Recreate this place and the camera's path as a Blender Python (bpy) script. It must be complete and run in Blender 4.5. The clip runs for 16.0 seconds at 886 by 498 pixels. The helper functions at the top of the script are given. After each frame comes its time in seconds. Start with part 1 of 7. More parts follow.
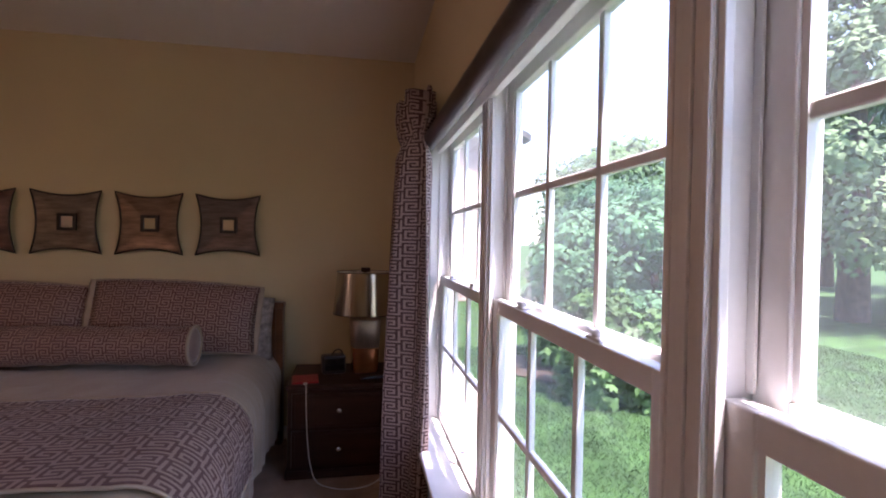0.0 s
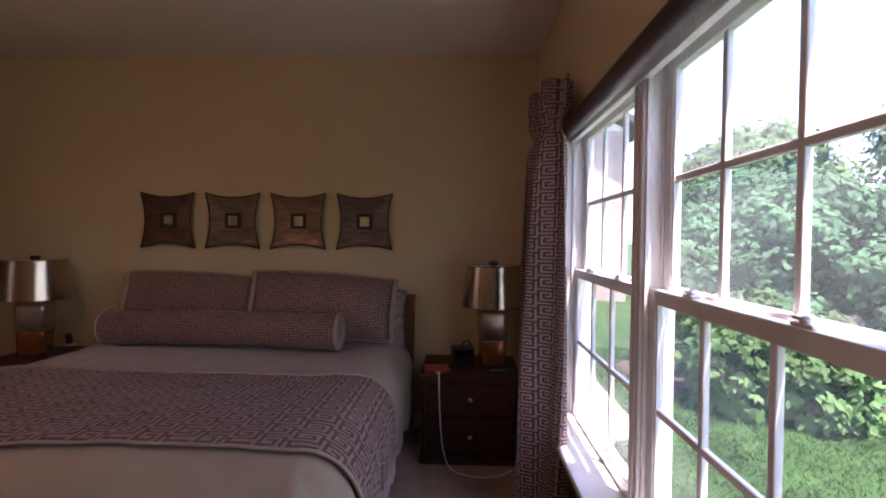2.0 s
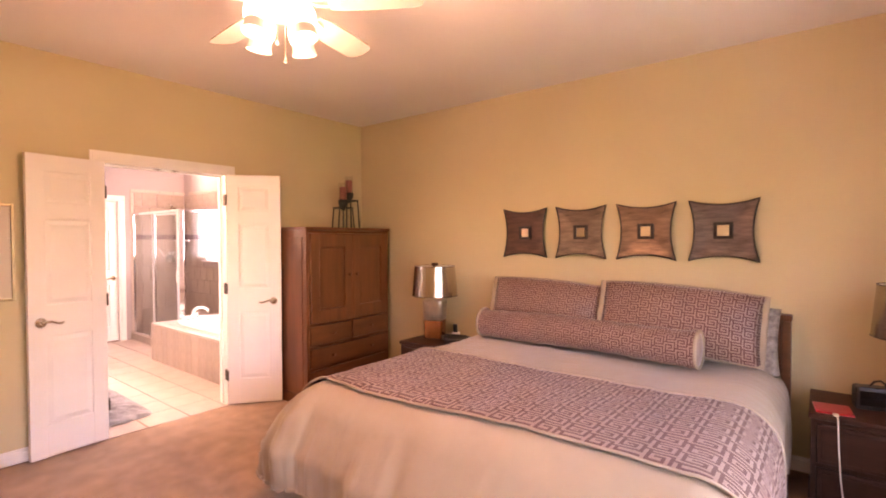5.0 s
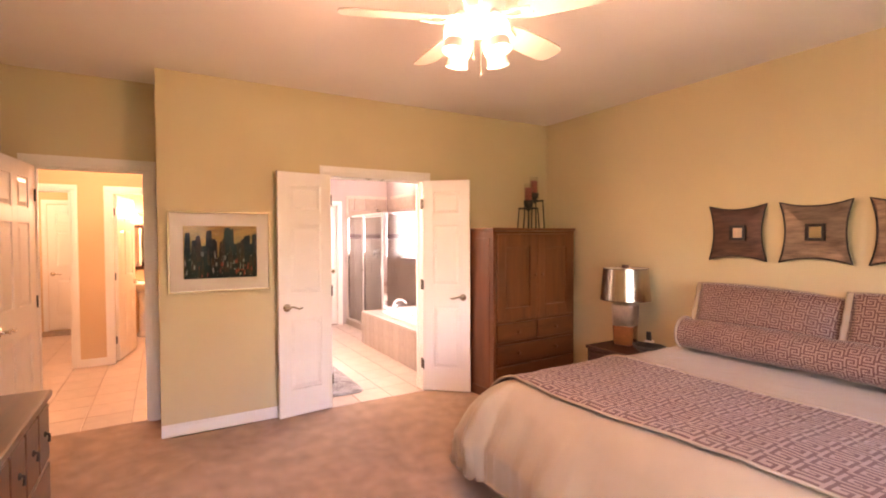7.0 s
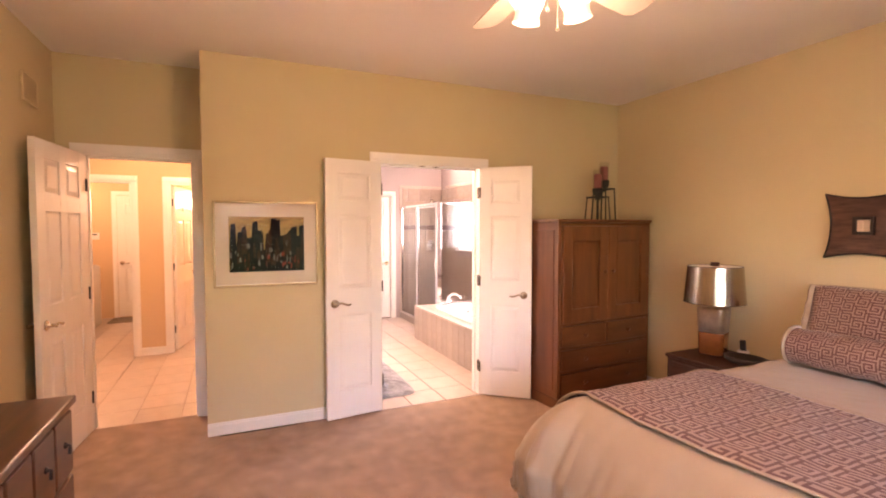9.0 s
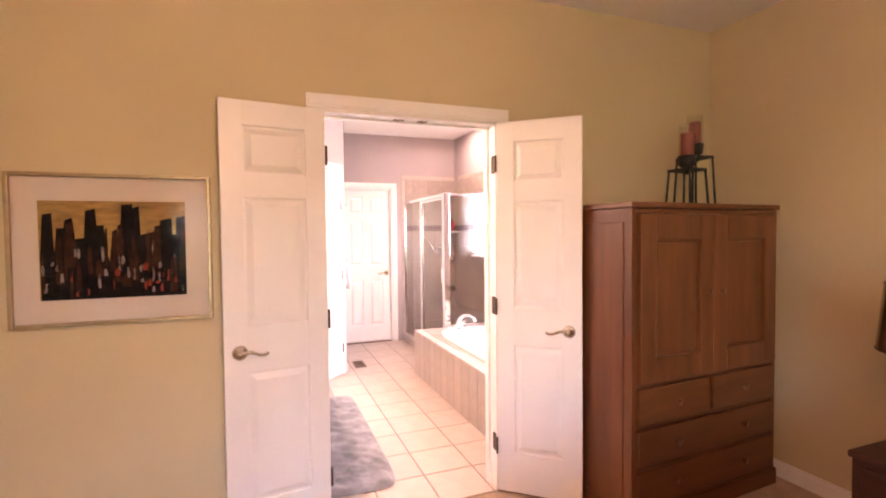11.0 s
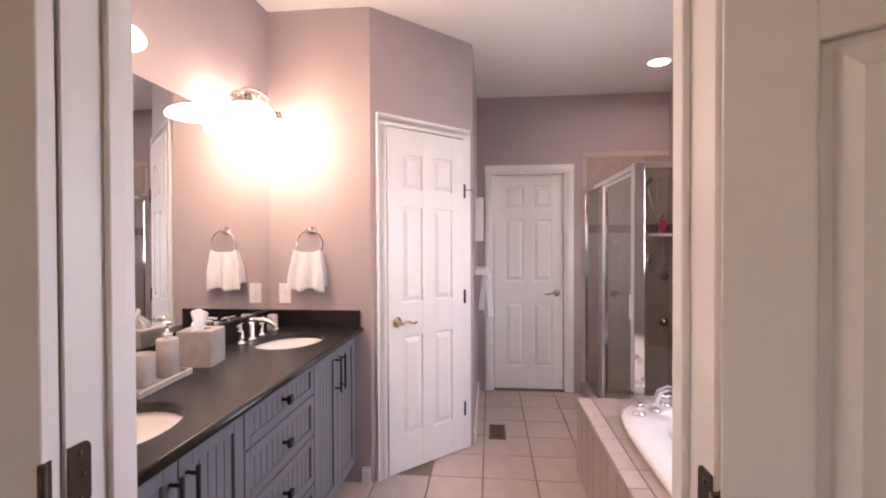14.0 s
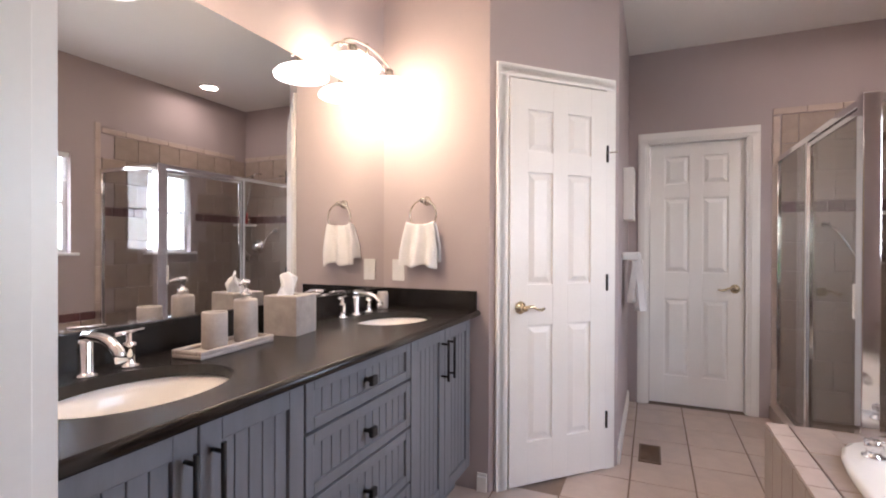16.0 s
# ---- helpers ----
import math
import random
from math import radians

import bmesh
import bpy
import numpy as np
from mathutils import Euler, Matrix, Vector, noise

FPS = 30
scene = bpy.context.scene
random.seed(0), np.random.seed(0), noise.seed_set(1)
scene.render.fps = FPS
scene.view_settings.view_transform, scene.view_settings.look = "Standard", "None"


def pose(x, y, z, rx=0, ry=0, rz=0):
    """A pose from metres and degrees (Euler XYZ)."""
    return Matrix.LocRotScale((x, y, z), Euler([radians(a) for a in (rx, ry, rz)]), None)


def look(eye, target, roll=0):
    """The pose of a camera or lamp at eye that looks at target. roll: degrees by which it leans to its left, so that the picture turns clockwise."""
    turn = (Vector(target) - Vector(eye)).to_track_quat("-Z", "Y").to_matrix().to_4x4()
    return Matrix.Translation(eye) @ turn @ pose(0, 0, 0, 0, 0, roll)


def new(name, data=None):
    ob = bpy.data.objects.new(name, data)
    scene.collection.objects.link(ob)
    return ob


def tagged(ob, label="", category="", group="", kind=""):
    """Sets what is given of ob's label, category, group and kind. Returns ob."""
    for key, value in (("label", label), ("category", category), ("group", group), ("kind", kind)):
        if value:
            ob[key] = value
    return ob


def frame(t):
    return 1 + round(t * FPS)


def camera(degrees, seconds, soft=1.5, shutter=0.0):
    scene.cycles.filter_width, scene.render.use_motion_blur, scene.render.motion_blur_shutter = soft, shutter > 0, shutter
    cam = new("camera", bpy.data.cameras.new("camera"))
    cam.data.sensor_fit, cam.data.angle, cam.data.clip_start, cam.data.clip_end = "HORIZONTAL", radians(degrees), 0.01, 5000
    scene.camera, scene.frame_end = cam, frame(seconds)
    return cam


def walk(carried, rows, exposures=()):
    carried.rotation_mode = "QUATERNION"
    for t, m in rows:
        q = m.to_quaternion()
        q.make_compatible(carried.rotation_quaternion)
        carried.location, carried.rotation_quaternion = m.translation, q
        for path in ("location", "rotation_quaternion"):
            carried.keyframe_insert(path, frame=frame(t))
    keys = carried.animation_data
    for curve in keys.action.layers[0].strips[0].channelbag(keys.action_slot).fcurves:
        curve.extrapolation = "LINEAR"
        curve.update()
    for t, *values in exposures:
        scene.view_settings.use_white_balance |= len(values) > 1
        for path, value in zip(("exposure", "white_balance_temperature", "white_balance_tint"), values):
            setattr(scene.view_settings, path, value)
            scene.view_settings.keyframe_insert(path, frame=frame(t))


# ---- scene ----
cam = camera(85.6, 16.0, soft=1.95)
PATH = [
    (0, (0.367, 0.18, 1.426), (0.717, 2.149, 1.395), 1.0),
    (0.5, (0.349, 0.191, 1.412), (0.682, 2.163, 1.379), 0.9),
    (1, (0.309, 0.191, 1.401), (0.562, 2.174, 1.366), 0.8),
    (1.5, (0.263, 0.182, 1.399), (0.371, 2.179, 1.358), 0.6),
    (2, (0.217, 0.171, 1.387), (0.133, 2.169, 1.348), 0.6),
    (2.5, (0.155, 0.146, 1.386), (-0.134, 2.125, 1.345), 0.6),
    (3, (0.102, 0.117, 1.392), (-0.411, 2.05, 1.354), 0.3),
    (3.5, (0.064, 0.089, 1.406), (-0.666, 1.951, 1.364), 0.1),
    (4, (0.034, 0.053, 1.432), (-0.882, 1.831, 1.385), -0.1),
    (4.5, (0.021, 0.026, 1.447), (-1.062, 1.707, 1.4), -0.1),
    (5, (0.003, 0.002, 1.459), (-1.237, 1.571, 1.419), -0.2),
    (5.2, (0.001, -0.012, 1.457), (-1.294, 1.511, 1.424), -0.3),
    (7.3, (-0.022, -0.044, 1.493), (-1.783, 0.903, 1.449), -0.2),
    (7.5, (-0.03, -0.046, 1.491), (-1.807, 0.872, 1.453), -0.15),
    (8, (-0.052, -0.052, 1.499), (-1.852, 0.818, 1.448), -0.1),
    (8.2, (-0.062, -0.047, 1.503), (-1.874, 0.799, 1.448), -0.15),
    (10.3, (-1.243, 0.65, 1.436), (-3.079, 1.437, 1.339), -0.2),
    (10.5, (-1.384, 0.741, 1.421), (-3.228, 1.51, 1.34), -0.5),
    (11, (-1.743, 0.929, 1.436), (-3.615, 1.631, 1.371), -0.6),
    (11.5, (-2.091, 1.14, 1.466), (-4.001, 1.731, 1.401), -0.5),
    (12, (-2.454, 1.3, 1.458), (-4.39, 1.799, 1.397), -0.6),
    (12.5, (-2.77, 1.461, 1.455), (-4.73, 1.852, 1.402), -0.3),
    (13, (-3.043, 1.619, 1.448), (-5.029, 1.852, 1.393), -0.4),
    (13.5, (-3.281, 1.737, 1.418), (-5.281, 1.78, 1.382), -0.2),
    (14, (-3.47, 1.841, 1.386), (-5.46, 1.645, 1.361), -0.2),
    (14.2, (-3.526, 1.845, 1.383), (-5.504, 1.555, 1.358), -0.3),
    (14.5, (-3.624, 1.898, 1.347), (-5.571, 1.439, 1.327), -0.0),
    (15, (-3.742, 1.902, 1.296), (-5.633, 1.251, 1.28), 0.2),
    (15.5, (-3.842, 1.898, 1.252), (-5.699, 1.154, 1.236), 0.2),
    (16, (-3.903, 1.9, 1.222), (-5.735, 1.097, 1.212), 0.2),
]

# the phone's exposure opens up as it turns away from the window, and closes again in the bathroom
EXPOSURES = [
    (0.0, 2.9, 6500, 33), (1.5, 2.7, 6600, 35), (2.5, 2.75, 6800, 37), (3.0, 3.3, 7000, 42), (3.5, 4.25, 7100, 48), (4.0, 5.0, 7800, 58), (4.5, 5.26, 8500, 50), (5.2, 5.3, 8300, 44),
    (8.2, 5.26, 8000, 34), (10.3, 5.14, 7600, 37), (11.0, 5.12, 7400, 38), (12.0, 4.62, 7050, 37), (13.0, 3.98, 6600, 34), (14.0, 3.56, 6400, 28), (15.0, 3.5, 6200, 19), (16.0, 3.5, 6150, 14),
]
walk(cam, [(t, look(eye, target, roll)) for t, eye, target, roll in PATH], EXPOSURES)

# ---- plan, in metres ----
WX, EX, NY, SY, CZ = -4.12, 0.76, 3.72, -1.03, 2.74      # bedroom: west, east, north, south walls, ceiling
BX, BWX, BNY, BSY = -4.258, -7.98, 3.45, 0.548            # bathroom: inner face of door wall, far wall, north wall, mirror wall
HX = -4.57                                               # wall with the hall door, in the entry recess
TAU = math.tau

# ---- world and lights ----
world = bpy.data.worlds.new("sky")
scene.world = world
world.use_nodes = True
wn = world.node_tree.nodes
sky = wn.new("ShaderNodeTexSky")
sky.sky_type, sky.sun_disc, sky.sun_elevation, sky.sun_rotation = "NISHITA", False, radians(74), radians(146)
wn["Background"].inputs["Strength"].default_value = 0.13
world.node_tree.links.new(sky.outputs[0], wn["Background"].inputs["Color"])


def lamp(name, kind, energy, colour, m, **more):
    data = bpy.data.lights.new(name, kind)
    data.energy, data.color = energy, colour
    for key, value in more.items():
        if key == "radius":
            data.shadow_soft_size = value
        if key == "angle":
            data.angle = radians(value)
        if key == "size":
            data.shape, data.size, data.size_y = "RECTANGLE", value[0], value[1]
        if key == "disc":
            data.shape, data.size = "DISK", value
        if key == "cone":
            data.spot_size, data.spot_blend = radians(value), 1.0
    ob = new(name, data)
    ob.matrix_world = m
    return ob


lamp("sun", "SUN", 4.2, (1.0, 0.95, 0.88), look((1.7, -2.5, 11), (0, 0, 0)), angle=1.0)
FAN = (-1.78, 1.17)
BULBS = [(FAN[0] + 0.16 * math.cos(a), FAN[1] + 0.16 * math.sin(a), 2.19) for a in (radians(-80 + 90 * k) for k in range(4))]
for b in BULBS:
    lamp("fan_bulb", "SPOT", 0.17, (1.0, 0.605, 0.39), look(b, (b[0], b[1], 0)), radius=0.05, cone=178)
    lamp("fan_bulb_glow", "POINT", 0.42, (1.0, 0.605, 0.39), pose(*b), radius=0.05)
VANITY_LIGHTS = [(-4.46, 0.70, 1.97), (-4.78, 0.70, 1.97), (-5.66, 0.70, 1.97), (-5.98, 0.70, 1.97)]
for v in VANITY_LIGHTS:
    lamp("vanity_bulb", "POINT", 1.08, (1.0, 0.76, 0.50), pose(v[0], v[1], v[2] + 0.055), radius=0.03)
DOWNLIGHTS = [(-7.2, 3.1), (-5.2, 2.1)]
for x, y in DOWNLIGHTS:
    lamp("downlight_bulb", "AREA", 0.42, (1.0, 0.80, 0.70), look((x, y, CZ - 0.006), (x, y, 0)), disc=0.13)
# fill lamps added without fixtures; only the last has a sconce near it
HALL_FILLS = [(-5.7, -0.6, 2.3), (-8.6, -2.1, 2.3), (-8.2, 0.0, 1.9)]
for h in HALL_FILLS:
    lamp("hall_bulb", "POINT", 1.9, (1.0, 0.70, 0.46), pose(*h), radius=0.08)


# the sky's light in the two bathroom window openings
lamp("shower_window_sky", "AREA", 0.8, (0.94, 0.97, 1.0), look((-7.05, 3.585, 1.54), (-7.05, 2, 1.54)), size=(0.42, 0.72))
lamp("tub_window_sky", "AREA", 2.6, (0.94, 0.96, 1.0), look((-5.6, 3.585, 1.56), (-5.6, 2, 1.56)), size=(1.15, 0.76))


# ---- materials ----
def material(name, colour, rough=0.6, metal=0.0, vary=0.12, scale=6.0, grain=120.0, bump=0.08, stretch=(1, 1, 1), spec=0.5, piece=0.0, sheen=0.0, tone=None):
    """A surface with slow variation, fine grain and relief, all in metres. piece: how much single pieces differ."""
    m = bpy.data.materials.new(name)
    m.use_nodes = True
    n, l = m.node_tree.nodes, m.node_tree.links
    b = n["Principled BSDF"]
    b.inputs["Roughness"].default_value, b.inputs["Metallic"].default_value = rough, metal
    b.inputs["Specular IOR Level"].default_value, b.inputs["Sheen Weight"].default_value = spec, sheen
    co = n.new("ShaderNodeTexCoord")
    mp = n.new("ShaderNodeMapping")
    mp.inputs["Scale"].default_value = stretch
    l.new(co.outputs["Object"], mp.inputs["Vector"])
    slow, fine = n.new("ShaderNodeTexNoise"), n.new("ShaderNodeTexNoise")
    slow.inputs["Scale"].default_value, slow.inputs["Detail"].default_value = scale, 5
    fine.inputs["Scale"].default_value, fine.inputs["Detail"].default_value = grain, 3
    for t in (slow, fine):
        l.new(mp.outputs[0], t.inputs["Vector"])
    mix = n.new("ShaderNodeMix")
    mix.data_type = "RGBA"
    dark = tone or tuple(c * (1 - 2.2 * vary) for c in colour)
    mix.inputs["A"].default_value, mix.inputs["B"].default_value = (*[max(c, 0.0) for c in dark], 1), (*[min(c * (1 + vary), 1) for c in colour], 1)
    add = n.new("ShaderNodeMath")
    add.operation = "MULTIPLY_ADD"
    l.new(fine.outputs["Fac"], add.inputs[0])
    add.inputs[1].default_value = 0.5
    sub = n.new("ShaderNodeMath")
    sub.operation = "MULTIPLY_ADD"
    l.new(slow.outputs["Fac"], sub.inputs[0])
    sub.inputs[1].default_value, sub.inputs[2].default_value = 1.6, -0.55
    l.new(sub.outputs[0], add.inputs[2])
    l.new(add.outputs[0], mix.inputs["Factor"])
    out = mix.outputs["Result"]
    if piece:
        info, hsv = n.new("ShaderNodeObjectInfo"), n.new("ShaderNodeHueSaturation")
        ramp = n.new("ShaderNodeMapRange")
        ramp.inputs["To Min"].default_value, ramp.inputs["To Max"].default_value = 1 - piece, 1 + piece
        l.new(info.outputs["Random"], ramp.inputs["Value"])
        l.new(ramp.outputs[0], hsv.inputs["Value"])
        l.new(out, hsv.inputs["Color"])
        out = hsv.outputs[0]
    l.new(out, b.inputs["Base Color"])
    if bump:
        bp = n.new("ShaderNodeBump")
        bp.inputs["Strength"].default_value, bp.inputs["Distance"].default_value = bump, 0.004
        l.new(fine.outputs["Fac"], bp.inputs["Height"])
        l.new(bp.outputs[0], b.inputs["Normal"])
    return m


def glowing(name, colour, strength, base=0.9):
    m = bpy.data.materials.new(name)
    m.use_nodes = True
    b = m.node_tree.nodes["Principled BSDF"]
    b.inputs["Base Color"].default_value = (base, base * 0.97, base * 0.93, 1)
    b.inputs["Emission Color"].default_value, b.inputs["Emission Strength"].default_value = (*colour, 1), strength
    return m


def clear_glass(name, tint=(1, 1, 1), gloss=0.12, graze=0.5, dust=0.0):
    """A thin pane: seen straight through, with a mirror's gloss towards grazing angles, and a patchy pale film for
    glare haze.
    """
    m = bpy.data.materials.new(name)
    m.use_nodes = True
    n, l = m.node_tree.nodes, m.node_tree.links
    clear, shine, mix, edge = n.new("ShaderNodeBsdfTransparent"), n.new("ShaderNodeBsdfGlossy"), n.new("ShaderNodeMixShader"), n.new("ShaderNodeLayerWeight")
    clear.inputs["Color"].default_value = (*tint, 1)
    shine.inputs["Roughness"].default_value = 0.02
    steep, lift = n.new("ShaderNodeMath"), n.new("ShaderNodeMath")
    steep.operation, lift.operation = "POWER", "MULTIPLY_ADD"
    l.new(edge.outputs["Facing"], steep.inputs[0])
    steep.inputs[1].default_value, lift.inputs[1].default_value, lift.inputs[2].default_value = 5.0, graze, gloss * 0.25
    l.new(steep.outputs[0], lift.inputs[0])
    l.new(lift.outputs[0], mix.inputs[0])
    through_it = clear.outputs[0]
    if dust:
        film, laid, patch, share = n.new("ShaderNodeBsdfTranslucent"), n.new("ShaderNodeMixShader"), n.new("ShaderNodeTexNoise"), n.new("ShaderNodeMapRange")
        film.inputs["Color"].default_value = (0.9, 0.93, 0.92, 1)
        place = n.new("ShaderNodeTexCoord")
        l.new(place.outputs["Object"], patch.inputs["Vector"])
        patch.inputs["Scale"].default_value, patch.inputs["Detail"].default_value = 1.7, 4
        share.inputs["From Min"].default_value, share.inputs["From Max"].default_value = 0.3, 0.7
        share.inputs["To Min"].default_value, share.inputs["To Max"].default_value = dust * 0.4, dust * 1.6
        l.new(patch.outputs["Fac"], share.inputs["Value"])
        l.new(share.outputs[0], laid.inputs[0])
        l.new(through_it, laid.inputs[1])
        l.new(film.outputs[0], laid.inputs[2])
        through_it = laid.outputs[0]
    l.new(through_it, mix.inputs[1])
    l.new(shine.outputs[0], mix.inputs[2])
    l.new(mix.outputs[0], n["Material Output"].inputs["Surface"])
    return m


def key_cloth(name, line, ground, unit, rough=0.75):
    """Woven cloth with a fretwork of light lines, looked up cell by cell from a small table; the mesh's UVs are in metres."""
    m = bpy.data.materials.new(name)
    m.use_nodes = True
    n, l = m.node_tree.nodes, m.node_tree.links
    b = n["Principled BSDF"]
    b.inputs["Roughness"].default_value, b.inputs["Sheen Weight"].default_value = rough, 0.15

    def calc(op, a, c=None, d=None):
        node = n.new("ShaderNodeMath")
        node.operation = op
        for i, v in enumerate((a, c, d)):
            if v is None:
                continue
            if isinstance(v, (int, float)):
                node.inputs[i].default_value = v
            else:
                l.new(v, node.inputs[i])
        return node.outputs[0]

    uv, sep = n.new("ShaderNodeUVMap"), n.new("ShaderNodeSeparateXYZ")
    l.new(uv.outputs[0], sep.inputs[0])
    cells = 8
    u = calc("MULTIPLY", sep.outputs[0], cells / unit)
    v = calc("MULTIPLY", sep.outputs[1], cells / unit)
    tile = calc("FLOOR", calc("DIVIDE", u, cells))
    v = calc("ADD", v, calc("MULTIPLY", calc("FLOORED_MODULO", tile, 2), 4))
    col = calc("FLOOR", calc("FLOORED_MODULO", u, cells))
    row = calc("FLOOR", calc("FLOORED_MODULO", v, cells))
    table = ("11111110", "10000010", "10111010", "10100010", "10111110", "10000000", "10111111", "00000000")
    ramp = n.new("ShaderNodeValToRGB")
    ramp.color_ramp.interpolation = "CONSTANT"
    while len(ramp.color_ramp.elements) < cells:
        ramp.color_ramp.elements.new(0.5)
    for i, bits in enumerate(table):
        e = ramp.color_ramp.elements[i]
        g = int(bits, 2) / 256
        e.position, e.color = i / cells, (g, g, g, 1)
    l.new(calc("DIVIDE", calc("ADD", row, 0.5), cells), ramp.inputs[0])
    word = calc("ROUND", calc("MULTIPLY", ramp.outputs["Color"], 256))
    bit = calc("FLOORED_MODULO", calc("FLOOR", calc("DIVIDE", word, calc("POWER", 2, calc("SUBTRACT", 7, col)))), 2)
    weave = n.new("ShaderNodeTexNoise")
    weave.inputs["Scale"].default_value = 900
    l.new(uv.outputs[0], weave.inputs["Vector"])
    fade = n.new("ShaderNodeTexNoise")
    fade.inputs["Scale"].default_value = 5
    l.new(uv.outputs[0], fade.inputs["Vector"])
    mix = n.new("ShaderNodeMix")
    mix.data_type = "RGBA"
    mix.inputs["A"].default_value, mix.inputs["B"].default_value = (*ground, 1), (*line, 1)
    l.new(bit, mix.inputs["Factor"])
    hsv = n.new("ShaderNodeHueSaturation")
    l.new(calc("ADD", calc("MULTIPLY", weave.outputs["Fac"], 0.5), calc("MULTIPLY_ADD", fade.outputs["Fac"], 0.4, 0.55)), hsv.inputs["Value"])
    l.new(mix.outputs["Result"], hsv.inputs["Color"])
    l.new(hsv.outputs[0], b.inputs["Base Color"])
    l.new(calc("SUBTRACT", rough, calc("MULTIPLY", bit, 0.33)), b.inputs["Roughness"])
    bp = n.new("ShaderNodeBump")
    bp.inputs["Strength"].default_value, bp.inputs["Distance"].default_value = 0.35, 0.0012
    l.new(calc("ADD", bit, calc("MULTIPLY", weave.outputs["Fac"], 0.5)), bp.inputs["Height"])
    l.new(bp.outputs[0], b.inputs["Normal"])
    return m


WALL = material("bedroom_wall_paint", (0.585, 0.485, 0.30), 0.75, vary=0.04, scale=1.2, grain=260, bump=0.12)
BWALL = material("bathroom_wall_paint", (0.40, 0.335, 0.33), 0.7, vary=0.04, scale=1.5, grain=260, bump=0.12)
HWALL = material("hall_wall_paint", (0.62, 0.44, 0.27), 0.75, vary=0.04, scale=1.2, grain=260, bump=0.1)
CEIL = material("ceiling_paint", (0.80, 0.76, 0.72), 0.85, vary=0.03, scale=1.0, grain=90, bump=0.2)
WHITE = material("white_gloss_paint", (0.80, 0.77, 0.74), 0.35, vary=0.03, scale=3, grain=60, bump=0.03)
VINYL = material("white_vinyl", (0.80, 0.79, 0.79), 0.3, vary=0.04, scale=8, grain=80, bump=0.02)
CARPET = material("tan_cut_pile_carpet", (0.39, 0.245, 0.16), 0.95, vary=0.2, scale=7.5, grain=420, bump=0.9, spec=0.1, sheen=0.3)
TILE = material("beige_ceramic_tile", (0.50, 0.40, 0.345), 0.35, vary=0.07, scale=9, grain=60, bump=0.06, piece=0.06)
STILE = material("taupe_wall_tile", (0.36, 0.285, 0.24), 0.3, vary=0.08, scale=12, grain=70, bump=0.05, piece=0.07)
BAND = material("maroon_border_tile", (0.13, 0.062, 0.062), 0.3, vary=0.12, scale=20, grain=90, bump=0.05, piece=0.12)
PALEGROUT = material("pale_beige_grout", (0.43, 0.335, 0.28), 0.9, vary=0.08, scale=20, grain=300, bump=0.2)
GROUT = material("tan_grout", (0.23, 0.165, 0.13), 0.9, vary=0.08, scale=20, grain=300, bump=0.2)
WOOD = material("brown_stained_wood", (0.160, 0.054, 0.018), 0.34, vary=0.22, scale=3.0, grain=30, bump=0.05, stretch=(5, 5, 0.5))
WOODX = material("brown_stained_wood_crosswise", (0.145, 0.050, 0.0165), 0.34, vary=0.22, scale=3.0, grain=30, bump=0.05, stretch=(0.8, 0.5, 5))
DARKWOOD = material("dark_walnut_wood", (0.045, 0.016, 0.009), 0.45, spec=0.25, vary=0.22, scale=3.0, grain=24, bump=0.05, stretch=(0.8, 9, 9))
NICKEL = material("brushed_nickel", (0.62, 0.57, 0.50), 0.25, 1.0, vary=0.05, scale=30, grain=300, bump=0.02)
CHROME = material("chrome", (0.82, 0.82, 0.83), 0.08, 1.0, vary=0.02, scale=30, grain=200, bump=0.0)
BRASS = material("polished_brass", (0.70, 0.58, 0.40), 0.2, 1.0, vary=0.06, scale=30, grain=200, bump=0.0)
BRONZE = material("aged_bronze", (0.075, 0.052, 0.036), 0.4, 0.7, vary=0.2, scale=30, grain=200, bump=0.05)
BLACKMETAL = material("black_iron", (0.018, 0.016, 0.016), 0.45, 0.3, vary=0.15, scale=30, grain=200, bump=0.05)
DUVET = material("oatmeal_linen", (0.35, 0.27, 0.188), 0.9, vary=0.07, scale=4, grain=500, bump=0.35, sheen=0.3, spec=0.2)
SHEET = material("pale_grey_cotton", (0.52, 0.47, 0.42), 0.9, vary=0.06, scale=8, grain=500, bump=0.25, spec=0.2)
KEY = key_cloth("mauve_cloth_with_fretwork", (0.275, 0.185, 0.150), (0.092, 0.036, 0.030), 0.10)
KEYP = key_cloth("pillow_cloth_with_fretwork", (0.265, 0.168, 0.138), (0.098, 0.037, 0.032), 0.068)
KEYC = key_cloth("curtain_cloth_with_fretwork", (0.29, 0.212, 0.20), (0.058, 0.025, 0.026), 0.066)
PILLOWCASE = material("grey_printed_cotton", (0.36, 0.31, 0.28), 0.9, vary=0.3, scale=26, grain=90, bump=0.25, spec=0.2)
TRIMCLOTH = material("cream_flange_cloth", (0.36, 0.29, 0.22), 0.9, vary=0.06, scale=9, grain=500, bump=0.3)
PANE = clear_glass("window_glass", (0.97, 0.98, 0.98), 0.1)
# a pale film in these panes stands in for the sun's glare haze
HAZY = clear_glass("dusty_window_glass", (0.97, 0.98, 0.98), 0.1, dust=0.05)
SHOWERGLASS = clear_glass("shower_glass", (0.86, 0.86, 0.85), 0.16)
MIRROR = material("silvered_mirror", (0.86, 0.86, 0.86), 0.0, 1.0, vary=0.0, bump=0.0)
PORCELAIN = material("white_porcelain", (0.82, 0.79, 0.76), 0.12, vary=0.02, scale=5, grain=40, bump=0.0)
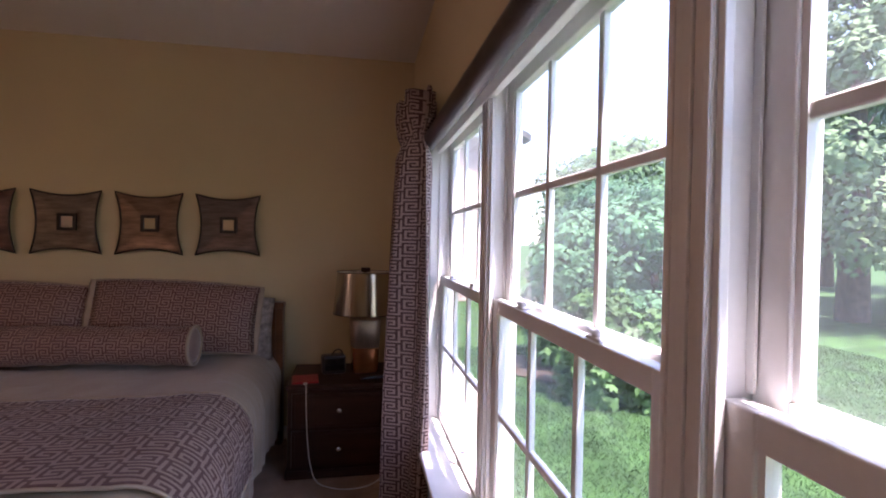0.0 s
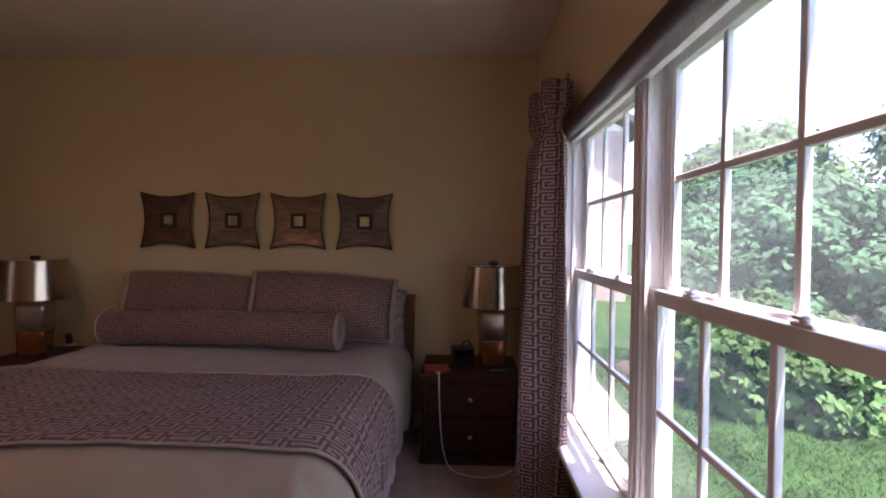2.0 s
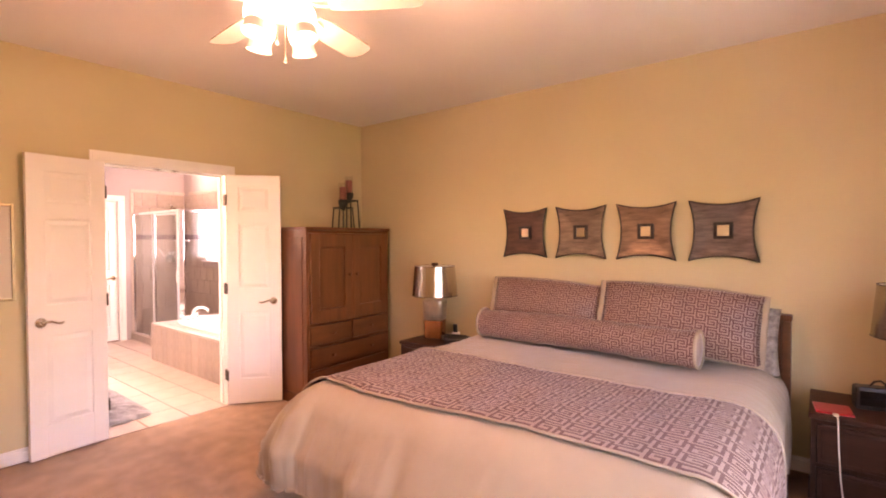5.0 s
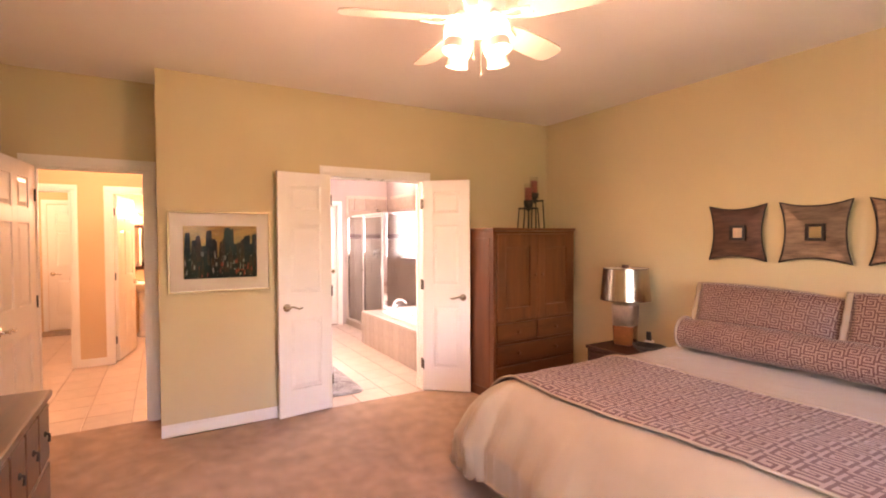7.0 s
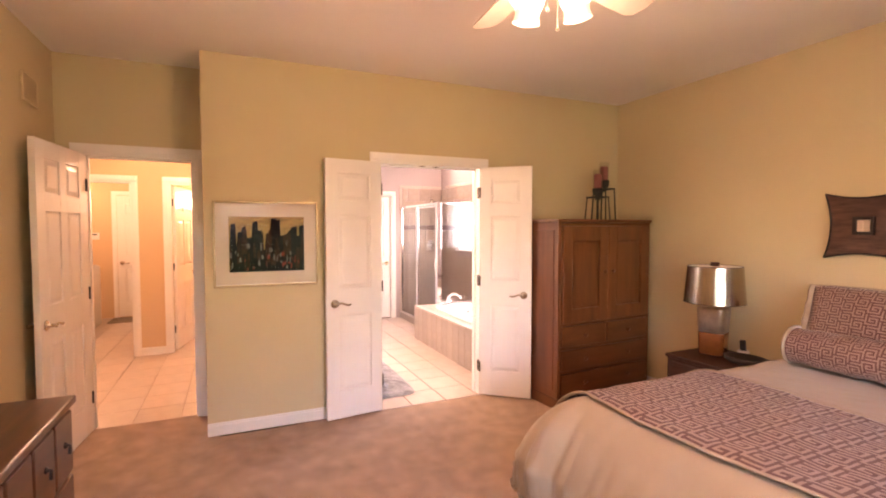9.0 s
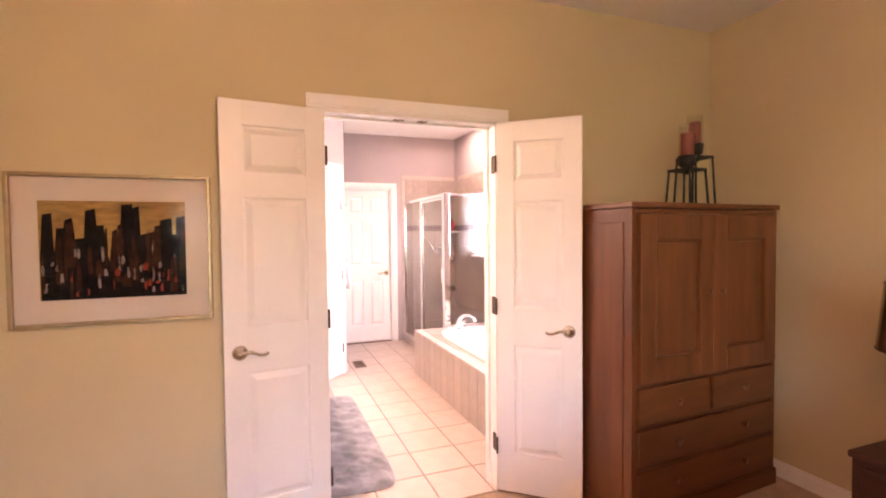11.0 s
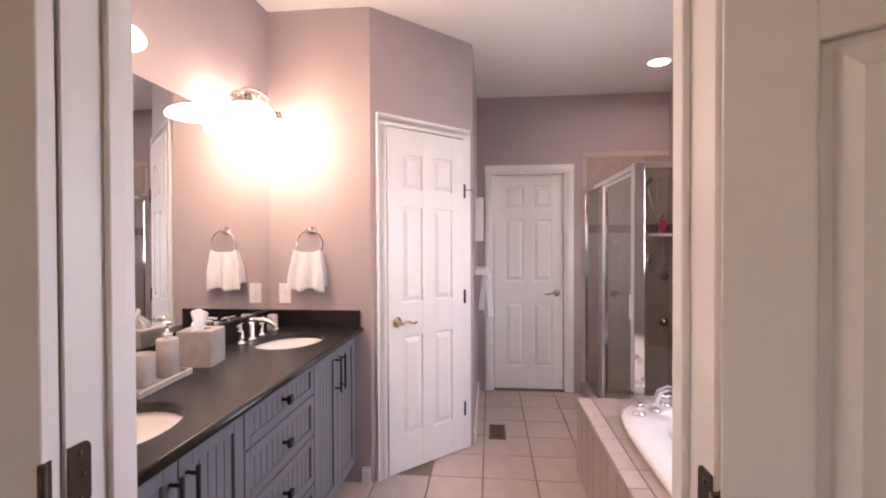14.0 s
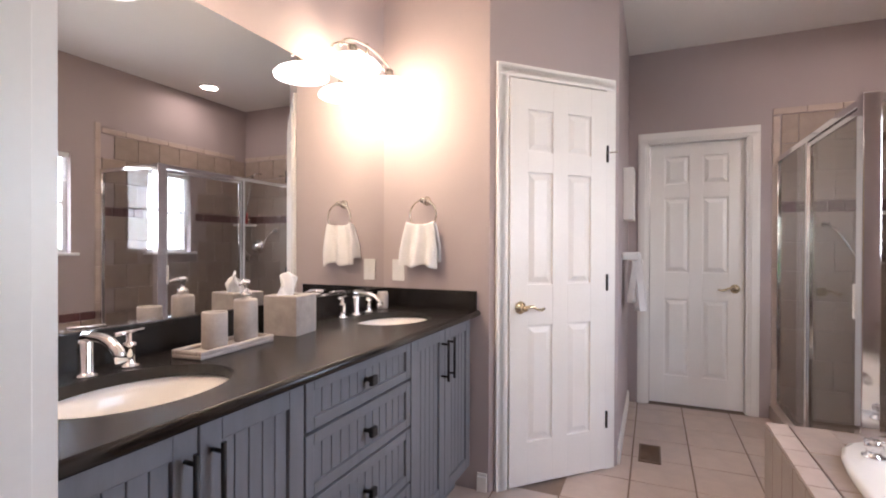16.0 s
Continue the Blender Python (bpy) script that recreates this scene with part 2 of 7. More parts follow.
COUNTER = material("charcoal_solid_surface", (0.012, 0.0095, 0.009), 0.27, vary=0.15, scale=14, grain=260, bump=0.02)
GREYPAINT = material("blue_grey_cabinet_paint", (0.175, 0.178, 0.198), 0.42, vary=0.06, scale=6, grain=60, bump=0.05, stretch=(6, 6, 1))
GRASS = material("lawn_grass", (0.030, 0.072, 0.022), 0.9, vary=0.35, scale=2.2, grain=30, bump=0.5, spec=0.1)


# ---- mesh helpers ----
def box(bm, x0, x1, y0, y1, z0, z1, bevel=0.0):
    """Adds a block, with edges rounded off by bevel."""
    m = Matrix.Translation(((x0 + x1) / 2, (y0 + y1) / 2, (z0 + z1) / 2)) @ Matrix.Diagonal((abs(x1 - x0), abs(y1 - y0), abs(z1 - z0), 1))
    vs = bmesh.ops.create_cube(bm, size=1, matrix=m)["verts"]
    if bevel:
        bmesh.ops.bevel(bm, geom=list({e for v in vs for e in v.link_edges}), offset=bevel, segments=2, affect="EDGES", profile=0.5)
    return bm


def block(*sizes, bevel=0.0):
    return box(bmesh.new(), *sizes, bevel=bevel)


def lathe(bm, profile, segments=24, at=(0, 0, 0), turn=None):
    """Turns a profile of (radius, height) round the z axis."""
    m = Matrix.Translation(at) @ (turn or Matrix.Identity(4))
    rings = []
    for r, z in profile:
        rings.append([bm.verts.new(m @ Vector((max(r, 1e-4) * math.cos(TAU * k / segments), max(r, 1e-4) * math.sin(TAU * k / segments), z))) for k in range(segments)])
    for a, b in zip(rings, rings[1:]):
        for k in range(segments):
            f = bm.faces.new((a[k], a[(k + 1) % segments], b[(k + 1) % segments], b[k]))
            f.smooth = True
    bm.faces.new(list(reversed(rings[0])))
    bm.faces.new(rings[-1])
    return bm


def tube(bm, points, radius, segments=10):
    """A round rod along a line of points; radius may be a list."""
    pts = [Vector(p) for p in points]
    rr = radius if isinstance(radius, (list, tuple)) else [radius] * len(pts)
    rings, side = [], None
    for i, p in enumerate(pts):
        d = (pts[min(i + 1, len(pts) - 1)] - pts[max(i - 1, 0)]).normalized()
        if side is None:
            side = d.cross(Vector((0, 0, 1)) if abs(d.z) < 0.9 else Vector((1, 0, 0))).normalized()
        side = (side - d * side.dot(d)).normalized()
        up = d.cross(side)
        rings.append([bm.verts.new(p + rr[i] * (math.cos(TAU * k / segments) * side + math.sin(TAU * k / segments) * up)) for k in range(segments)])
    for a, b in zip(rings, rings[1:]):
        for k in range(segments):
            f = bm.faces.new((a[k], a[(k + 1) % segments], b[(k + 1) % segments], b[k]))
            f.smooth = True
    bm.faces.new(list(reversed(rings[0])))
    bm.faces.new(rings[-1])
    return bm


def sheet(nu, nv, place, uv=None, thick=0.0, close=False):
    """A cloth of nu x nv cells; place(u, v) gives a point for u, v in 0..1, uv(u, v) its weave in metres."""
    bm = bmesh.new()
    lay = bm.loops.layers.uv.new("UVMap")
    grid = [[bm.verts.new(place(i / nu, j / nv)) for j in range(nv + 1)] for i in range(nu + 1)]
    for i in range(nu):
        for j in range(nv):
            quad = ((i, j), (i + 1, j), (i + 1, j + 1), (i, j + 1))
            f = bm.faces.new([grid[a][b] for a, b in quad])
            f.smooth = True
            for loop, (a, b) in zip(f.loops, quad):
                loop[lay].uv = uv(a / nu, b / nv) if uv else (a / nu, b / nv)
    if close:
        bmesh.ops.remove_doubles(bm, verts=bm.verts, dist=1e-5)
    bmesh.ops.recalc_face_normals(bm, faces=bm.faces)
    if thick:
        bm.normal_update()
        front, rim = bm.faces[:], [e for e in bm.edges if e.is_boundary]
        back = {v: bm.verts.new(v.co - v.normal * thick) for v in bm.verts[:]}
        for f in front:
            g = bm.faces.new([back[v] for v in reversed(f.verts)])
            g.smooth = True
            for loop, source in zip(g.loops, reversed(f.loops)):
                loop[lay].uv = source[lay].uv
        for e in rim:
            a, b = e.verts
            bm.faces.new((a, b, back[b], back[a]))
        bmesh.ops.recalc_face_normals(bm, faces=bm.faces)
    return bm


def link(name, bm, mat, m=None):
    data = bpy.data.meshes.new(name)
    bm.to_mesh(data)
    bm.free()
    data.materials.append(mat)
    ob = new(name, data)
    if m is not None:
        ob.matrix_world = m
    return ob


def part(name, bm, mat, parent, label=""):
    """One mesh under a thing or a part, in its parent's own space."""
    ob = link(name, bm, mat)
    ob.parent = parent
    return tagged(ob, label)


def thing(name, label, category, m=None, group=""):
    ob = new(name)
    ob.empty_display_size = 0.1
    if m is not None:
        ob.matrix_world = m
    return tagged(ob, label, category, group)


def structure(name, bm, mat, label=""):
    return tagged(link(name, bm, mat), label or name.replace("_", " "), kind="structure")


def wall(name, axis, at, thick, a0, a1, z0, z1, mat, holes=(), label=""):
    """An upright wall of that thickness; axis 'x': it stands across x and runs along y. holes: (from, to, bottom, top)."""
    bm = bmesh.new()

    def piece(p, q, r, s):
        if q - p < 1e-4 or s - r < 1e-4:
            return
        lo, hi = min(at, at + thick), max(at, at + thick)
        box(bm, lo, hi, p, q, r, s) if axis == "x" else box(bm, p, q, lo, hi, r, s)

    here = a0
    for h0, h1, b, t in sorted(holes):
        piece(here, h0, z0, z1)
        piece(h0, h1, z0, b)
        piece(h0, h1, t, z1)
        here = h1
    piece(here, a1, z0, z1)
    return structure(name, bm, mat, label)


# ---- the shell ----
TEX = -4.085                             # where the carpet meets the bathroom tiles
PWY = 1.722                              # face of the wall beside the passage
D0, D1, DH = 1.198, 2.145, 2.045          # bathroom doorway along y, and its head
H0, H1 = -0.875, -0.152                   # hall doorway along y
WINDOWS = [(-0.25, 0.713), (0.80, 1.757), (1.845, 2.80)]
SILL, HEAD = 0.44, 1.99
wall("wall_east", "x", EX, 0.16, SY - 0.1, NY + 0.16, 0, CZ, WALL, [(-0.27, 2.82, SILL, HEAD)], "tan painted wall with a wide window opening")
wall("wall_north", "y", NY, 0.16, WX - 0.12, EX, 0, CZ, WALL, label="tan painted wall behind the bed")
wall("wall_south", "y", SY - 0.1, 0.1, -4.69, EX, 0, CZ, WALL, label="tan painted wall behind the dresser")
wall("wall_west", "x", WX - 0.136, 0.136, -0.077, NY, 0, CZ, WALL, [(D0, D1, -0.01, DH)], "tan painted wall with double doors")
wall("wall_recess_side", "y", -0.075, 0.065, HX, WX - 0.136, 0, CZ, WALL, label="short tan painted return of the entry recess")
wall("wall_recess_back", "x", HX - 0.12, 0.12, SY, -0.011, 0, CZ, WALL, [(H0, H1, -0.01, DH)], "tan painted wall with the hall doorway")
wall("wall_bath_door_lining", "x", BX, 0.0015, BSY - 0.1, BNY, 0, CZ, BWALL, [(D0, D1, -0.01, DH)], "mauve-grey painted wall inside the bathroom")
wall("wall_bath_mirror", "y", BSY - 0.1, 0.1, -6.27, BX, 0, CZ, BWALL, label="mauve-grey painted wall behind the vanity")
wall("wall_bath_end", "x", -6.27, 0.1, BSY, 1.157, 0, CZ, BWALL, label="mauve-grey painted wall at the vanity's end")
wall("wall_bath_passage", "y", PWY - 0.1, 0.1, BWX, -6.752, 0, CZ, BWALL, label="mauve-grey painted wall beside the passage")
SW = (-7.28, -6.83, 1.16, 1.92)
TW = (-6.20, -5.0, 1.16, 1.96)
wall("wall_bath_north", "y", BNY, 0.16, BWX - 0.1, BX, 0, CZ, BWALL, [SW, TW], "mauve-grey painted wall with two small windows")
C0, C1 = 1.86, 2.54                       # far bathroom door along y
wall("wall_bath_far", "x", BWX - 0.12, 0.12, 1.56, BNY, 0, CZ, BWALL, [(C0, C1, -0.01, 2.04)], "mauve-grey painted far wall of the bathroom")
# two unseen walls added to shut the outside out of the door gaps
wall("wall_behind_far_door", "x", -8.40, 0.1, 1.4, 2.9, 0, CZ, BWALL, label="plain wall behind the far door")
wall("wall_closet_back", "y", 1.3, 0.1, -8.0, -6.85, 0, CZ, BWALL, label="plain wall behind the closet")
# diagonal wall with the linen closet door
diag = bmesh.new()
DA, DB = Vector((-6.17, 1.157, 0)), Vector((-6.75, PWY, 0))
dlen = (DB - DA).length
K0, K1, KH = 0.098, dlen - 0.10, 2.08
box(diag, 0, K0, -0.1, 0, 0, CZ)
box(diag, K1, dlen, -0.1, 0, 0, CZ)
box(diag, K0, K1, -0.1, 0, KH, CZ)
DIAG = pose(*DA, 0, 0, math.degrees(math.atan2(DB.y - DA.y, DB.x - DA.x))) @ Matrix.Diagonal((1, -1, 1, 1))
bmesh.ops.transform(diag, matrix=DIAG, verts=diag.verts)
bmesh.ops.reverse_faces(diag, faces=diag.faces)
structure("wall_bath_diagonal", diag, BWALL, "mauve-grey painted diagonal wall round the closet door")
structure("ceiling_bedroom", block(-4.69, EX + 0.16, SY - 0.1, NY + 0.16, CZ, CZ + 0.12), CEIL, "off-white painted bedroom ceiling")
structure("ceiling_bathroom", block(BWX - 0.12, WX - 0.136, BSY - 0.1, BNY + 0.16, CZ + 0.001, CZ + 0.12), CEIL, "off-white painted bathroom ceiling")
structure("floor_bedroom", box(block(TEX, EX, SY, NY, -0.1, 0.0), -4.60, TEX, SY, -0.011, -0.1, 0.0), CARPET, "tan cut-pile carpet with footprints")
bathfloor = structure("floor_bathroom", block(BWX - 0.4, TEX - 0.001, BSY, BNY, -0.1, -0.006), GROUT, "beige square floor tiles with tan grout")
TWIG = material("dry_brown_twigs", (0.10, 0.05, 0.03), 0.8, vary=0.2, scale=20, grain=200)
BLACKGLAZE = material("glossy_black_glaze", (0.012, 0.010, 0.010), 0.08, vary=0.1, scale=20, grain=90, bump=0.0)


# ---- doors, casings and baseboards ----
def panel_door(name, w, h, columns, label, m, handle_x, handle_mat, thick=0.036, rows=None, knob_side=1, both=True):
    """A moulded door leaf, hinged at x = 0 and running along +x, with raised panels on both faces."""
    door = thing(name, label, "door", m)
    st, core = 0.105 if columns == 2 else 0.095, thick - 0.022
    rows = rows or ((0.22, 0.81), (1.02, 1.59), (1.70, 1.91))
    mid = 0.095
    cw = (w - 2 * st - (columns - 1) * mid) / columns
    body = bmesh.new()
    box(body, 0.001, w - 0.001, -core / 2, core / 2, 0.001, h - 0.001)
    for x0, x1 in [(0, st), (w - st, w)] + [(st + cw, st + cw + mid)] * (columns - 1):
        box(body, x0, x1, -thick / 2, thick / 2, 0, h, 0.003)
    zs = [0] + [z for r in rows for z in r] + [h]
    for z0, z1 in zip(zs[::2], zs[1::2]):
        for c in range(columns):
            x0 = st + c * (cw + mid)
            box(body, x0 - 0.002, x0 + cw + 0.002, -thick / 2 + 0.0004, thick / 2 - 0.0004, z0, z1, 0.003)
    part("leaf", body, WHITE, door)
    for z0, z1 in rows:
        for c in range(columns):
            x0 = st + c * (cw + mid)
            bm = bmesh.new()
            for s in (-1, 1):
                g, e = 0.010, 0.027
                a = [(x0 + g, z0 + g), (x0 + cw - g, z0 + g), (x0 + cw - g, z1 - g), (x0 + g, z1 - g)]
                b = [(x0 + g + e, z0 + g + e), (x0 + cw - g - e, z0 + g + e), (x0 + cw - g - e, z1 - g - e), (x0 + g + e, z1 - g - e)]
                lo = [bm.verts.new((p, s * core / 2, q)) for p, q in a]
                hi = [bm.verts.new((p, s * (thick / 2 - 0.001), q)) for p, q in b]
                for k in range(4):
                    bm.faces.new((lo[k], lo[(k + 1) % 4], hi[(k + 1) % 4], hi[k]))
                bm.faces.new(hi)
                bm.faces.new(lo)
            bmesh.ops.recalc_face_normals(bm, faces=bm.faces)
            part("panel", bm, WHITE, door)
    if handle_x is not None:
        way = -1 if handle_x > w / 2 else 1
        for s in ((-1, 1) if both else (knob_side,)):
            bm = bmesh.new()
            turn = pose(0, 0, 0, -90 * s, 0, 0)
            lathe(bm, [(0.0, 0.0), (0.031, 0.0), (0.033, 0.004), (0.026, 0.010), (0.012, 0.013), (0.011, 0.045), (0.014, 0.05), (0.013, 0.057), (0.0, 0.06)], 20, (handle_x, s * thick / 2, 0.905), turn)
            handle = part("door_handle", bm, handle_mat, door, "curved metal lever handle")
            pts = [(handle_x + way * d, s * (thick / 2 + 0.05 + 0.004 * math.sin(d * 40)), 0.905 + 0.010 * math.sin(d * 52)) for d in (0, 0.02, 0.04, 0.06, 0.08, 0.1, 0.115)]
            part("lever", tube(bmesh.new(), pts, [0.009, 0.0085, 0.008, 0.0075, 0.0075, 0.008, 0.006], 8), handle_mat, handle)
    return door


def hinges(door, zs, mat, thick=0.036, side=1):
    for z in zs:
        bm = bmesh.new()
        tube(bm, [(-0.004, side * (thick / 2 + 0.004), z - 0.045), (-0.004, side * (thick / 2 + 0.004), z + 0.045)], 0.006, 8)
        box(bm, -0.0035, -0.0005, side * thick / 2 - 0.014 * side, side * thick / 2, z - 0.044, z + 0.044)
        part("hinge", bm, mat, door, "dark metal butt hinge")


def hinge_plate(x0, x1, y, z, half=0.05, r=0.013, thick=0.002):
    """A thin plate in the xz plane with two rounded corners and three screw heads."""
    bm = bmesh.new()
    pts = [(x1, z - half), (x1, z + half)]
    for cz, a0 in ((z + half - r, 90), (z - half + r, 180)):
        pts += [(x0 + r + r * math.cos(radians(a0 + 15 * k)), cz + r * math.sin(radians(a0 + 15 * k))) for k in range(7)]
    lo, hi = [bm.verts.new((px, y, pz)) for px, pz in pts], [bm.verts.new((px, y + thick, pz)) for px, pz in pts]
    bm.faces.new(lo)
    bm.faces.new(list(reversed(hi)))
    for k in range(len(pts)):
        j = (k + 1) % len(pts)
        bm.faces.new((lo[k], hi[k], hi[j], lo[j]))
    for dx, dz in ((0.5, 0.034), (0.35, 0.0), (0.5, -0.034)):
        lathe(bm, [(0.0, -0.001), (0.004, -0.001), (0.0045, thick + 0.0008), (0.0, thick + 0.0012)], 10, (x0 + (x1 - x0) * dx, y, z + dz), pose(0, 0, 0, -90))
    bmesh.ops.recalc_face_normals(bm, faces=bm.faces)
    return bm


def casing(name, axis, face, out, a0, a1, top, label, w=0.068, t=0.018, sides=(True, True)):
    """Moulded trim round a doorway on one face of a wall; out: +1 or -1, the way that it stands proud."""
    bm = bmesh.new()

    def strip(p, q, r, s):
        for (d, inset) in ((t * 0.62, 0.0), (t, 0.014)):
            pp, qq, rr, ss = p + inset, q - inset, r, s - inset
            if q - p > s - r:
                pp, qq, rr, ss = p + inset, q - inset, r + inset, s - inset
            lo, hi = sorted((face + out * 0.0005, face + out * d))
            box(bm, lo, hi, pp, qq, rr, ss, 0.003) if axis == "x" else box(bm, pp, qq, lo, hi, rr, ss, 0.003)

    if sides[0]:
        strip(a0 - w, a0, 0.0, top)
    if sides[1]:
        strip(a1, a1 + w, 0.0, top)
    strip(a0 - w, a1 + w, top, top + w)
    return structure(name, bm, WHITE, label)


def jamb(name, axis, lo, hi, a0, a1, top, label, stop=None):
    bm = bmesh.new()
    for p, q, r, s in ((a0, a0 + 0.016, 0, top), (a1 - 0.016, a1, 0, top), (a0, a1, top - 0.016, top)):
        box(bm, lo, hi, p, q, r, s) if axis == "x" else box(bm, p, q, lo, hi, r, s)
    if stop is not None:
        for p, q, r, s in ((a0 + 0.016, a0 + 0.028, 0, top - 0.016), (a1 - 0.028, a1 - 0.016, 0, top - 0.016), (a0 + 0.016, a1 - 0.016, top - 0.028, top - 0.016)):
            box(bm, stop, stop + 0.035, p, q, r, s, 0.002)
    return structure(name, bm, WHITE, label)


casing("trim_bath_door_bedroom_side", "x", WX, 1, D0, D1, DH, "white moulded casing round the double doors")
casing("trim_bath_door_bath_side", "x", BX, -1, D0, D1, DH, "white moulded casing inside the bathroom")
jamb("trim_bath_door_jamb", "x", BX - 0.002, WX + 0.002, D0, D1, DH, "white painted jamb of the double doors", stop=BX + 0.03)
casing("trim_hall_door", "x", HX, 1, H0, H1, DH, "white moulded casing round the hall doorway")
jamb("trim_hall_door_jamb", "x", HX - 0.122, HX + 0.002, H0, H1, DH, "white painted jamb of the hall doorway", stop=HX - 0.09)
casing("trim_far_door", "x", BWX, 1, C0, C1, 2.04, "white moulded casing round the far bathroom door")
jamb("trim_far_door_jamb", "x", BWX - 0.12, BWX + 0.002, C0, C1, 2.04, "white painted jamb of the far bathroom door")

LEAF = 0.448
ANG_L, ANG_R = -82.0, 49.0
left = panel_door("bath_door_leaf", LEAF + 0.012, 2.02, 1, "white three-panel door leaf folded back against the wall", pose(WX + 0.022, D0 + 0.012, 0.012, 0, 0, ANG_L), LEAF - 0.053, NICKEL)
right = panel_door("bath_door_leaf", LEAF, 2.02, 1, "white three-panel door leaf standing half open", pose(WX + 0.022, D1 - 0.012, 0.012, 0, 0, ANG_R), LEAF - 0.065, NICKEL)
hinges(left, (0.25, 1.02, 1.80), BRONZE, side=1)
hinges(right, (0.25, 1.02, 1.80), BRONZE, side=-1)
trim_jamb = bpy.data.objects["trim_bath_door_jamb"]
for ya in (D0 + 0.0165, D1 - 0.0185):
    for z in (0.262, 1.032, 1.812):
        part("hinge_leaf", hinge_plate(WX - 0.040, WX + 0.001, ya, z), BRONZE, trim_jamb, "aged bronze hinge leaf")
for y in (1.60, 1.73):
    bm = block(WX - 0.075, WX - 0.035, y - 0.028, y + 0.028, DH - 0.021, DH - 0.0165, bevel=0.002)
    lathe(bm, [(0.0, -0.006), (0.008, -0.004), (0.01, 0.0), (0.0, 0.001)], 12, (WX - 0.055, y, DH - 0.021))
    tagged(link("ball_catch", bm, NICKEL), "small nickel ball catch in the door head", "catch", "catches in the head")
hall_leaf = panel_door("hall_door", 0.712, 2.02, 2, "white six-panel door opened flat against the wall", pose(HX + 0.022, H0 + 0.005, 0.012, 0, 0, -6.0), 0.652, NICKEL)
hinges(hall_leaf, (0.25, 1.02, 1.80), BLACKMETAL, side=1)
panel_door("far_bath_door", C1 - C0 - 0.04, 2.01, 2, "closed white six-panel door at the far end", pose(BWX - 0.055, C0 + 0.02, 0.01, 0, 0, 90), C1 - C0 - 0.10, BRASS)
closet_w = K1 - K0
DIAGROT = pose(*DA, 0, 0, math.degrees(math.atan2(DB.y - DA.y, DB.x - DA.x)))
closet = panel_door("linen_closet_door", closet_w - 0.01, KH - 0.02, 2, "closed white six-panel closet door in the diagonal wall", DIAGROT @ pose(K1 - 0.005, -0.008, 0.01, 0, 0, 180), closet_w - 0.07, BRASS)
hinges(closet, (0.27, 1.02, 1.72), BLACKMETAL, side=1)
bm = bmesh.new()
for s, t in ((0.018, 0.0), (0.012, 0.014)):
    for x0, x1, z0, z1 in ((K0 - 0.065 + t, K0 - t, 0, KH), (K1 + t, K1 + 0.065 - t, 0, KH), (K0 - 0.065 + t, K1 + 0.065 - t, KH + t, KH + 0.065 - t)):
        box(bm, x0, x1, -s - (0.006 if t else 0), -0.0005, z0, z1, 0.003)
bmesh.ops.transform(bm, matrix=DIAGROT, verts=bm.verts)
structure("trim_closet_door", bm, WHITE, "white moulded casing round the closet door")
bm = tube(bmesh.new(), [(K1 - 0.004, -0.03, 1.735), (K1 - 0.004, -0.05, 1.735), (K1 + 0.02, -0.075, 1.735)], 0.004, 8)
lathe(bm, [(0.0, 0), (0.008, 0.002), (0.008, 0.01), (0.0, 0.012)], 10, (K1 + 0.02, -0.075, 1.73))
bmesh.ops.transform(bm, matrix=DIAGROT, verts=bm.verts)
tagged(link("hinge_door_stop", bm, NICKEL), "small nickel hinge pin door stop", "door stop")


def baseboard(name, axis, face, out, a0, a1, label="white painted baseboard"):
    bm = bmesh.new()
    for z0, z1, t in ((0, 0.075, 0.014), (0.075, 0.092, 0.009)):
        lo, hi = sorted((face + out * 0.0005, face + out * t))
        box(bm, lo, hi, a0, a1, z0, z1, 0.002) if axis == "x" else box(bm, a0, a1, lo, hi, z0, z1, 0.002)
    return structure(name, bm, WHITE, label)


baseboard("baseboard_west_1", "x", WX, 1, -0.077, D0 - 0.068)
baseboard("baseboard_west_2", "x", WX, 1, D1 + 0.068, NY)
baseboard("baseboard_north", "y", NY, -1, WX + 0.015, EX)
baseboard("baseboard_east", "x", EX, -1, SY + 0.015, NY - 0.015)
baseboard("baseboard_south", "y", SY, 1, HX + 0.02, EX - 0.015)
baseboard("baseboard_bath_end", "x", -6.17, 1, 1.10, 1.15, "white painted baseboard stub")
baseboard("baseboard_bath_passage", "y", PWY, 1, BWX + 0.02, -6.76)

# ---- window ----
frame_bm = bmesh.new()
for y0, y1, z0, z1 in ((-0.27, 2.82, HEAD - 0.02, HEAD), (-0.27, 2.82, SILL - 0.02, SILL + 0.005), (-0.27, -0.25, SILL, HEAD), (2.80, 2.82, SILL, HEAD)):
    box(frame_bm, EX + 0.002, EX + 0.155, y0, y1, z0, z1)
structure("window_frame_lining", frame_bm, VINYL, "white lining boards of the window opening")
mull = bmesh.new()
for y0, y1 in ((0.713, 0.80), (1.757, 1.845)):
    box(mull, EX + 0.040, EX + 0.15, y0, y1, SILL, HEAD - 0.02, 0.003)
    c = (y0 + y1) / 2
    box(mull, EX + 0.034, EX + 0.041, c - 0.010, c + 0.010, SILL, HEAD - 0.02, 0.002)
    for s in (-1, 1):
        box(mull, EX + 0.036, EX + 0.045, c + s * 0.036 - 0.006, c + s * 0.036 + 0.006, SILL, HEAD - 0.02, 0.002)
box(mull, EX + 0.030, EX + 0.058, -0.25, 2.80, HEAD - 0.075, HEAD - 0.021, 0.003)
structure("window_mullions", mull, VINYL, "white posts between the three windows")
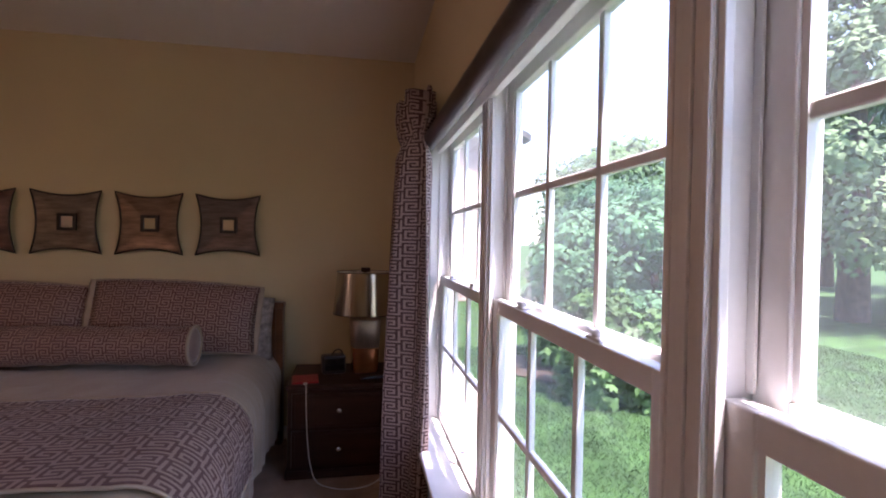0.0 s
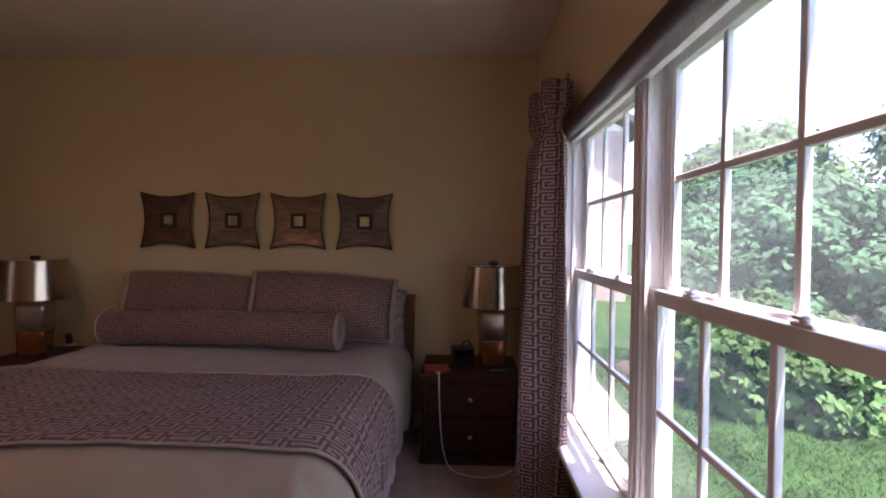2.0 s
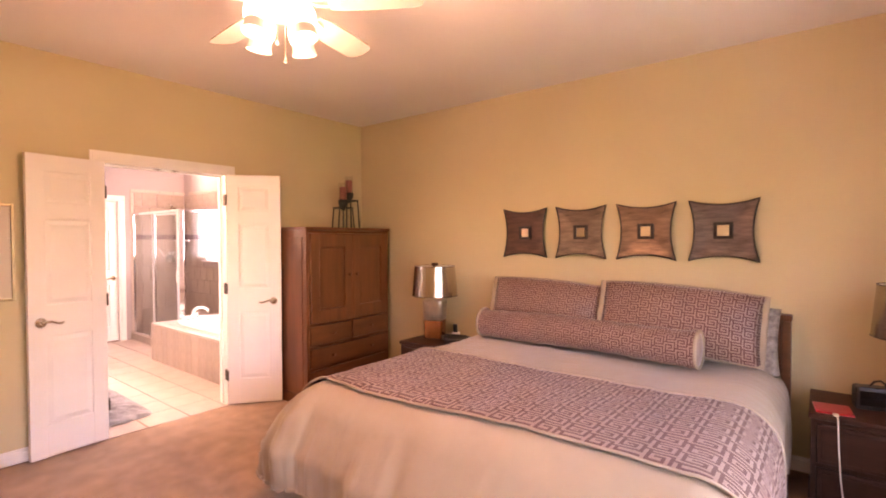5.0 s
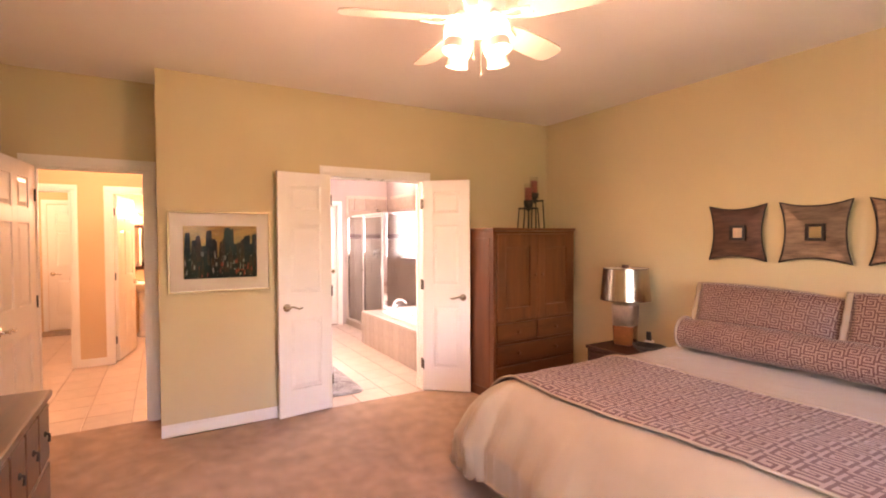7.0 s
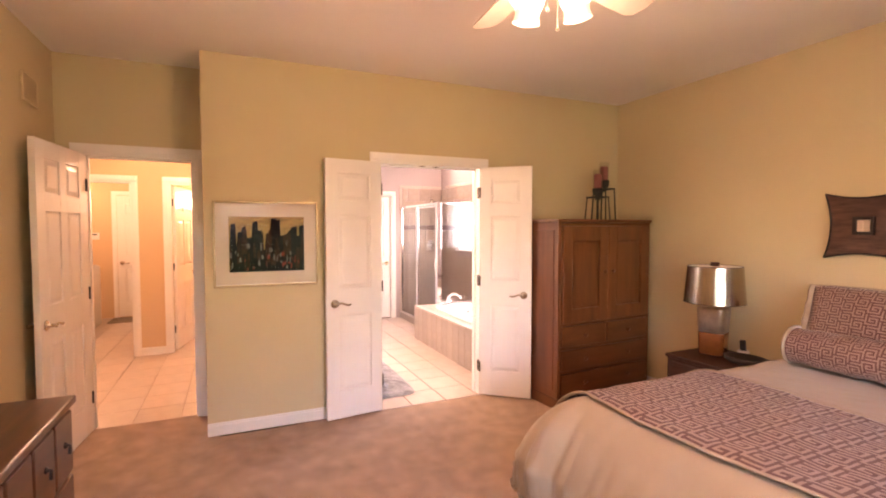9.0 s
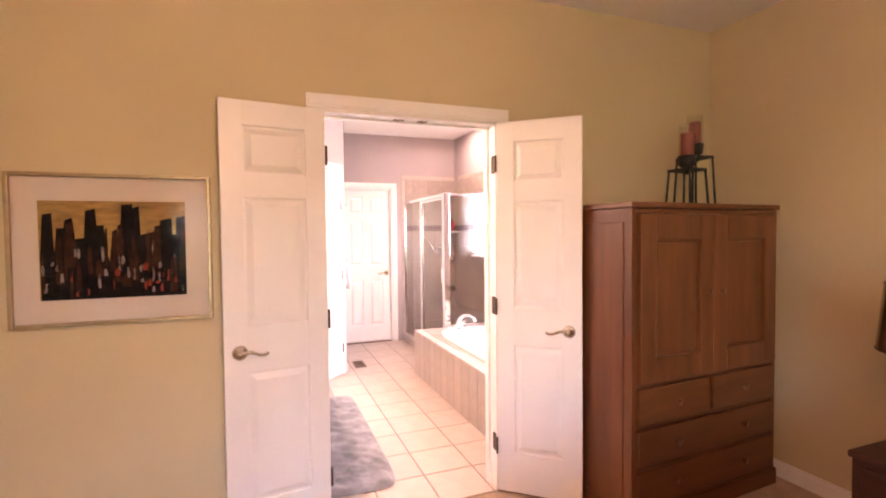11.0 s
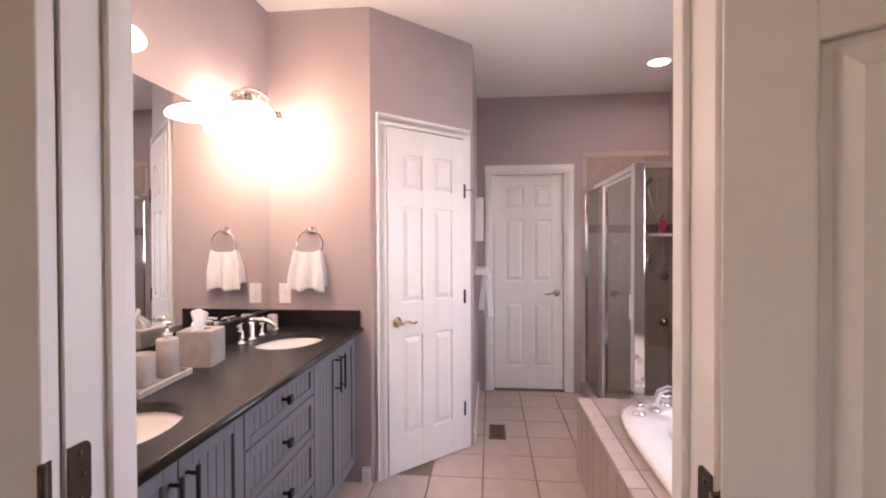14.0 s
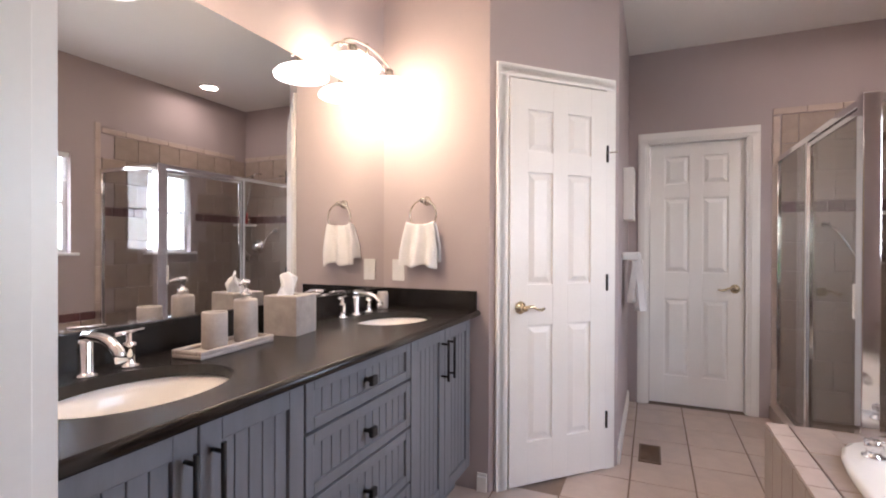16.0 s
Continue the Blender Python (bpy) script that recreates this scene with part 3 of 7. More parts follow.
cas = bmesh.new()
for y0, y1, z0, z1 in ((-0.34, 2.89, HEAD - 0.05, HEAD + 0.03), (-0.34, -0.255, SILL, HEAD - 0.05), (2.805, 2.89, SILL, HEAD - 0.05)):
    box(cas, EX - 0.018, EX - 0.0005, y0, y1, z0, z1, 0.004)
structure("window_casing", cas, VINYL, "white casing round the triple window")
st = block(EX - 0.10, EX + 0.06, -0.36, 2.91, SILL - 0.022, SILL + 0.006, bevel=0.006)
structure("window_sill", st, VINYL, "deep white window stool")
structure("window_apron", block(EX - 0.016, EX - 0.0005, -0.28, 2.81, SILL - 0.10, SILL - 0.023, bevel=0.003), VINYL, "white apron board under the stool")


def sash(parent, name, x, y0, y1, z0, z1, rail_top, rail_bottom):
    """One sash with three by two panes."""
    t, s = 0.034, 0.052
    bm = bmesh.new()
    box(bm, x, x + t, y0, y0 + s, z0, z1, 0.003)
    box(bm, x, x + t, y1 - s, y1, z0, z1, 0.003)
    box(bm, x + 0.0005, x + t - 0.0005, y0 + s, y1 - s, z0, z0 + rail_bottom, 0.003)
    box(bm, x + 0.0005, x + t - 0.0005, y0 + s, y1 - s, z1 - rail_top, z1, 0.003)
    for d in (0.006, 0.012):
        box(bm, x + d, x + t - d, y0 + s - 0.004, y0 + s + 0.016 - d, z0 + 0.03, z1 - 0.03)
        box(bm, x + d, x + t - d, y1 - s - 0.016 + d, y1 - s + 0.004, z0 + 0.03, z1 - 0.03)
    sa = part(name, bm, VINYL, parent)
    a0, a1, b0, b1 = y0 + s, y1 - s, z0 + rail_bottom, z1 - rail_top
    zc = (b0 + b1) / 2
    for k in (1, 2):
        c = a0 + (a1 - a0) * k / 3
        part("muntin", block(x + 0.008, x + 0.026, c - 0.011, c + 0.011, b0, b1, bevel=0.003), VINYL, sa)
    part("muntin", block(x + 0.0085, x + 0.0255, a0, a1, zc - 0.011, zc + 0.011, bevel=0.003), VINYL, sa)
    pane = part("pane", block(x + 0.015, x + 0.019, a0 - 0.004, a1 + 0.004, b0 - 0.004, b1 + 0.004), HAZY, sa, "slightly dusty glass pane")
    pane.visible_shadow = False
    return sa


for i, (y0, y1) in enumerate(WINDOWS):
    w = tagged(new("window_%d" % (i + 1)), "white double-hung vinyl window with grid panes", "window", "triple window", "structure")
    meet = 1.20
    sash(w, "upper_sash", EX + 0.105, y0 + 0.003, y1 - 0.003, meet - 0.005, HEAD - 0.022, 0.045, 0.05)
    low = sash(w, "lower_sash", EX + 0.062, y0 + 0.003, y1 - 0.003, SILL + 0.01, meet + 0.035, 0.045, 0.06)
    tr = bmesh.new()
    for ya in (y0 + 0.0005, y1 - 0.0125):
        box(tr, EX + 0.0455, EX + 0.060, ya, ya + 0.012, SILL + 0.008, HEAD - 0.077, 0.002)
        box(tr, EX + 0.098, EX + 0.103, ya, ya + 0.012, meet + 0.04, HEAD - 0.023)
    part("track", tr, VINYL, w)
    for f in (0.27, 0.73):
        c = y0 + (y1 - y0) * f
        bm = block(EX + 0.066, EX + 0.094, c - 0.03, c + 0.03, meet + 0.0355, meet + 0.043, bevel=0.003)
        lathe(bm, [(0.0, 0.0), (0.013, 0.0), (0.013, 0.009), (0.008, 0.014), (0.0, 0.015)], 14, (EX + 0.08, c, meet + 0.043))
        box(bm, EX + 0.072, EX + 0.088, c - 0.005, c + 0.034, meet + 0.046, meet + 0.054, 0.003)
        part("latch", bm, VINYL, w, "white sash latch")

# ---- curtain and rod ----
RODX, RODZ = 0.70, 1.905
rod = thing("curtain_rod", "thick dark brown curtain rod above the window", "curtain rod", pose(0, 0, 0))
ROD = material("dark_mottled_rod", (0.045, 0.026, 0.026), 0.35, vary=0.3, scale=30, grain=220, bump=0.5)
part("rod", tube(bmesh.new(), [(RODX, -0.62, RODZ), (RODX, 1.0, RODZ), (RODX, 2.92, RODZ)], 0.038, 18), ROD, rod)
for y in (-0.62, 2.92):
    s = 1 if y > 0 else -1
    part("finial", lathe(bmesh.new(), [(0.0, 0), (0.037, 0), (0.044, 0.01), (0.044, 0.022), (0.03, 0.032), (0.0, 0.034)], 18, (RODX, y, RODZ), pose(0, 0, 0, -90 * s)), ROD, rod)
for y in (-0.55, 0.3, 2.86):
    bm = block(RODX, EX, y - 0.012, y + 0.012, RODZ - 0.05, RODZ - 0.034, bevel=0.003)
    box(bm, EX - 0.024, EX - 0.019, y - 0.022, y + 0.022, RODZ - 0.075, RODZ + 0.01, 0.002)
    part("bracket", bm, ROD, rod)


def curtain(u, v):
    # u runs across the pleats, v from the hem up
    z = 0.015 + 2.125 * v
    y = 2.37 + 0.46 * u
    wave = math.sin(TAU * 2.6 * u + 0.5) + 0.28 * math.sin(TAU * 6.3 * u + 3 * v)
    cx = 0.588 + 0.058 * v
    pinch = 1 - 0.45 * math.exp(-((v - 0.90) / 0.022) ** 2)
    x = cx + wave * (0.066 + 0.022 * (1 - v)) * pinch + 0.010 * math.sin(5 * v + 9 * u)
    if v > 0.86:
        x += 0.010 * math.sin(TAU * 17 * u) * (v - 0.86) / 0.05 if v < 0.91 else 0.010 * math.sin(TAU * 17 * u)
    if v > 0.94:
        x += 0.012 * math.sin(60 * u)
        z += 0.012 * math.sin(41 * u)
    return Vector((x, y + 0.05 * (1 - v) * (u - 0.6) + 0.015 * math.cos(TAU * 4.2 * u), z))


cur = thing("curtain", "gathered mauve curtain panel with white Greek key fretwork", "curtain", pose(0, 0, 0))
part("cloth", sheet(150, 60, curtain, lambda u, v: (1.35 * u, 2.125 * v), thick=0.003), KEYC, cur)

# ---- bed ----
BXC, BHX, BFOOT, BTOP = -1.25, 0.90, 1.78, 0.668


def drape(s, t, lift=0.0, fold=1.0, drop_most=0.535):
    """A cloth over the bed: s metres across from the middle, t metres in from the foot's edge; what hangs over falls down."""
    ax, ay = max(0.0, abs(s) - BHX), max(0.0, -t)
    d = math.hypot(ax, ay)
    x, y = BXC + max(-BHX, min(BHX, s)), BFOOT + max(0.0, t)
    z = BTOP + lift + 0.010 * math.sin(3.1 * x + 1) * math.sin(2.7 * y) + 0.012 * noise.noise(Vector((2.2 * x, 2.2 * y, 1))) + 0.005 * noise.noise(Vector((8 * x, 6 * y, 4))) - 0.006 * abs(noise.noise(Vector((9 * x + 2 * y, 13 * y - 3 * x, 7))))
    if d < 1e-6:
        return Vector((x, y, z))
    n = Vector((math.copysign(ax, s) / d, -ay / d, 0))
    r = 0.215 * abs(n.x) + 0.13 * abs(n.y)
    d = min(d, drop_most + 0.43 * r)
    a = min(d / r, math.pi / 2)
    out, down = r * math.sin(a), r * (1 - math.cos(a)) + max(0.0, d - r * math.pi / 2)
    along = (s if ay > ax else t) + math.atan2(ay, ax + 1e-6) * 0.35
    f = min(1.0, down / 0.34)
    out += (0.20 if n.x < 0.4 else 0.0) * f + fold * f * (0.009 * math.sin(along * 9.0) + 0.030 * noise.noise(Vector((along * 7.5, 0.9 * down, 2))) + 0.020 * noise.noise(Vector((along * 24, 1.2 * down, 5))) + 0.008 * math.sin(along * 4))
    return Vector((x + n.x * (out + lift), y + n.y * (out + lift), max(z - down, 0.03)))


bed = thing("bed", "king bed with an oatmeal linen duvet", "bed", pose(0, 0, 0))
hb = bmesh.new()
box(hb, -2.26, -0.15, 3.62, 3.69, 0.15, 0.965, 0.008)
box(hb, -2.28, -0.13, 3.605, 3.70, 0.945, 0.985, 0.01)
for x in (-2.275, -0.185):
    box(hb, x, x + 0.05, 3.61, 3.695, 0.0, 0.95, 0.006)
part("headboard", hb, WOODX, bed, "brown wooden headboard")
part("mattress", block(-2.10, -0.31, 1.80, 3.60, 0.30, 0.60, bevel=0.06), SHEET, bed)
part("box_spring", block(-2.13, -0.28, 1.80, 3.60, 0.08, 0.30, bevel=0.02), SHEET, bed)
for x in (-2.08, -0.33):
    for y in (1.86, 3.5):
        part("leg", lathe(bmesh.new(), [(0.03, 0.0), (0.035, 0.08)], 12, (x, y, 0)), DARKWOOD, bed)


def skirt(u, v):
    s = 2.02 + 2.1 + 2.02
    q = u * s
    wv = 0.012 * math.sin(q * 16) * (1 - v)
    if q < 1.9:
        return Vector((-2.19 - wv, 3.6 - q, 0.012 + 0.3 * v))
    if q < 1.9 + 1.98:
        return Vector((-2.19 + (q - 1.9), 1.74 - wv, 0.012 + 0.3 * v))
    return Vector((-0.21 + wv, 1.74 + (q - 3.88) * 0.85, 0.012 + 0.3 * v))


part("bed_skirt", sheet(160, 4, skirt, lambda u, v: (6.1 * u, 0.3 * v), thick=0.002), KEY, bed, "patterned mauve bed skirt")
part("duvet", sheet(150, 120, lambda u, v: drape(-BHX - 0.78 + u * (2 * BHX + 1.56), -0.68 + v * 2.52), thick=0.012), DUVET, bed, "oatmeal linen duvet hanging to the floor")


def runner_place(u, v, lift=0.016):
    s = -BHX - 0.50 + u * (2 * BHX + 1.0)
    t = -0.05 + 0.87 * v + 0.012 * math.sin(3 * s)
    return drape(s, t + 0.01, lift, 0.6)


runner = thing("bed_runner", "mauve bed runner with white Greek key fretwork across the bed", "bed runner", pose(0, 0, 0))
part("cloth", sheet(150, 44, runner_place, lambda u, v: (2.60 * u, 0.87 * v), thick=0.006), KEY, runner)
pip = bmesh.new()
for v in (0.0, 1.0):
    tube(pip, [runner_place(k / 90, v, 0.019) for k in range(91)], 0.0065, 6)
for u in (0.0, 1.0):
    tube(pip, [runner_place(u, k / 30, 0.019) for k in range(31)], 0.0065, 6)
part("piping", pip, TRIMCLOTH, runner, "cream piped edge")


SAG = 0.024                               # how far the upper corners of the pillows droop


def cushion(w, h, t, n=22):
    """A stuffed cushion lying in the xz plane, pinched at the corners."""
    def side(sign):
        def f(u, v):
            a, b = 2 * u - 1, 2 * v - 1
            puff = (1 - abs(a) ** 2.6) ** 0.7 * (1 - abs(b) ** 2.6) ** 0.7
            pinch = 1 - 0.05 * (1 - abs(a) ** 2) * abs(b) ** 2
            pin2 = 1 - 0.04 * (1 - abs(b) ** 2) * abs(a) ** 2
            return Vector((a * w / 2 * pin2, sign * t / 2 * puff + 0.004 * math.sin(7 * a + 3 * b), b * h / 2 * pinch - SAG * a * a * (b + 1) / 2))
        return f
    bm = sheet(n, n, side(-1), lambda u, v: (u * w, v * h))
    other = sheet(n, n, side(1), lambda u, v: (u * w, v * h))
    tmp = bpy.data.meshes.new("tmp")
    other.to_mesh(tmp)
    other.free()
    bm.from_mesh(tmp)
    bpy.data.meshes.remove(tmp)
    bmesh.ops.remove_doubles(bm, verts=bm.verts, dist=1e-4)
    bmesh.ops.recalc_face_normals(bm, faces=bm.faces)
    return bm


def flange(w, h, wide):
    def f(u, v):
        k = 4 * u % 4
        i = int(k) % 4
        q = 2 * (k - int(k)) - 1
        r = 1 - abs(2 * v - 1)
        pts = ((q, -1), (1, q), (-q, 1), (-1, -q))[i]
        y = 0.006 * math.sin(19 * u * TAU) * r + (0.003 if v > 0.5 else -0.003)
        return Vector((pts[0] * (w / 2 + r * wide), y, pts[1] * (h / 2 + 0.25 * r * wide) - SAG * pts[0] ** 2 * (pts[1] + 1) / 2))
    return sheet(96, 6, f)


def sham(label, m, w=0.92, h=0.46):
    p = thing("pillow_sham", label, "pillow", m, "shams on the bed")
    part("cushion", cushion(w, h, 0.17), KEYP, p)
    part("flange", flange(w * 0.965, h * 0.955, 0.034), TRIMCLOTH, p, "cream flange edge")
    return p


sham("mauve fretwork pillow sham with a cream flange leaning on the headboard", pose(-1.70, 3.44, 0.925, -14, 2, 0), w=0.95)
sham("mauve fretwork pillow sham with a cream flange leaning on the headboard", pose(-0.745, 3.40, 0.935, -15, 3, 1.5), w=0.98)
for x in (-1.70, -0.62):
    p = tagged(link("sleeping_pillow", cushion(0.88, 0.44, 0.16), PILLOWCASE, pose(x, 3.535, 0.83, -12, 0, 2)), "grey printed cotton pillow behind the shams", "pillow", "pillows behind the shams")
bol = thing("bolster", "long round mauve bolster with fretwork and cream piped ends", "bolster", pose(-1.325, 3.165, 0.805, 0, 0, -1.5))


def roll(u, v):
    a, x = TAU * u, (v - 0.5) * 1.53
    r = 0.110 * (1 - 0.03 * math.cos(TAU * v * 1.5)) + 0.003 * math.sin(9 * v * TAU + 2 * a)
    return Vector((x, r * math.cos(a), r * math.sin(a) * 0.98 - 0.006 * math.cos(TAU * v)))


part("cover", sheet(36, 60, roll, lambda u, v: (1.6 * v, 0.7 * u), close=True), KEYP, bol)
for s in (-1, 1):
    part("end_cap", lathe(bmesh.new(), [(0.0, -0.01), (0.104, -0.01), (0.103, 0.004), (0.07, 0.012), (0.0, 0.015)], 30, (s * 0.765, 0, -0.003), pose(0, 0, 0, 0, 90 * s, 0)), KEYP, bol)
    part("piping", tube(bmesh.new(), [(s * 0.768, 0.109 * math.cos(TAU * k / 40), -0.003 + 0.107 * math.sin(TAU * k / 40)) for k in range(41)], 0.011, 8), TRIMCLOTH, bol, "cream piped end")


# ---- wall art ----
ARTMAT = [material("burnt_metal_%d" % i, c, 0.38, 0.55, vary=0.3, scale=5, grain=20, bump=0.12, stretch=(1, 1, 6)) for i, c in enumerate(((0.105, 0.056, 0.044), (0.205, 0.158, 0.122), (0.225, 0.150, 0.106), (0.155, 0.120, 0.112)))]
for i in range(4):
    art = thing("wall_art", "concave square %s metal wall art with a small mirror" % ("dark maroon", "grey brown", "copper brown", "dark grey streaked")[i], "wall art", pose(-2.005 + 0.497 * i, NY - 0.001, 1.513, 0, 0, 0), "four metal squares above the bed")
    H = 0.208

    def bow(u, v):
        a, b = 2 * u - 1, 2 * v - 1
        x, z = a * H * (1 - 0.17 * (1 - b * b) * abs(a)), b * H * (1 - 0.17 * (1 - a * a) * abs(b))
        r = max(abs(a), abs(b))
        return Vector((x, -0.022 - 0.018 * r ** 2, z))
    part("panel", sheet(24, 24, bow, thick=0.008), ARTMAT[i], art)
    edge = bmesh.new()
    ring = [bow(k / 24, 0) for k in range(25)] + [bow(1, k / 24) for k in range(1, 25)] + [bow(1 - k / 24, 1) for k in range(1, 25)] + [bow(0, 1 - k / 24) for k in range(1, 25)]
    tube(edge, ring, 0.0055, 6)
    part("rim", edge, BLACKMETAL, art)
    fr = bmesh.new()
    for x0, x1, z0, z1 in ((-0.056, -0.036, -0.056, 0.056), (0.036, 0.056, -0.056, 0.056), (-0.036, 0.036, 0.036, 0.056), (-0.036, 0.036, -0.056, -0.036)):
        box(fr, x0, x1, -0.04, -0.016, z0, z1, 0.002)
    part("inner_frame", fr, BLACKMETAL, art)
    part("mirror", block(-0.0362, 0.0362, -0.032, -0.028, -0.0362, 0.0362), MIRROR, art, "small square mirror")
    part("standoff", block(-0.02, 0.02, -0.02, 0.0, -0.02, 0.02), BLACKMETAL, art)


# ---- nightstands and lamps ----
def knob(bm, x, y, z, r=0.014):
    return lathe(bm, [(0.0, 0.0), (r * 0.6, 0.0), (r * 0.45, 0.008), (r, 0.014), (r * 0.95, 0.021), (0.0, 0.024)], 14, (x, y, z), pose(0, 0, 0, 90, 0, 0))


def nightstand(m, w=0.60, d=0.50, h=0.56):
    n = thing("nightstand", "dark walnut nightstand with two drawers beside the bed", "nightstand", m, "nightstands")
    part("top", block(-0.01, w + 0.01, -0.012, d, h - 0.028, h, bevel=0.006), DARKWOOD, n)
    for x0 in (0.0, w - 0.022):
        part("side", block(x0, x0 + 0.022, 0.004, d - 0.004, 0.05, h - 0.0285), DARKWOOD, n)
    part("back", block(0.022, w - 0.022, d - 0.016, d - 0.004, 0.05, h - 0.0285), DARKWOOD, n)
    for z in (0.05, 0.287, h - 0.05):
        part("rail", block(0.022, w - 0.022, 0.006, d - 0.016, z, z + 0.018), DARKWOOD, n)
    part("plinth", block(-0.012, w + 0.012, -0.014, d - 0.004, 0.0, 0.05, bevel=0.008), DARKWOOD, n)
    for z0, z1 in ((0.072, 0.283), (0.309, h - 0.053)):
        dr = bmesh.new()
        box(dr, 0.026, w - 0.026, -0.006, 0.016, z0, z1, 0.004)
        box(dr, 0.044, w - 0.044, -0.011, -0.003, z0 + 0.018, z1 - 0.018, 0.004)
        drawer = part("drawer", dr, DARKWOOD, n)
        part("knob", knob(bmesh.new(), w / 2, -0.010, (z0 + z1) / 2, 0.016), NICKEL, drawer, "round nickel knob")
    return n


nightstand(pose(-0.03, 3.10, 0))
nightstand(pose(-2.93, 3.10, 0))
SHADE = material("mirrored_gold_shade", (0.46, 0.40, 0.33), 0.22, 1.0, vary=0.05, scale=3, grain=60, bump=0.02)
SHADEIN = material("pale_shade_lining", (0.72, 0.66, 0.56), 0.8, vary=0.03)
MERCURY = material("mercury_glass", (0.56, 0.47, 0.38), 0.30, 0.75, vary=0.18, scale=14, grain=60, bump=0.05)
AMBER = material("amber_glass", (0.36, 0.13, 0.045), 0.14, 0.55, vary=0.2, scale=10, grain=50, bump=0.04)


def loft(rings):
    """Rounded square sections, as (half side, height), joined into one body."""
    bm = bmesh.new()
    n, loops = 32, []
    for r, z in rings:
        loop = []
        for k in range(n):
            a = TAU * (k + 0.5) / n
            c, s = math.cos(a), math.sin(a)
            q = (abs(c) ** 7 + abs(s) ** 7) ** (-1 / 7)
            loop.append(bm.verts.new((r * q * c, r * q * s, z)))
        loops.append(loop)
    for a, b in zip(loops, loops[1:]):
        for k in range(n):
            f = bm.faces.new((a[k], a[(k + 1) % n], b[(k + 1) % n], b[k]))
            f.smooth = True
    bm.faces.new(list(reversed(loops[0])))
    bm.faces.new(loops[-1])
    return bm


def table_lamp(m):
    n = thing("table_lamp", "table lamp with mercury glass base and mirrored drum shade, unlit", "lamp", m, "bedside lamps")
    part("foot", loft([(0.078, 0.0), (0.083, 0.01), (0.087, 0.15), (0.087, 0.165)]), AMBER, n, "amber lower half of the glass base")
    part("base", loft([(0.087, 0.165), (0.096, 0.33), (0.094, 0.345), (0.08, 0.354), (0.018, 0.358)]), MERCURY, n, "silvered upper half of the glass base")
    part("neck", lathe(bmesh.new(), [(0.016, 0.324), (0.016, 0.36), (0.022, 0.364), (0.022, 0.378), (0.010, 0.38), (0.010, 0.655)], 14), NICKEL, n)
    sh = bmesh.new()
    seg = 48
    inner, outer = [], []
    for r, z in ((0.208, 0.385), (0.185, 0.655)):
        outer.append([sh.verts.new((r * math.cos(TAU * k / seg), r * math.sin(TAU * k / seg), z)) for k in range(seg)])
    for k in range(seg):
        sh.faces.new((outer[0][k], outer[0][(k + 1) % seg], outer[1][(k + 1) % seg], outer[1][k])).smooth = True
    lining = sh.copy()
    part("shade", sh, SHADE, n, "mirrored gold drum shade")
    bmesh.ops.scale(lining, vec=(0.988, 0.988, 1), verts=lining.verts)
    bmesh.ops.reverse_faces(lining, faces=lining.faces)
    part("lining", lining, SHADEIN, n, "pale shade lining")
    for r, z in ((0.208, 0.385), (0.185, 0.655)):
        part("rim", tube(bmesh.new(), [(r * math.cos(TAU * k / 48), r * math.sin(TAU * k / 48), z) for k in range(49)], 0.003, 6), DARKWOOD, n, "dark shade rim")
    sp = bmesh.new()
    for k in range(3):
        tube(sp, [(0, 0, 0.645), (0.183 * math.cos(TAU * k / 3), 0.183 * math.sin(TAU * k / 3), 0.652)], 0.002, 5)
    part("spider", sp, NICKEL, n)
    part("finial", block(-0.03, 0.03, -0.006, 0.006, 0.655, 0.685, bevel=0.002), DARKWOOD, n)
    return n


table_lamp(pose(0.42, 3.40, 0.56, 0, 0, 8))
table_lamp(pose(-2.78, 3.40, 0.56, 0, 0, 20))
REDCASE = material("red_plastic", (0.45, 0.02, 0.035), 0.4, vary=0.06)
BLACKPLASTIC = material("black_plastic", (0.014, 0.013, 0.013), 0.35, vary=0.1)
WHITECORD = material("white_cord", (0.75, 0.73, 0.71), 0.5, vary=0.03)
ph = thing("phone", "phone in a red case lying on the nightstand", "phone", pose(0.06, 3.21, 0.56, 0, 0, 6))
part("case", block(-0.078, 0.078, -0.085, 0.085, 0.0, 0.011, bevel=0.004), REDCASE, ph)
part("plug", block(-0.012, 0.012, -0.118, -0.083, 0.002, 0.010, bevel=0.002), WHITECORD, ph, "white charger plug")
cord = [(0.075, 3.095, 0.567), (0.078, 3.075, 0.55), (0.08, 3.066, 0.48), (0.085, 3.06, 0.36), (0.095, 3.05, 0.22), (0.115, 3.03, 0.1), (0.15, 3.0, 0.03), (0.22, 2.96, 0.012), (0.34, 2.93, 0.008), (0.45, 2.96, 0.008), (0.52, 3.03, 0.008)]
cc = bpy.data.curves.new("charger_cable", "CURVE")
cc.dimensions, cc.bevel_depth, cc.bevel_resolution, cc.resolution_u = "3D", 0.0032, 2, 8
sp = cc.splines.new("BEZIER")
sp.bezier_points.add(len(cord) - 1)
for p, c in zip(sp.bezier_points, cord):
    p.co, p.handle_left_type, p.handle_right_type = c, "AUTO", "AUTO"
cc.materials.append(WHITECORD)
tagged(new("charger_cable", cc), "white charger cable hanging down to the floor", "cable")
ck = thing("alarm_clock", "small black alarm clock on the nightstand", "clock", pose(0.22, 3.36, 0.56, 0, 0, 12))
part("body", block(-0.075, 0.075, -0.045, 0.045, 0.0, 0.12, bevel=0.014), BLACKPLASTIC, ck)
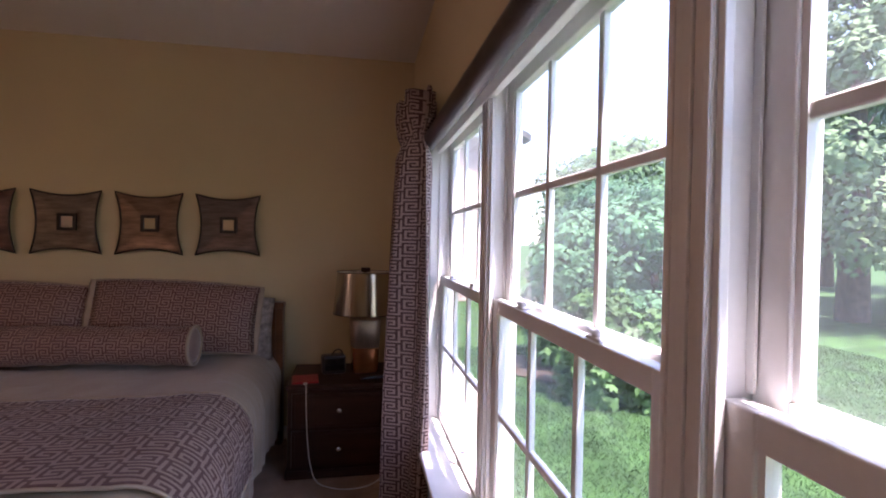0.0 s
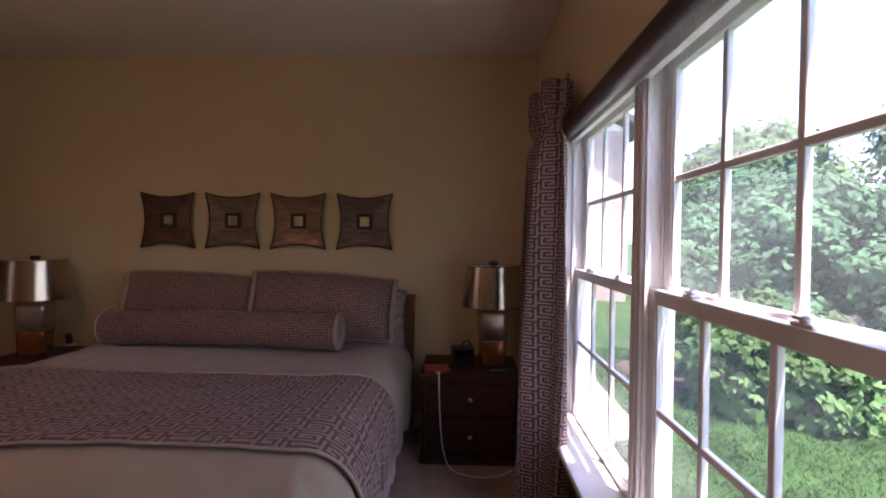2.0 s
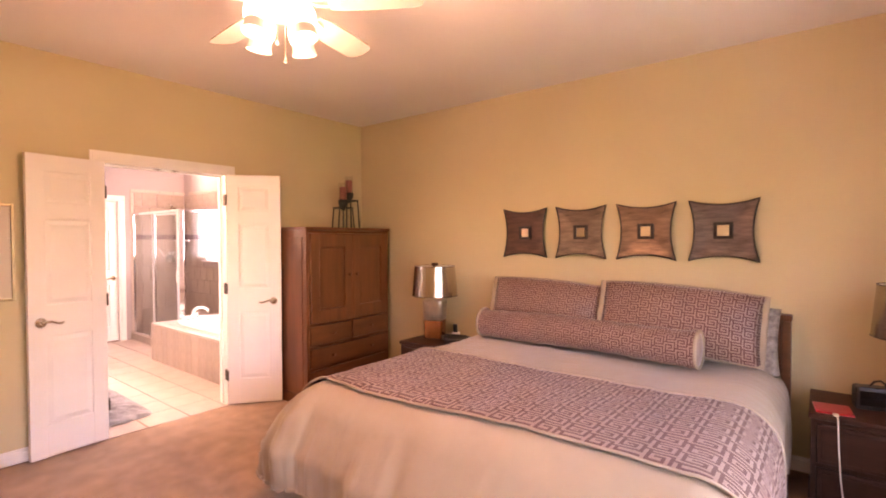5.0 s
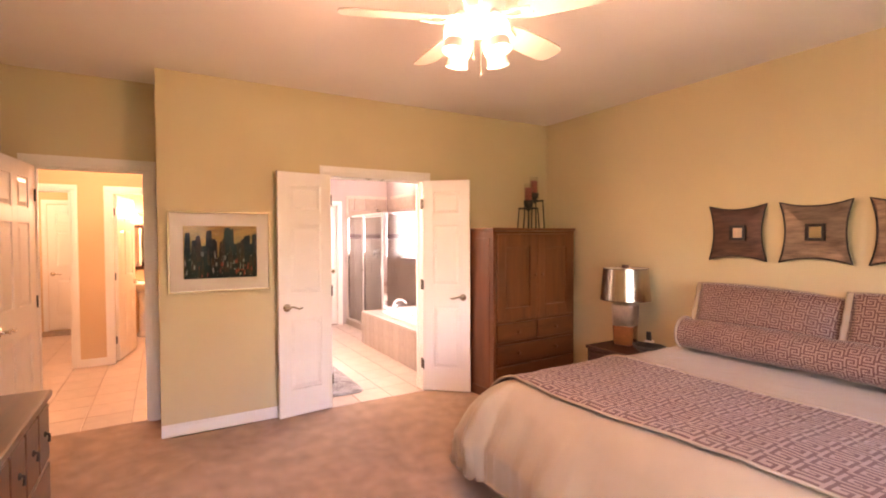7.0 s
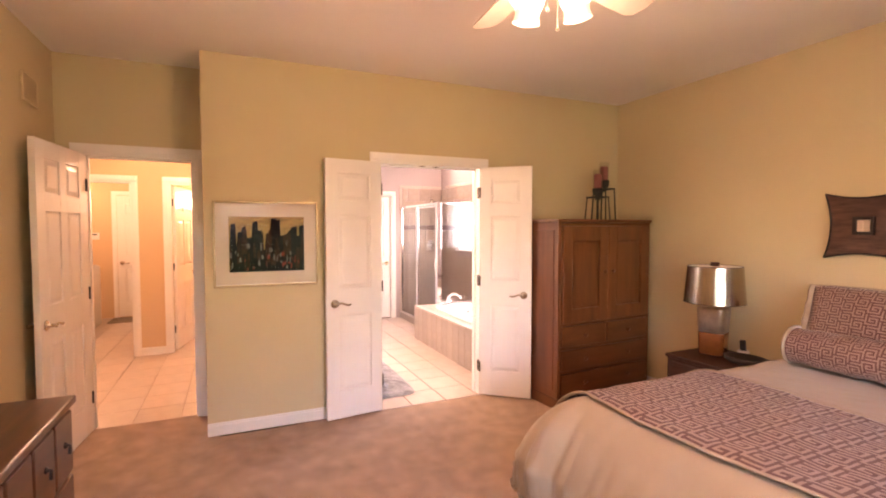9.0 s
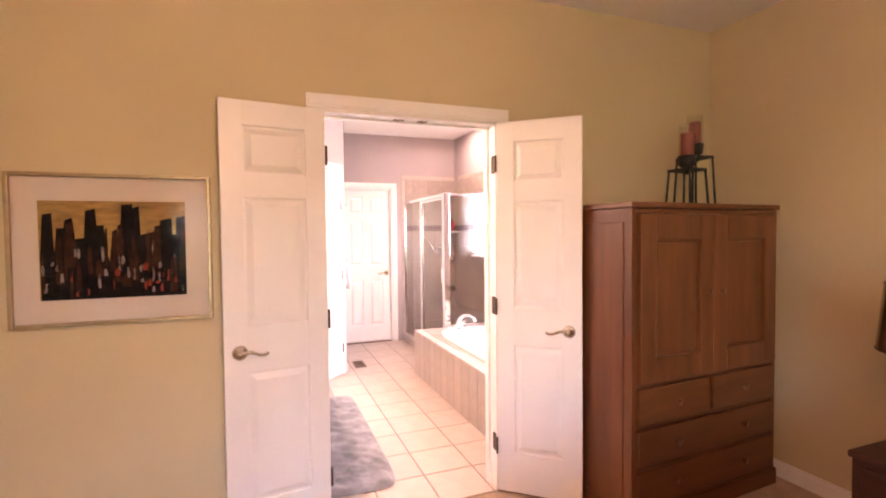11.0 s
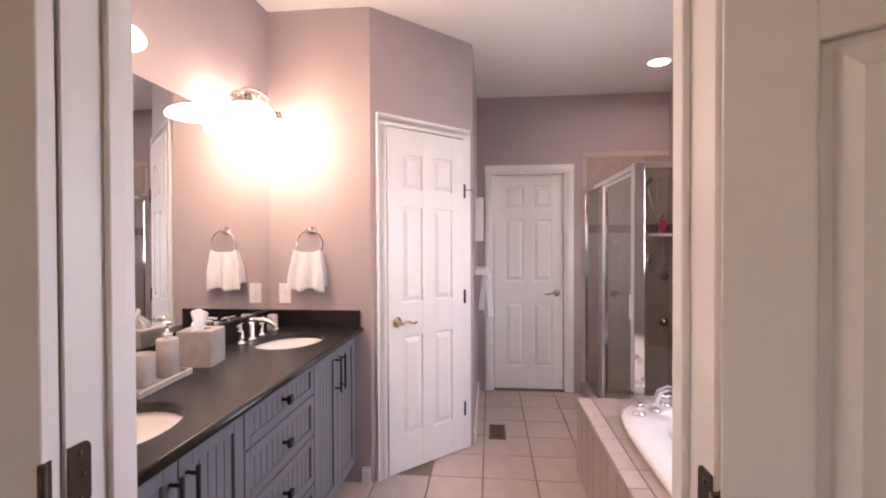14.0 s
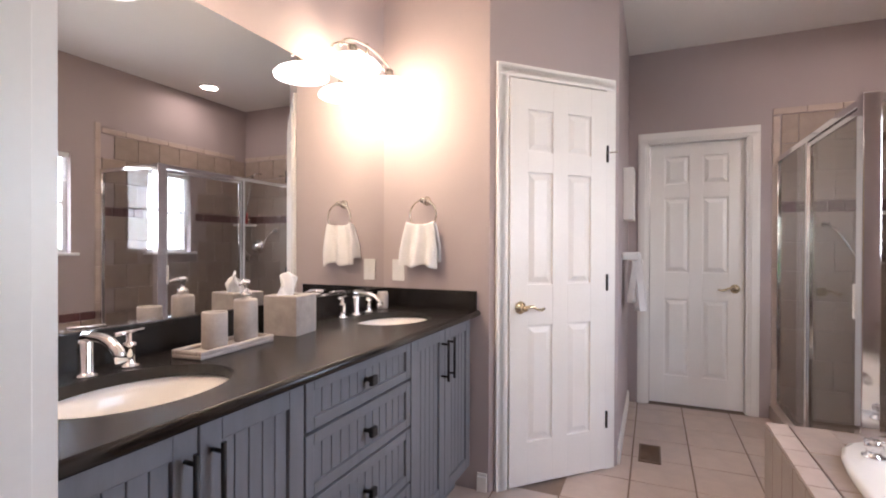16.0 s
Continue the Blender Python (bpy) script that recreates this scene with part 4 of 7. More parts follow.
part("screen", block(-0.06, 0.06, -0.0465, -0.044, 0.025, 0.10), BLACKGLAZE, ck)
part("aerial", tube(bmesh.new(), [(-0.01, 0.0, 0.115), (0.01, 0.0, 0.145), (0.035, 0.0, 0.15), (0.055, 0.0, 0.135), (0.06, 0.0, 0.115)], 0.006, 8), BLACKPLASTIC, ck, "curved handle")
rm = thing("remote_control", "flat black remote control on the nightstand", "remote", pose(0.47, 3.2, 0.56, 0, 0, -75))
part("body", block(-0.022, 0.022, -0.08, 0.08, 0.0, 0.018, bevel=0.006), BLACKPLASTIC, rm)
tr = thing("catchall_tray", "dark oval tray on the nightstand", "tray", pose(-2.50, 3.35, 0.56))
bm = lathe(bmesh.new(), [(0.0, 0.0), (0.10, 0.0), (0.13, 0.022), (0.135, 0.045), (0.126, 0.045), (0.115, 0.02), (0.0, 0.012)], 28)
bmesh.ops.scale(bm, vec=(1.05, 0.8, 1), verts=bm.verts)
part("bowl", bm, BLACKPLASTIC, tr)
cp = thing("cordless_phone", "small cordless phone standing in a white charger", "phone", pose(-2.615, 3.50, 0.56, 0, 0, 20))
part("cradle", block(-0.035, 0.035, -0.03, 0.03, 0.0, 0.05, bevel=0.01), WHITECORD, cp)
bm = block(-0.02, 0.02, -0.012, 0.012, 0.03, 0.13, bevel=0.007)
bmesh.ops.rotate(bm, cent=(0, 0, 0.03), matrix=Matrix.Rotation(radians(14), 3, "X"), verts=bm.verts)
part("handset", bm, BLACKPLASTIC, cp)

# ---- armoire and candle holders ----
AM = pose(-3.514, 2.53, 0, 0, 0, math.degrees(math.atan2(1.086, -0.08)))     # local x along the front, local -y into the room
ar = thing("armoire", "brown wooden armoire with panelled doors above drawers", "armoire", AM)
AW, AD, AH = 1.085, 0.52, 1.575
for x0 in (0.0, AW - 0.03):
    part("side", block(x0, x0 + 0.03, 0.0, AD, 0.06, AH - 0.028), WOOD, ar)
part("back", block(0.03, AW - 0.03, AD - 0.015, AD - 0.001, 0.06, AH - 0.028), WOOD, ar)
for z in (0.09, 0.29, 0.49, 0.69, 1.52):
    part("rail", block(0.03, AW - 0.03, 0.002, AD - 0.015, z, z + 0.022), WOODX, ar)
part("divider", block(AW / 2 - 0.011, AW / 2 + 0.011, 0.004, 0.3, 0.512, 0.69), WOOD, ar)
for x in (0.0, AW):
    part("side_panel_frame", block(x - 0.006, x + 0.006, 0.05, AD - 0.05, 0.15, 1.48, bevel=0.003), WOOD, ar)
part("top", block(-0.014, AW + 0.014, -0.014, AD + 0.004, AH - 0.028, AH, bevel=0.006), WOODX, ar)
part("plinth", block(-0.012, AW + 0.012, -0.012, AD, 0.0, 0.09, bevel=0.006), WOODX, ar)
for s in (0, 1):
    x0, x1 = (0.034, AW / 2 - 0.002) if s == 0 else (AW / 2 + 0.002, AW - 0.034)
    z0, z1 = 0.715, 1.517
    fr = bmesh.new()
    for a, b, c, d in ((x0, x0 + 0.10, z0, z1), (x1 - 0.10, x1, z0, z1), (x0 + 0.10, x1 - 0.10, z1 - 0.125, z1), (x0 + 0.10, x1 - 0.10, z0, z0 + 0.115)):
        box(fr, a, b, -0.024, 0.006, c, d, 0.004)
    dr = part("door", fr, WOOD, ar)
    pn = bmesh.new()
    box(pn, x0 + 0.092, x1 - 0.092, -0.004, 0.005, z0 + 0.107, z1 - 0.117)
    box(pn, x0 + 0.115, x1 - 0.115, -0.010, -0.003, z0 + 0.13, z1 - 0.14, 0.004)
    part("panel", pn, WOOD, dr)
    kx = x1 - 0.045 if s == 0 else x0 + 0.045
    part("knob", knob(bmesh.new(), kx, -0.024, 1.13, 0.017), WOODX, dr, "round wooden knob")
rows = [(0.514, 0.688, ((0.034, AW / 2 - 0.013), (AW / 2 + 0.013, AW - 0.034))), (0.314, 0.488, ((0.034, AW - 0.034),)), (0.114, 0.288, ((0.034, AW - 0.034),))]
for z0, z1, spans in rows:
    for x0, x1 in spans:
        d = bmesh.new()
        box(d, x0, x1, -0.014, 0.01, z0 + 0.002, z1 - 0.002, 0.005)
        dr = part("drawer", d, WOODX, ar)
        for kx in ((0.29,) if x1 < AW / 2 else (0.795,) if x0 > AW / 2 else (0.29, 0.795)):
            part("knob", knob(bmesh.new(), kx, -0.013, (z0 + z1) / 2, 0.018), WOODX, dr, "round wooden knob")
PATINA = material("green_black_iron", (0.035, 0.04, 0.035), 0.6, 0.4, vary=0.3, scale=30, grain=150, bump=0.2)
CANDLE = material("dusty_rose_wax", (0.33, 0.10, 0.085), 0.55, vary=0.12, scale=20, grain=100)
JAR = clear_glass("candle_glass", (0.93, 0.93, 0.93), 0.2)


def candle_stand(m, h, label):
    """An open iron stand on four legs that carries a cup, a candle and a glass chimney."""
    c = thing("candle_holder", label, "candle holder", m, "candle holders on the armoire")
    w = 0.066
    top = bmesh.new()
    for a, b in (((-w, -w), (w, -w)), ((w, -w), (w, w)), ((w, w), (-w, w)), ((-w, w), (-w, -w))):
        box(top, min(a[0], b[0]) - 0.007, max(a[0], b[0]) + 0.007, min(a[1], b[1]) - 0.007, max(a[1], b[1]) + 0.007, h - 0.014, h, 0.002)
    part("top_frame", top, PATINA, c)
    for sx in (-1, 1):
        for sy in (-1, 1):
            part("leg", tube(bmesh.new(), [(sx * (w + 0.012), sy * (w + 0.012), 0), (sx * w, sy * w, h - 0.007)], [0.009, 0.0075], 4), PATINA, c)
    cup = lathe(bmesh.new(), [(0.0, h - 0.03), (0.022, h - 0.03), (0.018, h + 0.0), (0.045, h + 0.02), (0.05, h + 0.075), (0.044, h + 0.075), (0.04, h + 0.03), (0.0, h + 0.03)], 20)
    for a, b in (((-w, 0), (w, 0)), ((0, -w), (0, w))):
        tube(cup, [(*a, h - 0.008), (*b, h - 0.008)], 0.006, 6)
    part("cup", cup, PATINA, c)
    part("candle", lathe(bmesh.new(), [(0.0, h + 0.03), (0.035, h + 0.03), (0.035, h + 0.20), (0.028, h + 0.206), (0.0, h + 0.2)], 20), CANDLE, c, "dusty rose pillar candle")
    g = bmesh.new()
    prof = [(0.042, h + 0.032), (0.043, h + 0.09), (0.045, h + 0.18), (0.042, h + 0.25)]
    rings = [[g.verts.new((r * math.cos(TAU * k / 24), r * math.sin(TAU * k / 24), z)) for k in range(24)] for r, z in prof]
    for a, b in zip(rings, rings[1:]):
        for k in range(24):
            g.faces.new((a[k], a[(k + 1) % 24], b[(k + 1) % 24], b[k])).smooth = True
    part("chimney", g, JAR, c, "clear glass chimney")
    return c


candle_stand(pose(-3.83, 3.21, AH, 0, 0, 6), 0.215, "low iron candle holder with a rose candle in glass")
candle_stand(pose(-3.90, 3.345, AH, 0, 0, -8), 0.30, "tall iron candle holder with a rose candle in glass")

# ---- painting ----
GOLDFRAME = material("champagne_gold_frame", (0.42, 0.32, 0.19), 0.35, 0.7, vary=0.1, scale=30, grain=200, bump=0.05)
MATBOARD = material("cream_mat_board", (0.66, 0.58, 0.50), 0.85, vary=0.02)
PAINTS = {
    "ochre": material("ochre_paint", (0.38, 0.22, 0.05), 0.6, vary=0.3, scale=14, grain=60, bump=0.4, stretch=(1, 1, 3)),
    "navy": material("blue_black_paint", (0.012, 0.011, 0.013), 0.7, spec=0.1, vary=0.4, scale=14, grain=60, bump=0.4, stretch=(1, 4, 1)),
    "umber": material("umber_paint", (0.045, 0.02, 0.014), 0.7, spec=0.1, vary=0.4, scale=14, grain=60, bump=0.4, stretch=(1, 4, 1)),
    "pale": material("pale_blue_paint", (0.24, 0.21, 0.20), 0.7, spec=0.1, vary=0.4, scale=20, grain=60, bump=0.4),
    "red": material("rust_paint", (0.30, 0.05, 0.035), 0.7, spec=0.1, vary=0.4, scale=20, grain=60, bump=0.4),
}
pa = thing("painting", "framed abstract skyline painting behind glass in a gold frame", "painting", pose(WX, 0.347, 1.385, 0, 0, 90))
PW, PH = 0.365, 0.313
fr = bmesh.new()
for a, b, c, d in ((-PW, -PW + 0.016, -PH, PH), (PW - 0.016, PW, -PH, PH), (-PW + 0.016, PW - 0.016, PH - 0.016, PH), (-PW + 0.016, PW - 0.016, -PH, -PH + 0.016)):
    box(fr, a, b, -0.030, -0.001, c, d, 0.003)
part("frame", fr, GOLDFRAME, pa)
part("mat", block(-PW + 0.012, PW - 0.012, -0.012, -0.006, -PH + 0.012, PH - 0.012), MATBOARD, pa, "cream mat board")
rnd = random.Random(11)
iw, z0, z1 = 0.262, -0.205, 0.20
part("sky_paint", block(-iw, iw, -0.0145, -0.0122, z0, z1), PAINTS["ochre"], pa, "ochre painted sky")
towers = {"navy": bmesh.new(), "umber": bmesh.new(), "pale": bmesh.new(), "red": bmesh.new()}


def stroke(kind, x, w, a, b, depth):
    """One brush stroke: a thin upright dab with a ragged outline."""
    bm = towers[kind]
    pts = [(x - w / 2 + rnd.uniform(-0.003, 0.003), a), (x + w / 2 + rnd.uniform(-0.003, 0.003), a), (x + w / 2 + rnd.uniform(-0.004, 0.004), (a + b) / 2), (x + w / 2 * rnd.uniform(0.4, 1.0), b), (x - w / 2 * rnd.uniform(0.4, 1.0), b + rnd.uniform(-0.012, 0.0)), (x - w / 2 + rnd.uniform(-0.004, 0.004), (a + b) / 2)]
    vs = [bm.verts.new((max(-iw, min(iw, p)), depth, max(z0, min(z1, q)))) for p, q in pts]
    bm.faces.new(vs)


for x, top in ((-0.235, 0.15), (-0.19, 0.09), (-0.16, 0.13), (-0.12, 0.05), (-0.085, 0.17), (-0.05, 0.10), (0.0, 0.03), (0.04, 0.19), (0.075, 0.18), (0.115, 0.07), (0.155, 0.10), (0.19, 0.13), (0.222, 0.06), (0.248, 0.14)):
    stroke("navy", x, rnd.uniform(0.04, 0.062), z0, top, -0.0152 - rnd.uniform(0, 0.0004))
for k in range(34):
    x = rnd.uniform(-iw, iw)
    a = rnd.uniform(z0, -0.05)
    stroke("umber", x, rnd.uniform(0.008, 0.03), a, a + rnd.uniform(0.06, 0.2), -0.016 - k * 0.00001)
for k in range(26):
    x, a = rnd.uniform(-iw, iw), rnd.uniform(z0 + 0.01, -0.02)
    stroke("pale", x, rnd.uniform(0.003, 0.012), a, a + rnd.uniform(0.015, 0.07), -0.0166 - k * 0.00001)
for k in range(14):
    x, a = rnd.uniform(-iw, iw), rnd.uniform(z0 + 0.01, -0.09)
    stroke("red", x, rnd.uniform(0.004, 0.016), a, a + rnd.uniform(0.01, 0.05), -0.017 - k * 0.00001)
for k, bm in towers.items():
    part("brush_strokes", bm, PAINTS[k], pa, {"navy": "blue-black painted towers", "umber": "umber strokes", "pale": "pale blue strokes", "red": "rust red strokes"}[k])["kind"] = "stuff"
gl = part("glass", block(-PW + 0.014, PW - 0.014, -0.0235, -0.0215, -PH + 0.014, PH - 0.014), clear_glass("picture_glass", (0.97, 0.97, 0.97), 0.016, 0.3), pa, "reflective picture glass")
gl.visible_shadow = False

# ---- ceiling fan ----
BLADE = material("cream_fan_blade", (0.52, 0.47, 0.42), 0.5, vary=0.05, scale=4, grain=40, bump=0.03, stretch=(1, 6, 6))
fan = thing("ceiling_fan", "white ceiling fan with four lit tulip glass shades", "ceiling fan", pose(FAN[0], FAN[1], 0))
part("canopy", lathe(bmesh.new(), [(0.0, CZ), (0.075, CZ), (0.07, CZ - 0.05), (0.02, CZ - 0.065), (0.0, CZ - 0.065)], 24), WHITE, fan)
part("downrod", tube(bmesh.new(), [(0, 0, CZ - 0.06), (0, 0, 2.57)], 0.012, 10), WHITE, fan)
part("motor", lathe(bmesh.new(), [(0.0, 2.59), (0.05, 2.585), (0.115, 2.56), (0.125, 2.51), (0.115, 2.465), (0.07, 2.445), (0.0, 2.445)], 28), WHITE, fan)
part("switch_housing", lathe(bmesh.new(), [(0.0, 2.445), (0.055, 2.445), (0.06, 2.42), (0.052, 2.39), (0.03, 2.375), (0.0, 2.372)], 24), WHITE, fan)
for k in range(5):
    a = radians(31.8 + 72 * k)
    bl = bmesh.new()
    outline = [(0.20, -0.05), (0.25, -0.062), (0.42, -0.068), (0.56, -0.066), (0.595, -0.05), (0.605, 0.0), (0.595, 0.05), (0.56, 0.066), (0.42, 0.068), (0.25, 0.062), (0.20, 0.05)]
    lo = [bl.verts.new((x, y, 2.447 - 0.24 * y)) for x, y in outline]
    hi = [bl.verts.new((x, y, 2.455 - 0.24 * y)) for x, y in outline]
    bl.faces.new(list(reversed(lo)))
    bl.faces.new(hi)
    for i in range(len(outline)):
        j = (i + 1) % len(outline)
        bl.faces.new((lo[i], lo[j], hi[j], hi[i]))
    bmesh.ops.rotate(bl, cent=(0, 0, 0), matrix=Matrix.Rotation(a, 3, "Z"), verts=bl.verts)
    blade = part("blade", bl, BLADE, fan)
    arm = bmesh.new()
    for s in (-1, 1):
        tube(arm, [(0.10, s * 0.01, 2.46), (0.15, s * 0.028, 2.441), (0.20, s * 0.034, 2.441), (0.25, s * 0.02, 2.443)], 0.006, 6)
    bmesh.ops.rotate(arm, cent=(0, 0, 0), matrix=Matrix.Rotation(a, 3, "Z"), verts=arm.verts)
    part("blade_arm", arm, WHITE, blade)
LITGLASS = glowing("lit_frosted_glass", (1.0, 0.74, 0.52), 0.5, 0.2)
RIMGLASS = glowing("dim_frosted_glass", (1.0, 0.72, 0.48), 0.012, 0.3)
for k in range(4):
    a = radians(-80 + 90 * k)
    m = pose(0.098 * math.cos(a), 0.098 * math.sin(a), 2.45, 0, 0, math.degrees(a)) @ pose(0, 0, 0, 0, 168, 0)
    part("lamp_arm", lathe(bmesh.new(), [(0.012, -0.05), (0.014, 0.0), (0.03, 0.012), (0.032, 0.03), (0.0, 0.03)], 16, (0, 0, 0), m), WHITE, fan)
    prof = [(0.028, 0.026), (0.044, 0.040), (0.056, 0.072), (0.056, 0.105), (0.048, 0.132), (0.046, 0.150), (0.053, 0.178)]
    for nm, seq, mat_ in (("glass_shade", prof[:5], LITGLASS), ("shade_rim", prof[4:], RIMGLASS)):
        g = bmesh.new()
        rings = [[g.verts.new(m @ Vector((r * (1 + (0.05 * math.cos(6 * TAU * q / 36) if z > 0.2 else 0)) * math.cos(TAU * q / 36), r * math.sin(TAU * q / 36), z))) for q in range(36)] for r, z in seq]
        for p, q in zip(rings, rings[1:]):
            for i in range(36):
                g.faces.new((p[i], p[(i + 1) % 36], q[(i + 1) % 36], q[i])).smooth = True
        part(nm, g, mat_, fan, "lit frosted tulip glass").visible_shadow = nm == "glass_shade"
for dx, z in ((0.03, 2.21), (-0.03, 2.30)):
    ch = tube(bmesh.new(), [(dx, 0, 2.45), (dx, 0, z)], 0.0016, 5)
    lathe(ch, [(0.0, 0), (0.006, 0.004), (0.006, 0.016), (0.0, 0.02)], 8, (dx, 0, z - 0.018))
    part("pull_chain", ch, NICKEL, fan)

# ---- dresser, vase and what stands on it ----
DRESSER = material("dark_red_brown_wood", (0.085, 0.031, 0.014), 0.28, vary=0.3, scale=3.0, grain=26, bump=0.05, stretch=(0.8, 9, 6))
ds = thing("dresser", "long brown wooden dresser with small drawers and iron pulls", "dresser", pose(-2.6, -0.48, 0))
DW, DD, DHT = 1.62, 0.52, 0.85
part("top", block(-0.015, DW + 0.015, -DD - 0.005, 0.018, DHT - 0.03, DHT, bevel=0.007), DRESSER, ds)
body = bmesh.new()
box(body, 0, DW, -DD, -0.012, 0.07, DHT - 0.0305)
part("carcass", body, DRESSER, ds)
part("plinth", block(-0.01, DW + 0.01, -DD, 0.006, 0.0, 0.07, bevel=0.005), DRESSER, ds)
for z0, z1 in ((0.09, 0.315), (0.33, 0.555)):
    for x0, x1 in ((0.02, 0.80), (0.82, 1.60)):
        d = part("drawer", block(x0, x1, -0.02, 0.01, z0, z1, bevel=0.006), DRESSER, ds)
        for f in (0.25, 0.75):
            bm = lathe(bmesh.new(), [(0.0, 0), (0.012, 0.0), (0.012, 0.004), (0.006, 0.008), (0.0, 0.02)], 10, (x0 + (x1 - x0) * f, 0.01, (z0 + z1) / 2 + 0.01), pose(0, 0, 0, -90))
            tube(bm, [(x0 + (x1 - x0) * f, 0.026, (z0 + z1) / 2 + 0.01), (x0 + (x1 - x0) * f, 0.024, (z0 + z1) / 2 - 0.022)], [0.004, 0.006], 8)
            part("pull", bm, BLACKMETAL, d, "dark drop pull")
for x0, x1 in ((0.02, 0.21), (0.22, 0.41), (0.42, 0.61), (0.62, 0.80), (0.82, 1.01), (1.02, 1.20), (1.21, 1.40), (1.41, 1.60)):
    d = part("drawer", block(x0, x1 - 0.005, -0.02, 0.01, 0.57, 0.805, bevel=0.006), DRESSER, ds)
    bm = lathe(bmesh.new(), [(0.0, 0), (0.012, 0.0), (0.012, 0.004), (0.006, 0.008), (0.0, 0.02)], 10, ((x0 + x1) / 2, 0.01, 0.70), pose(0, 0, 0, -90))
    tube(bm, [((x0 + x1) / 2, 0.026, 0.70), ((x0 + x1) / 2, 0.024, 0.668)], [0.004, 0.006], 8)
    part("pull", bm, BLACKMETAL, d, "dark drop pull")
vs = thing("vase", "tall glossy black vase with dried twigs on the dresser", "vase", pose(-2.40, -0.76, DHT))
part("body", lathe(bmesh.new(), [(0.0, 0.0), (0.05, 0.0), (0.058, 0.01), (0.085, 0.07), (0.092, 0.11), (0.078, 0.16), (0.045, 0.21), (0.026, 0.245), (0.024, 0.28), (0.032, 0.295), (0.024, 0.293), (0.018, 0.26), (0.0, 0.25)], 32), BLACKGLAZE, vs)
rnd = random.Random(5)
for k in range(26):
    a, r = rnd.uniform(0, TAU), rnd.uniform(0.01, 0.085)
    h = rnd.uniform(0.42, 0.62)
    pts = [(0.008 * math.cos(a), 0.008 * math.sin(a), 0.255), (0.4 * r * math.cos(a), 0.4 * r * math.sin(a), 0.36), (0.8 * r * math.cos(a + 0.2), 0.8 * r * math.sin(a + 0.2), 0.25 + 0.6 * (h - 0.25)), (1.25 * r * math.cos(a + 0.4), 1.25 * r * math.sin(a + 0.4), h)]
    part("twig", tube(bmesh.new(), pts, [0.003, 0.005, 0.008 if k % 3 else 0.004, 0.001], 5), TWIG, vs, "dried brown twig")
bx = thing("mirror_box", "dark wooden box with a propped-up lid on the dresser", "box", pose(-2.10, -0.78, DHT, 0, 0, 12))
part("base", block(-0.09, 0.09, -0.07, 0.07, 0.0, 0.12, bevel=0.006), DARKWOOD, bx)
bm = block(-0.10, 0.10, -0.006, 0.006, 0.0, 0.16, bevel=0.003)
bmesh.ops.transform(bm, matrix=pose(0, -0.07, 0.118, 35, 0, 0), verts=bm.verts)
part("lid", bm, DARKWOOD, bx)
# return-air grille on the south wall, above the door
vg = thing("air_grille", "tan painted air return grille high on the wall", "vent", pose(-4.13, SY, 2.36))
fr = bmesh.new()
for a, b, c, d in ((-0.13, -0.115, -0.09, 0.09), (0.115, 0.13, -0.09, 0.09), (-0.115, 0.115, 0.075, 0.09), (-0.115, 0.115, -0.09, -0.075)):
    box(fr, a, b, 0.0005, 0.012, c, d, 0.002)
part("frame", fr, WALL, vg)
for k in range(9):
    bm = block(-0.115, 0.115, -0.006, 0.006, -0.001, 0.001)
    bmesh.ops.transform(bm, matrix=pose(0, 0.007, -0.064 + 0.016 * k, 40, 0, 0), verts=bm.verts)
    part("slat", bm, WALL, vg)

# ---- hall, laundry and second bathroom ----
HFX = -6.88
structure("floor_hall", block(-9.95, -4.602, -2.6, 0.44, -0.1, -0.007), PALEGROUT, "beige tiled hall floor")
wall("wall_hall_far", "x", HFX - 0.1, 0.1, -2.6, 0.44, 0, CZ, HWALL, [(-1.735, -0.955, -0.01, 2.04), (-0.57, 0.19, -0.01, 2.04)], "warm tan hall wall with two doorways")
wall("wall_hall_north", "y", 0.34, 0.1, -9.95, -4.692, 0, CZ, HWALL, label="warm tan hall wall")
wall("wall_hall_south", "y", -2.7, 0.1, -9.95, -4.57, 0, CZ, HWALL, label="warm tan hall wall")
wall("wall_hall_near", "x", HX - 0.14, 0.018, -2.6, 0.34, 0, CZ, HWALL, [(H0, H1, -0.01, DH)], "warm tan hall wall beside the bedroom door")
wall("wall_hall_stub", "x", HX - 0.12, 0.12, -2.6, SY - 0.101, 0, CZ, HWALL, label="warm tan wall stub")
wall("wall_laundry_back", "x", -9.95, 0.1, -2.6, 0.34, 0, CZ, HWALL, label="warm tan laundry wall")
wall("wall_laundry_side", "y", -0.84, 0.1, -9.85, HFX - 0.1, 0, CZ, HWALL, label="warm tan wall between laundry and bathroom")
wall("wall_second_bath", "x", -8.95, 0.08, -0.74, 0.34, 0, CZ, HWALL, label="warm tan wall of the second bathroom")
structure("ceiling_hall", block(-9.95, -4.692, -2.6, 0.44, CZ - 0.003, CZ + 0.11), CEIL, "off-white hall ceiling")
casing("trim_laundry_door", "x", HFX, 1, -1.735, -0.955, 2.04, "white casing round the laundry doorway")
casing("trim_second_bath_door", "x", HFX, 1, -0.57, 0.19, 2.04, "white casing round the second bathroom doorway")
jamb("trim_laundry_jamb", "x", HFX - 0.102, HFX + 0.002, -1.735, -0.955, 2.04, "white laundry door jamb")
jamb("trim_second_bath_jamb", "x", HFX - 0.102, HFX + 0.002, -0.57, 0.19, 2.04, "white second bathroom door jamb")
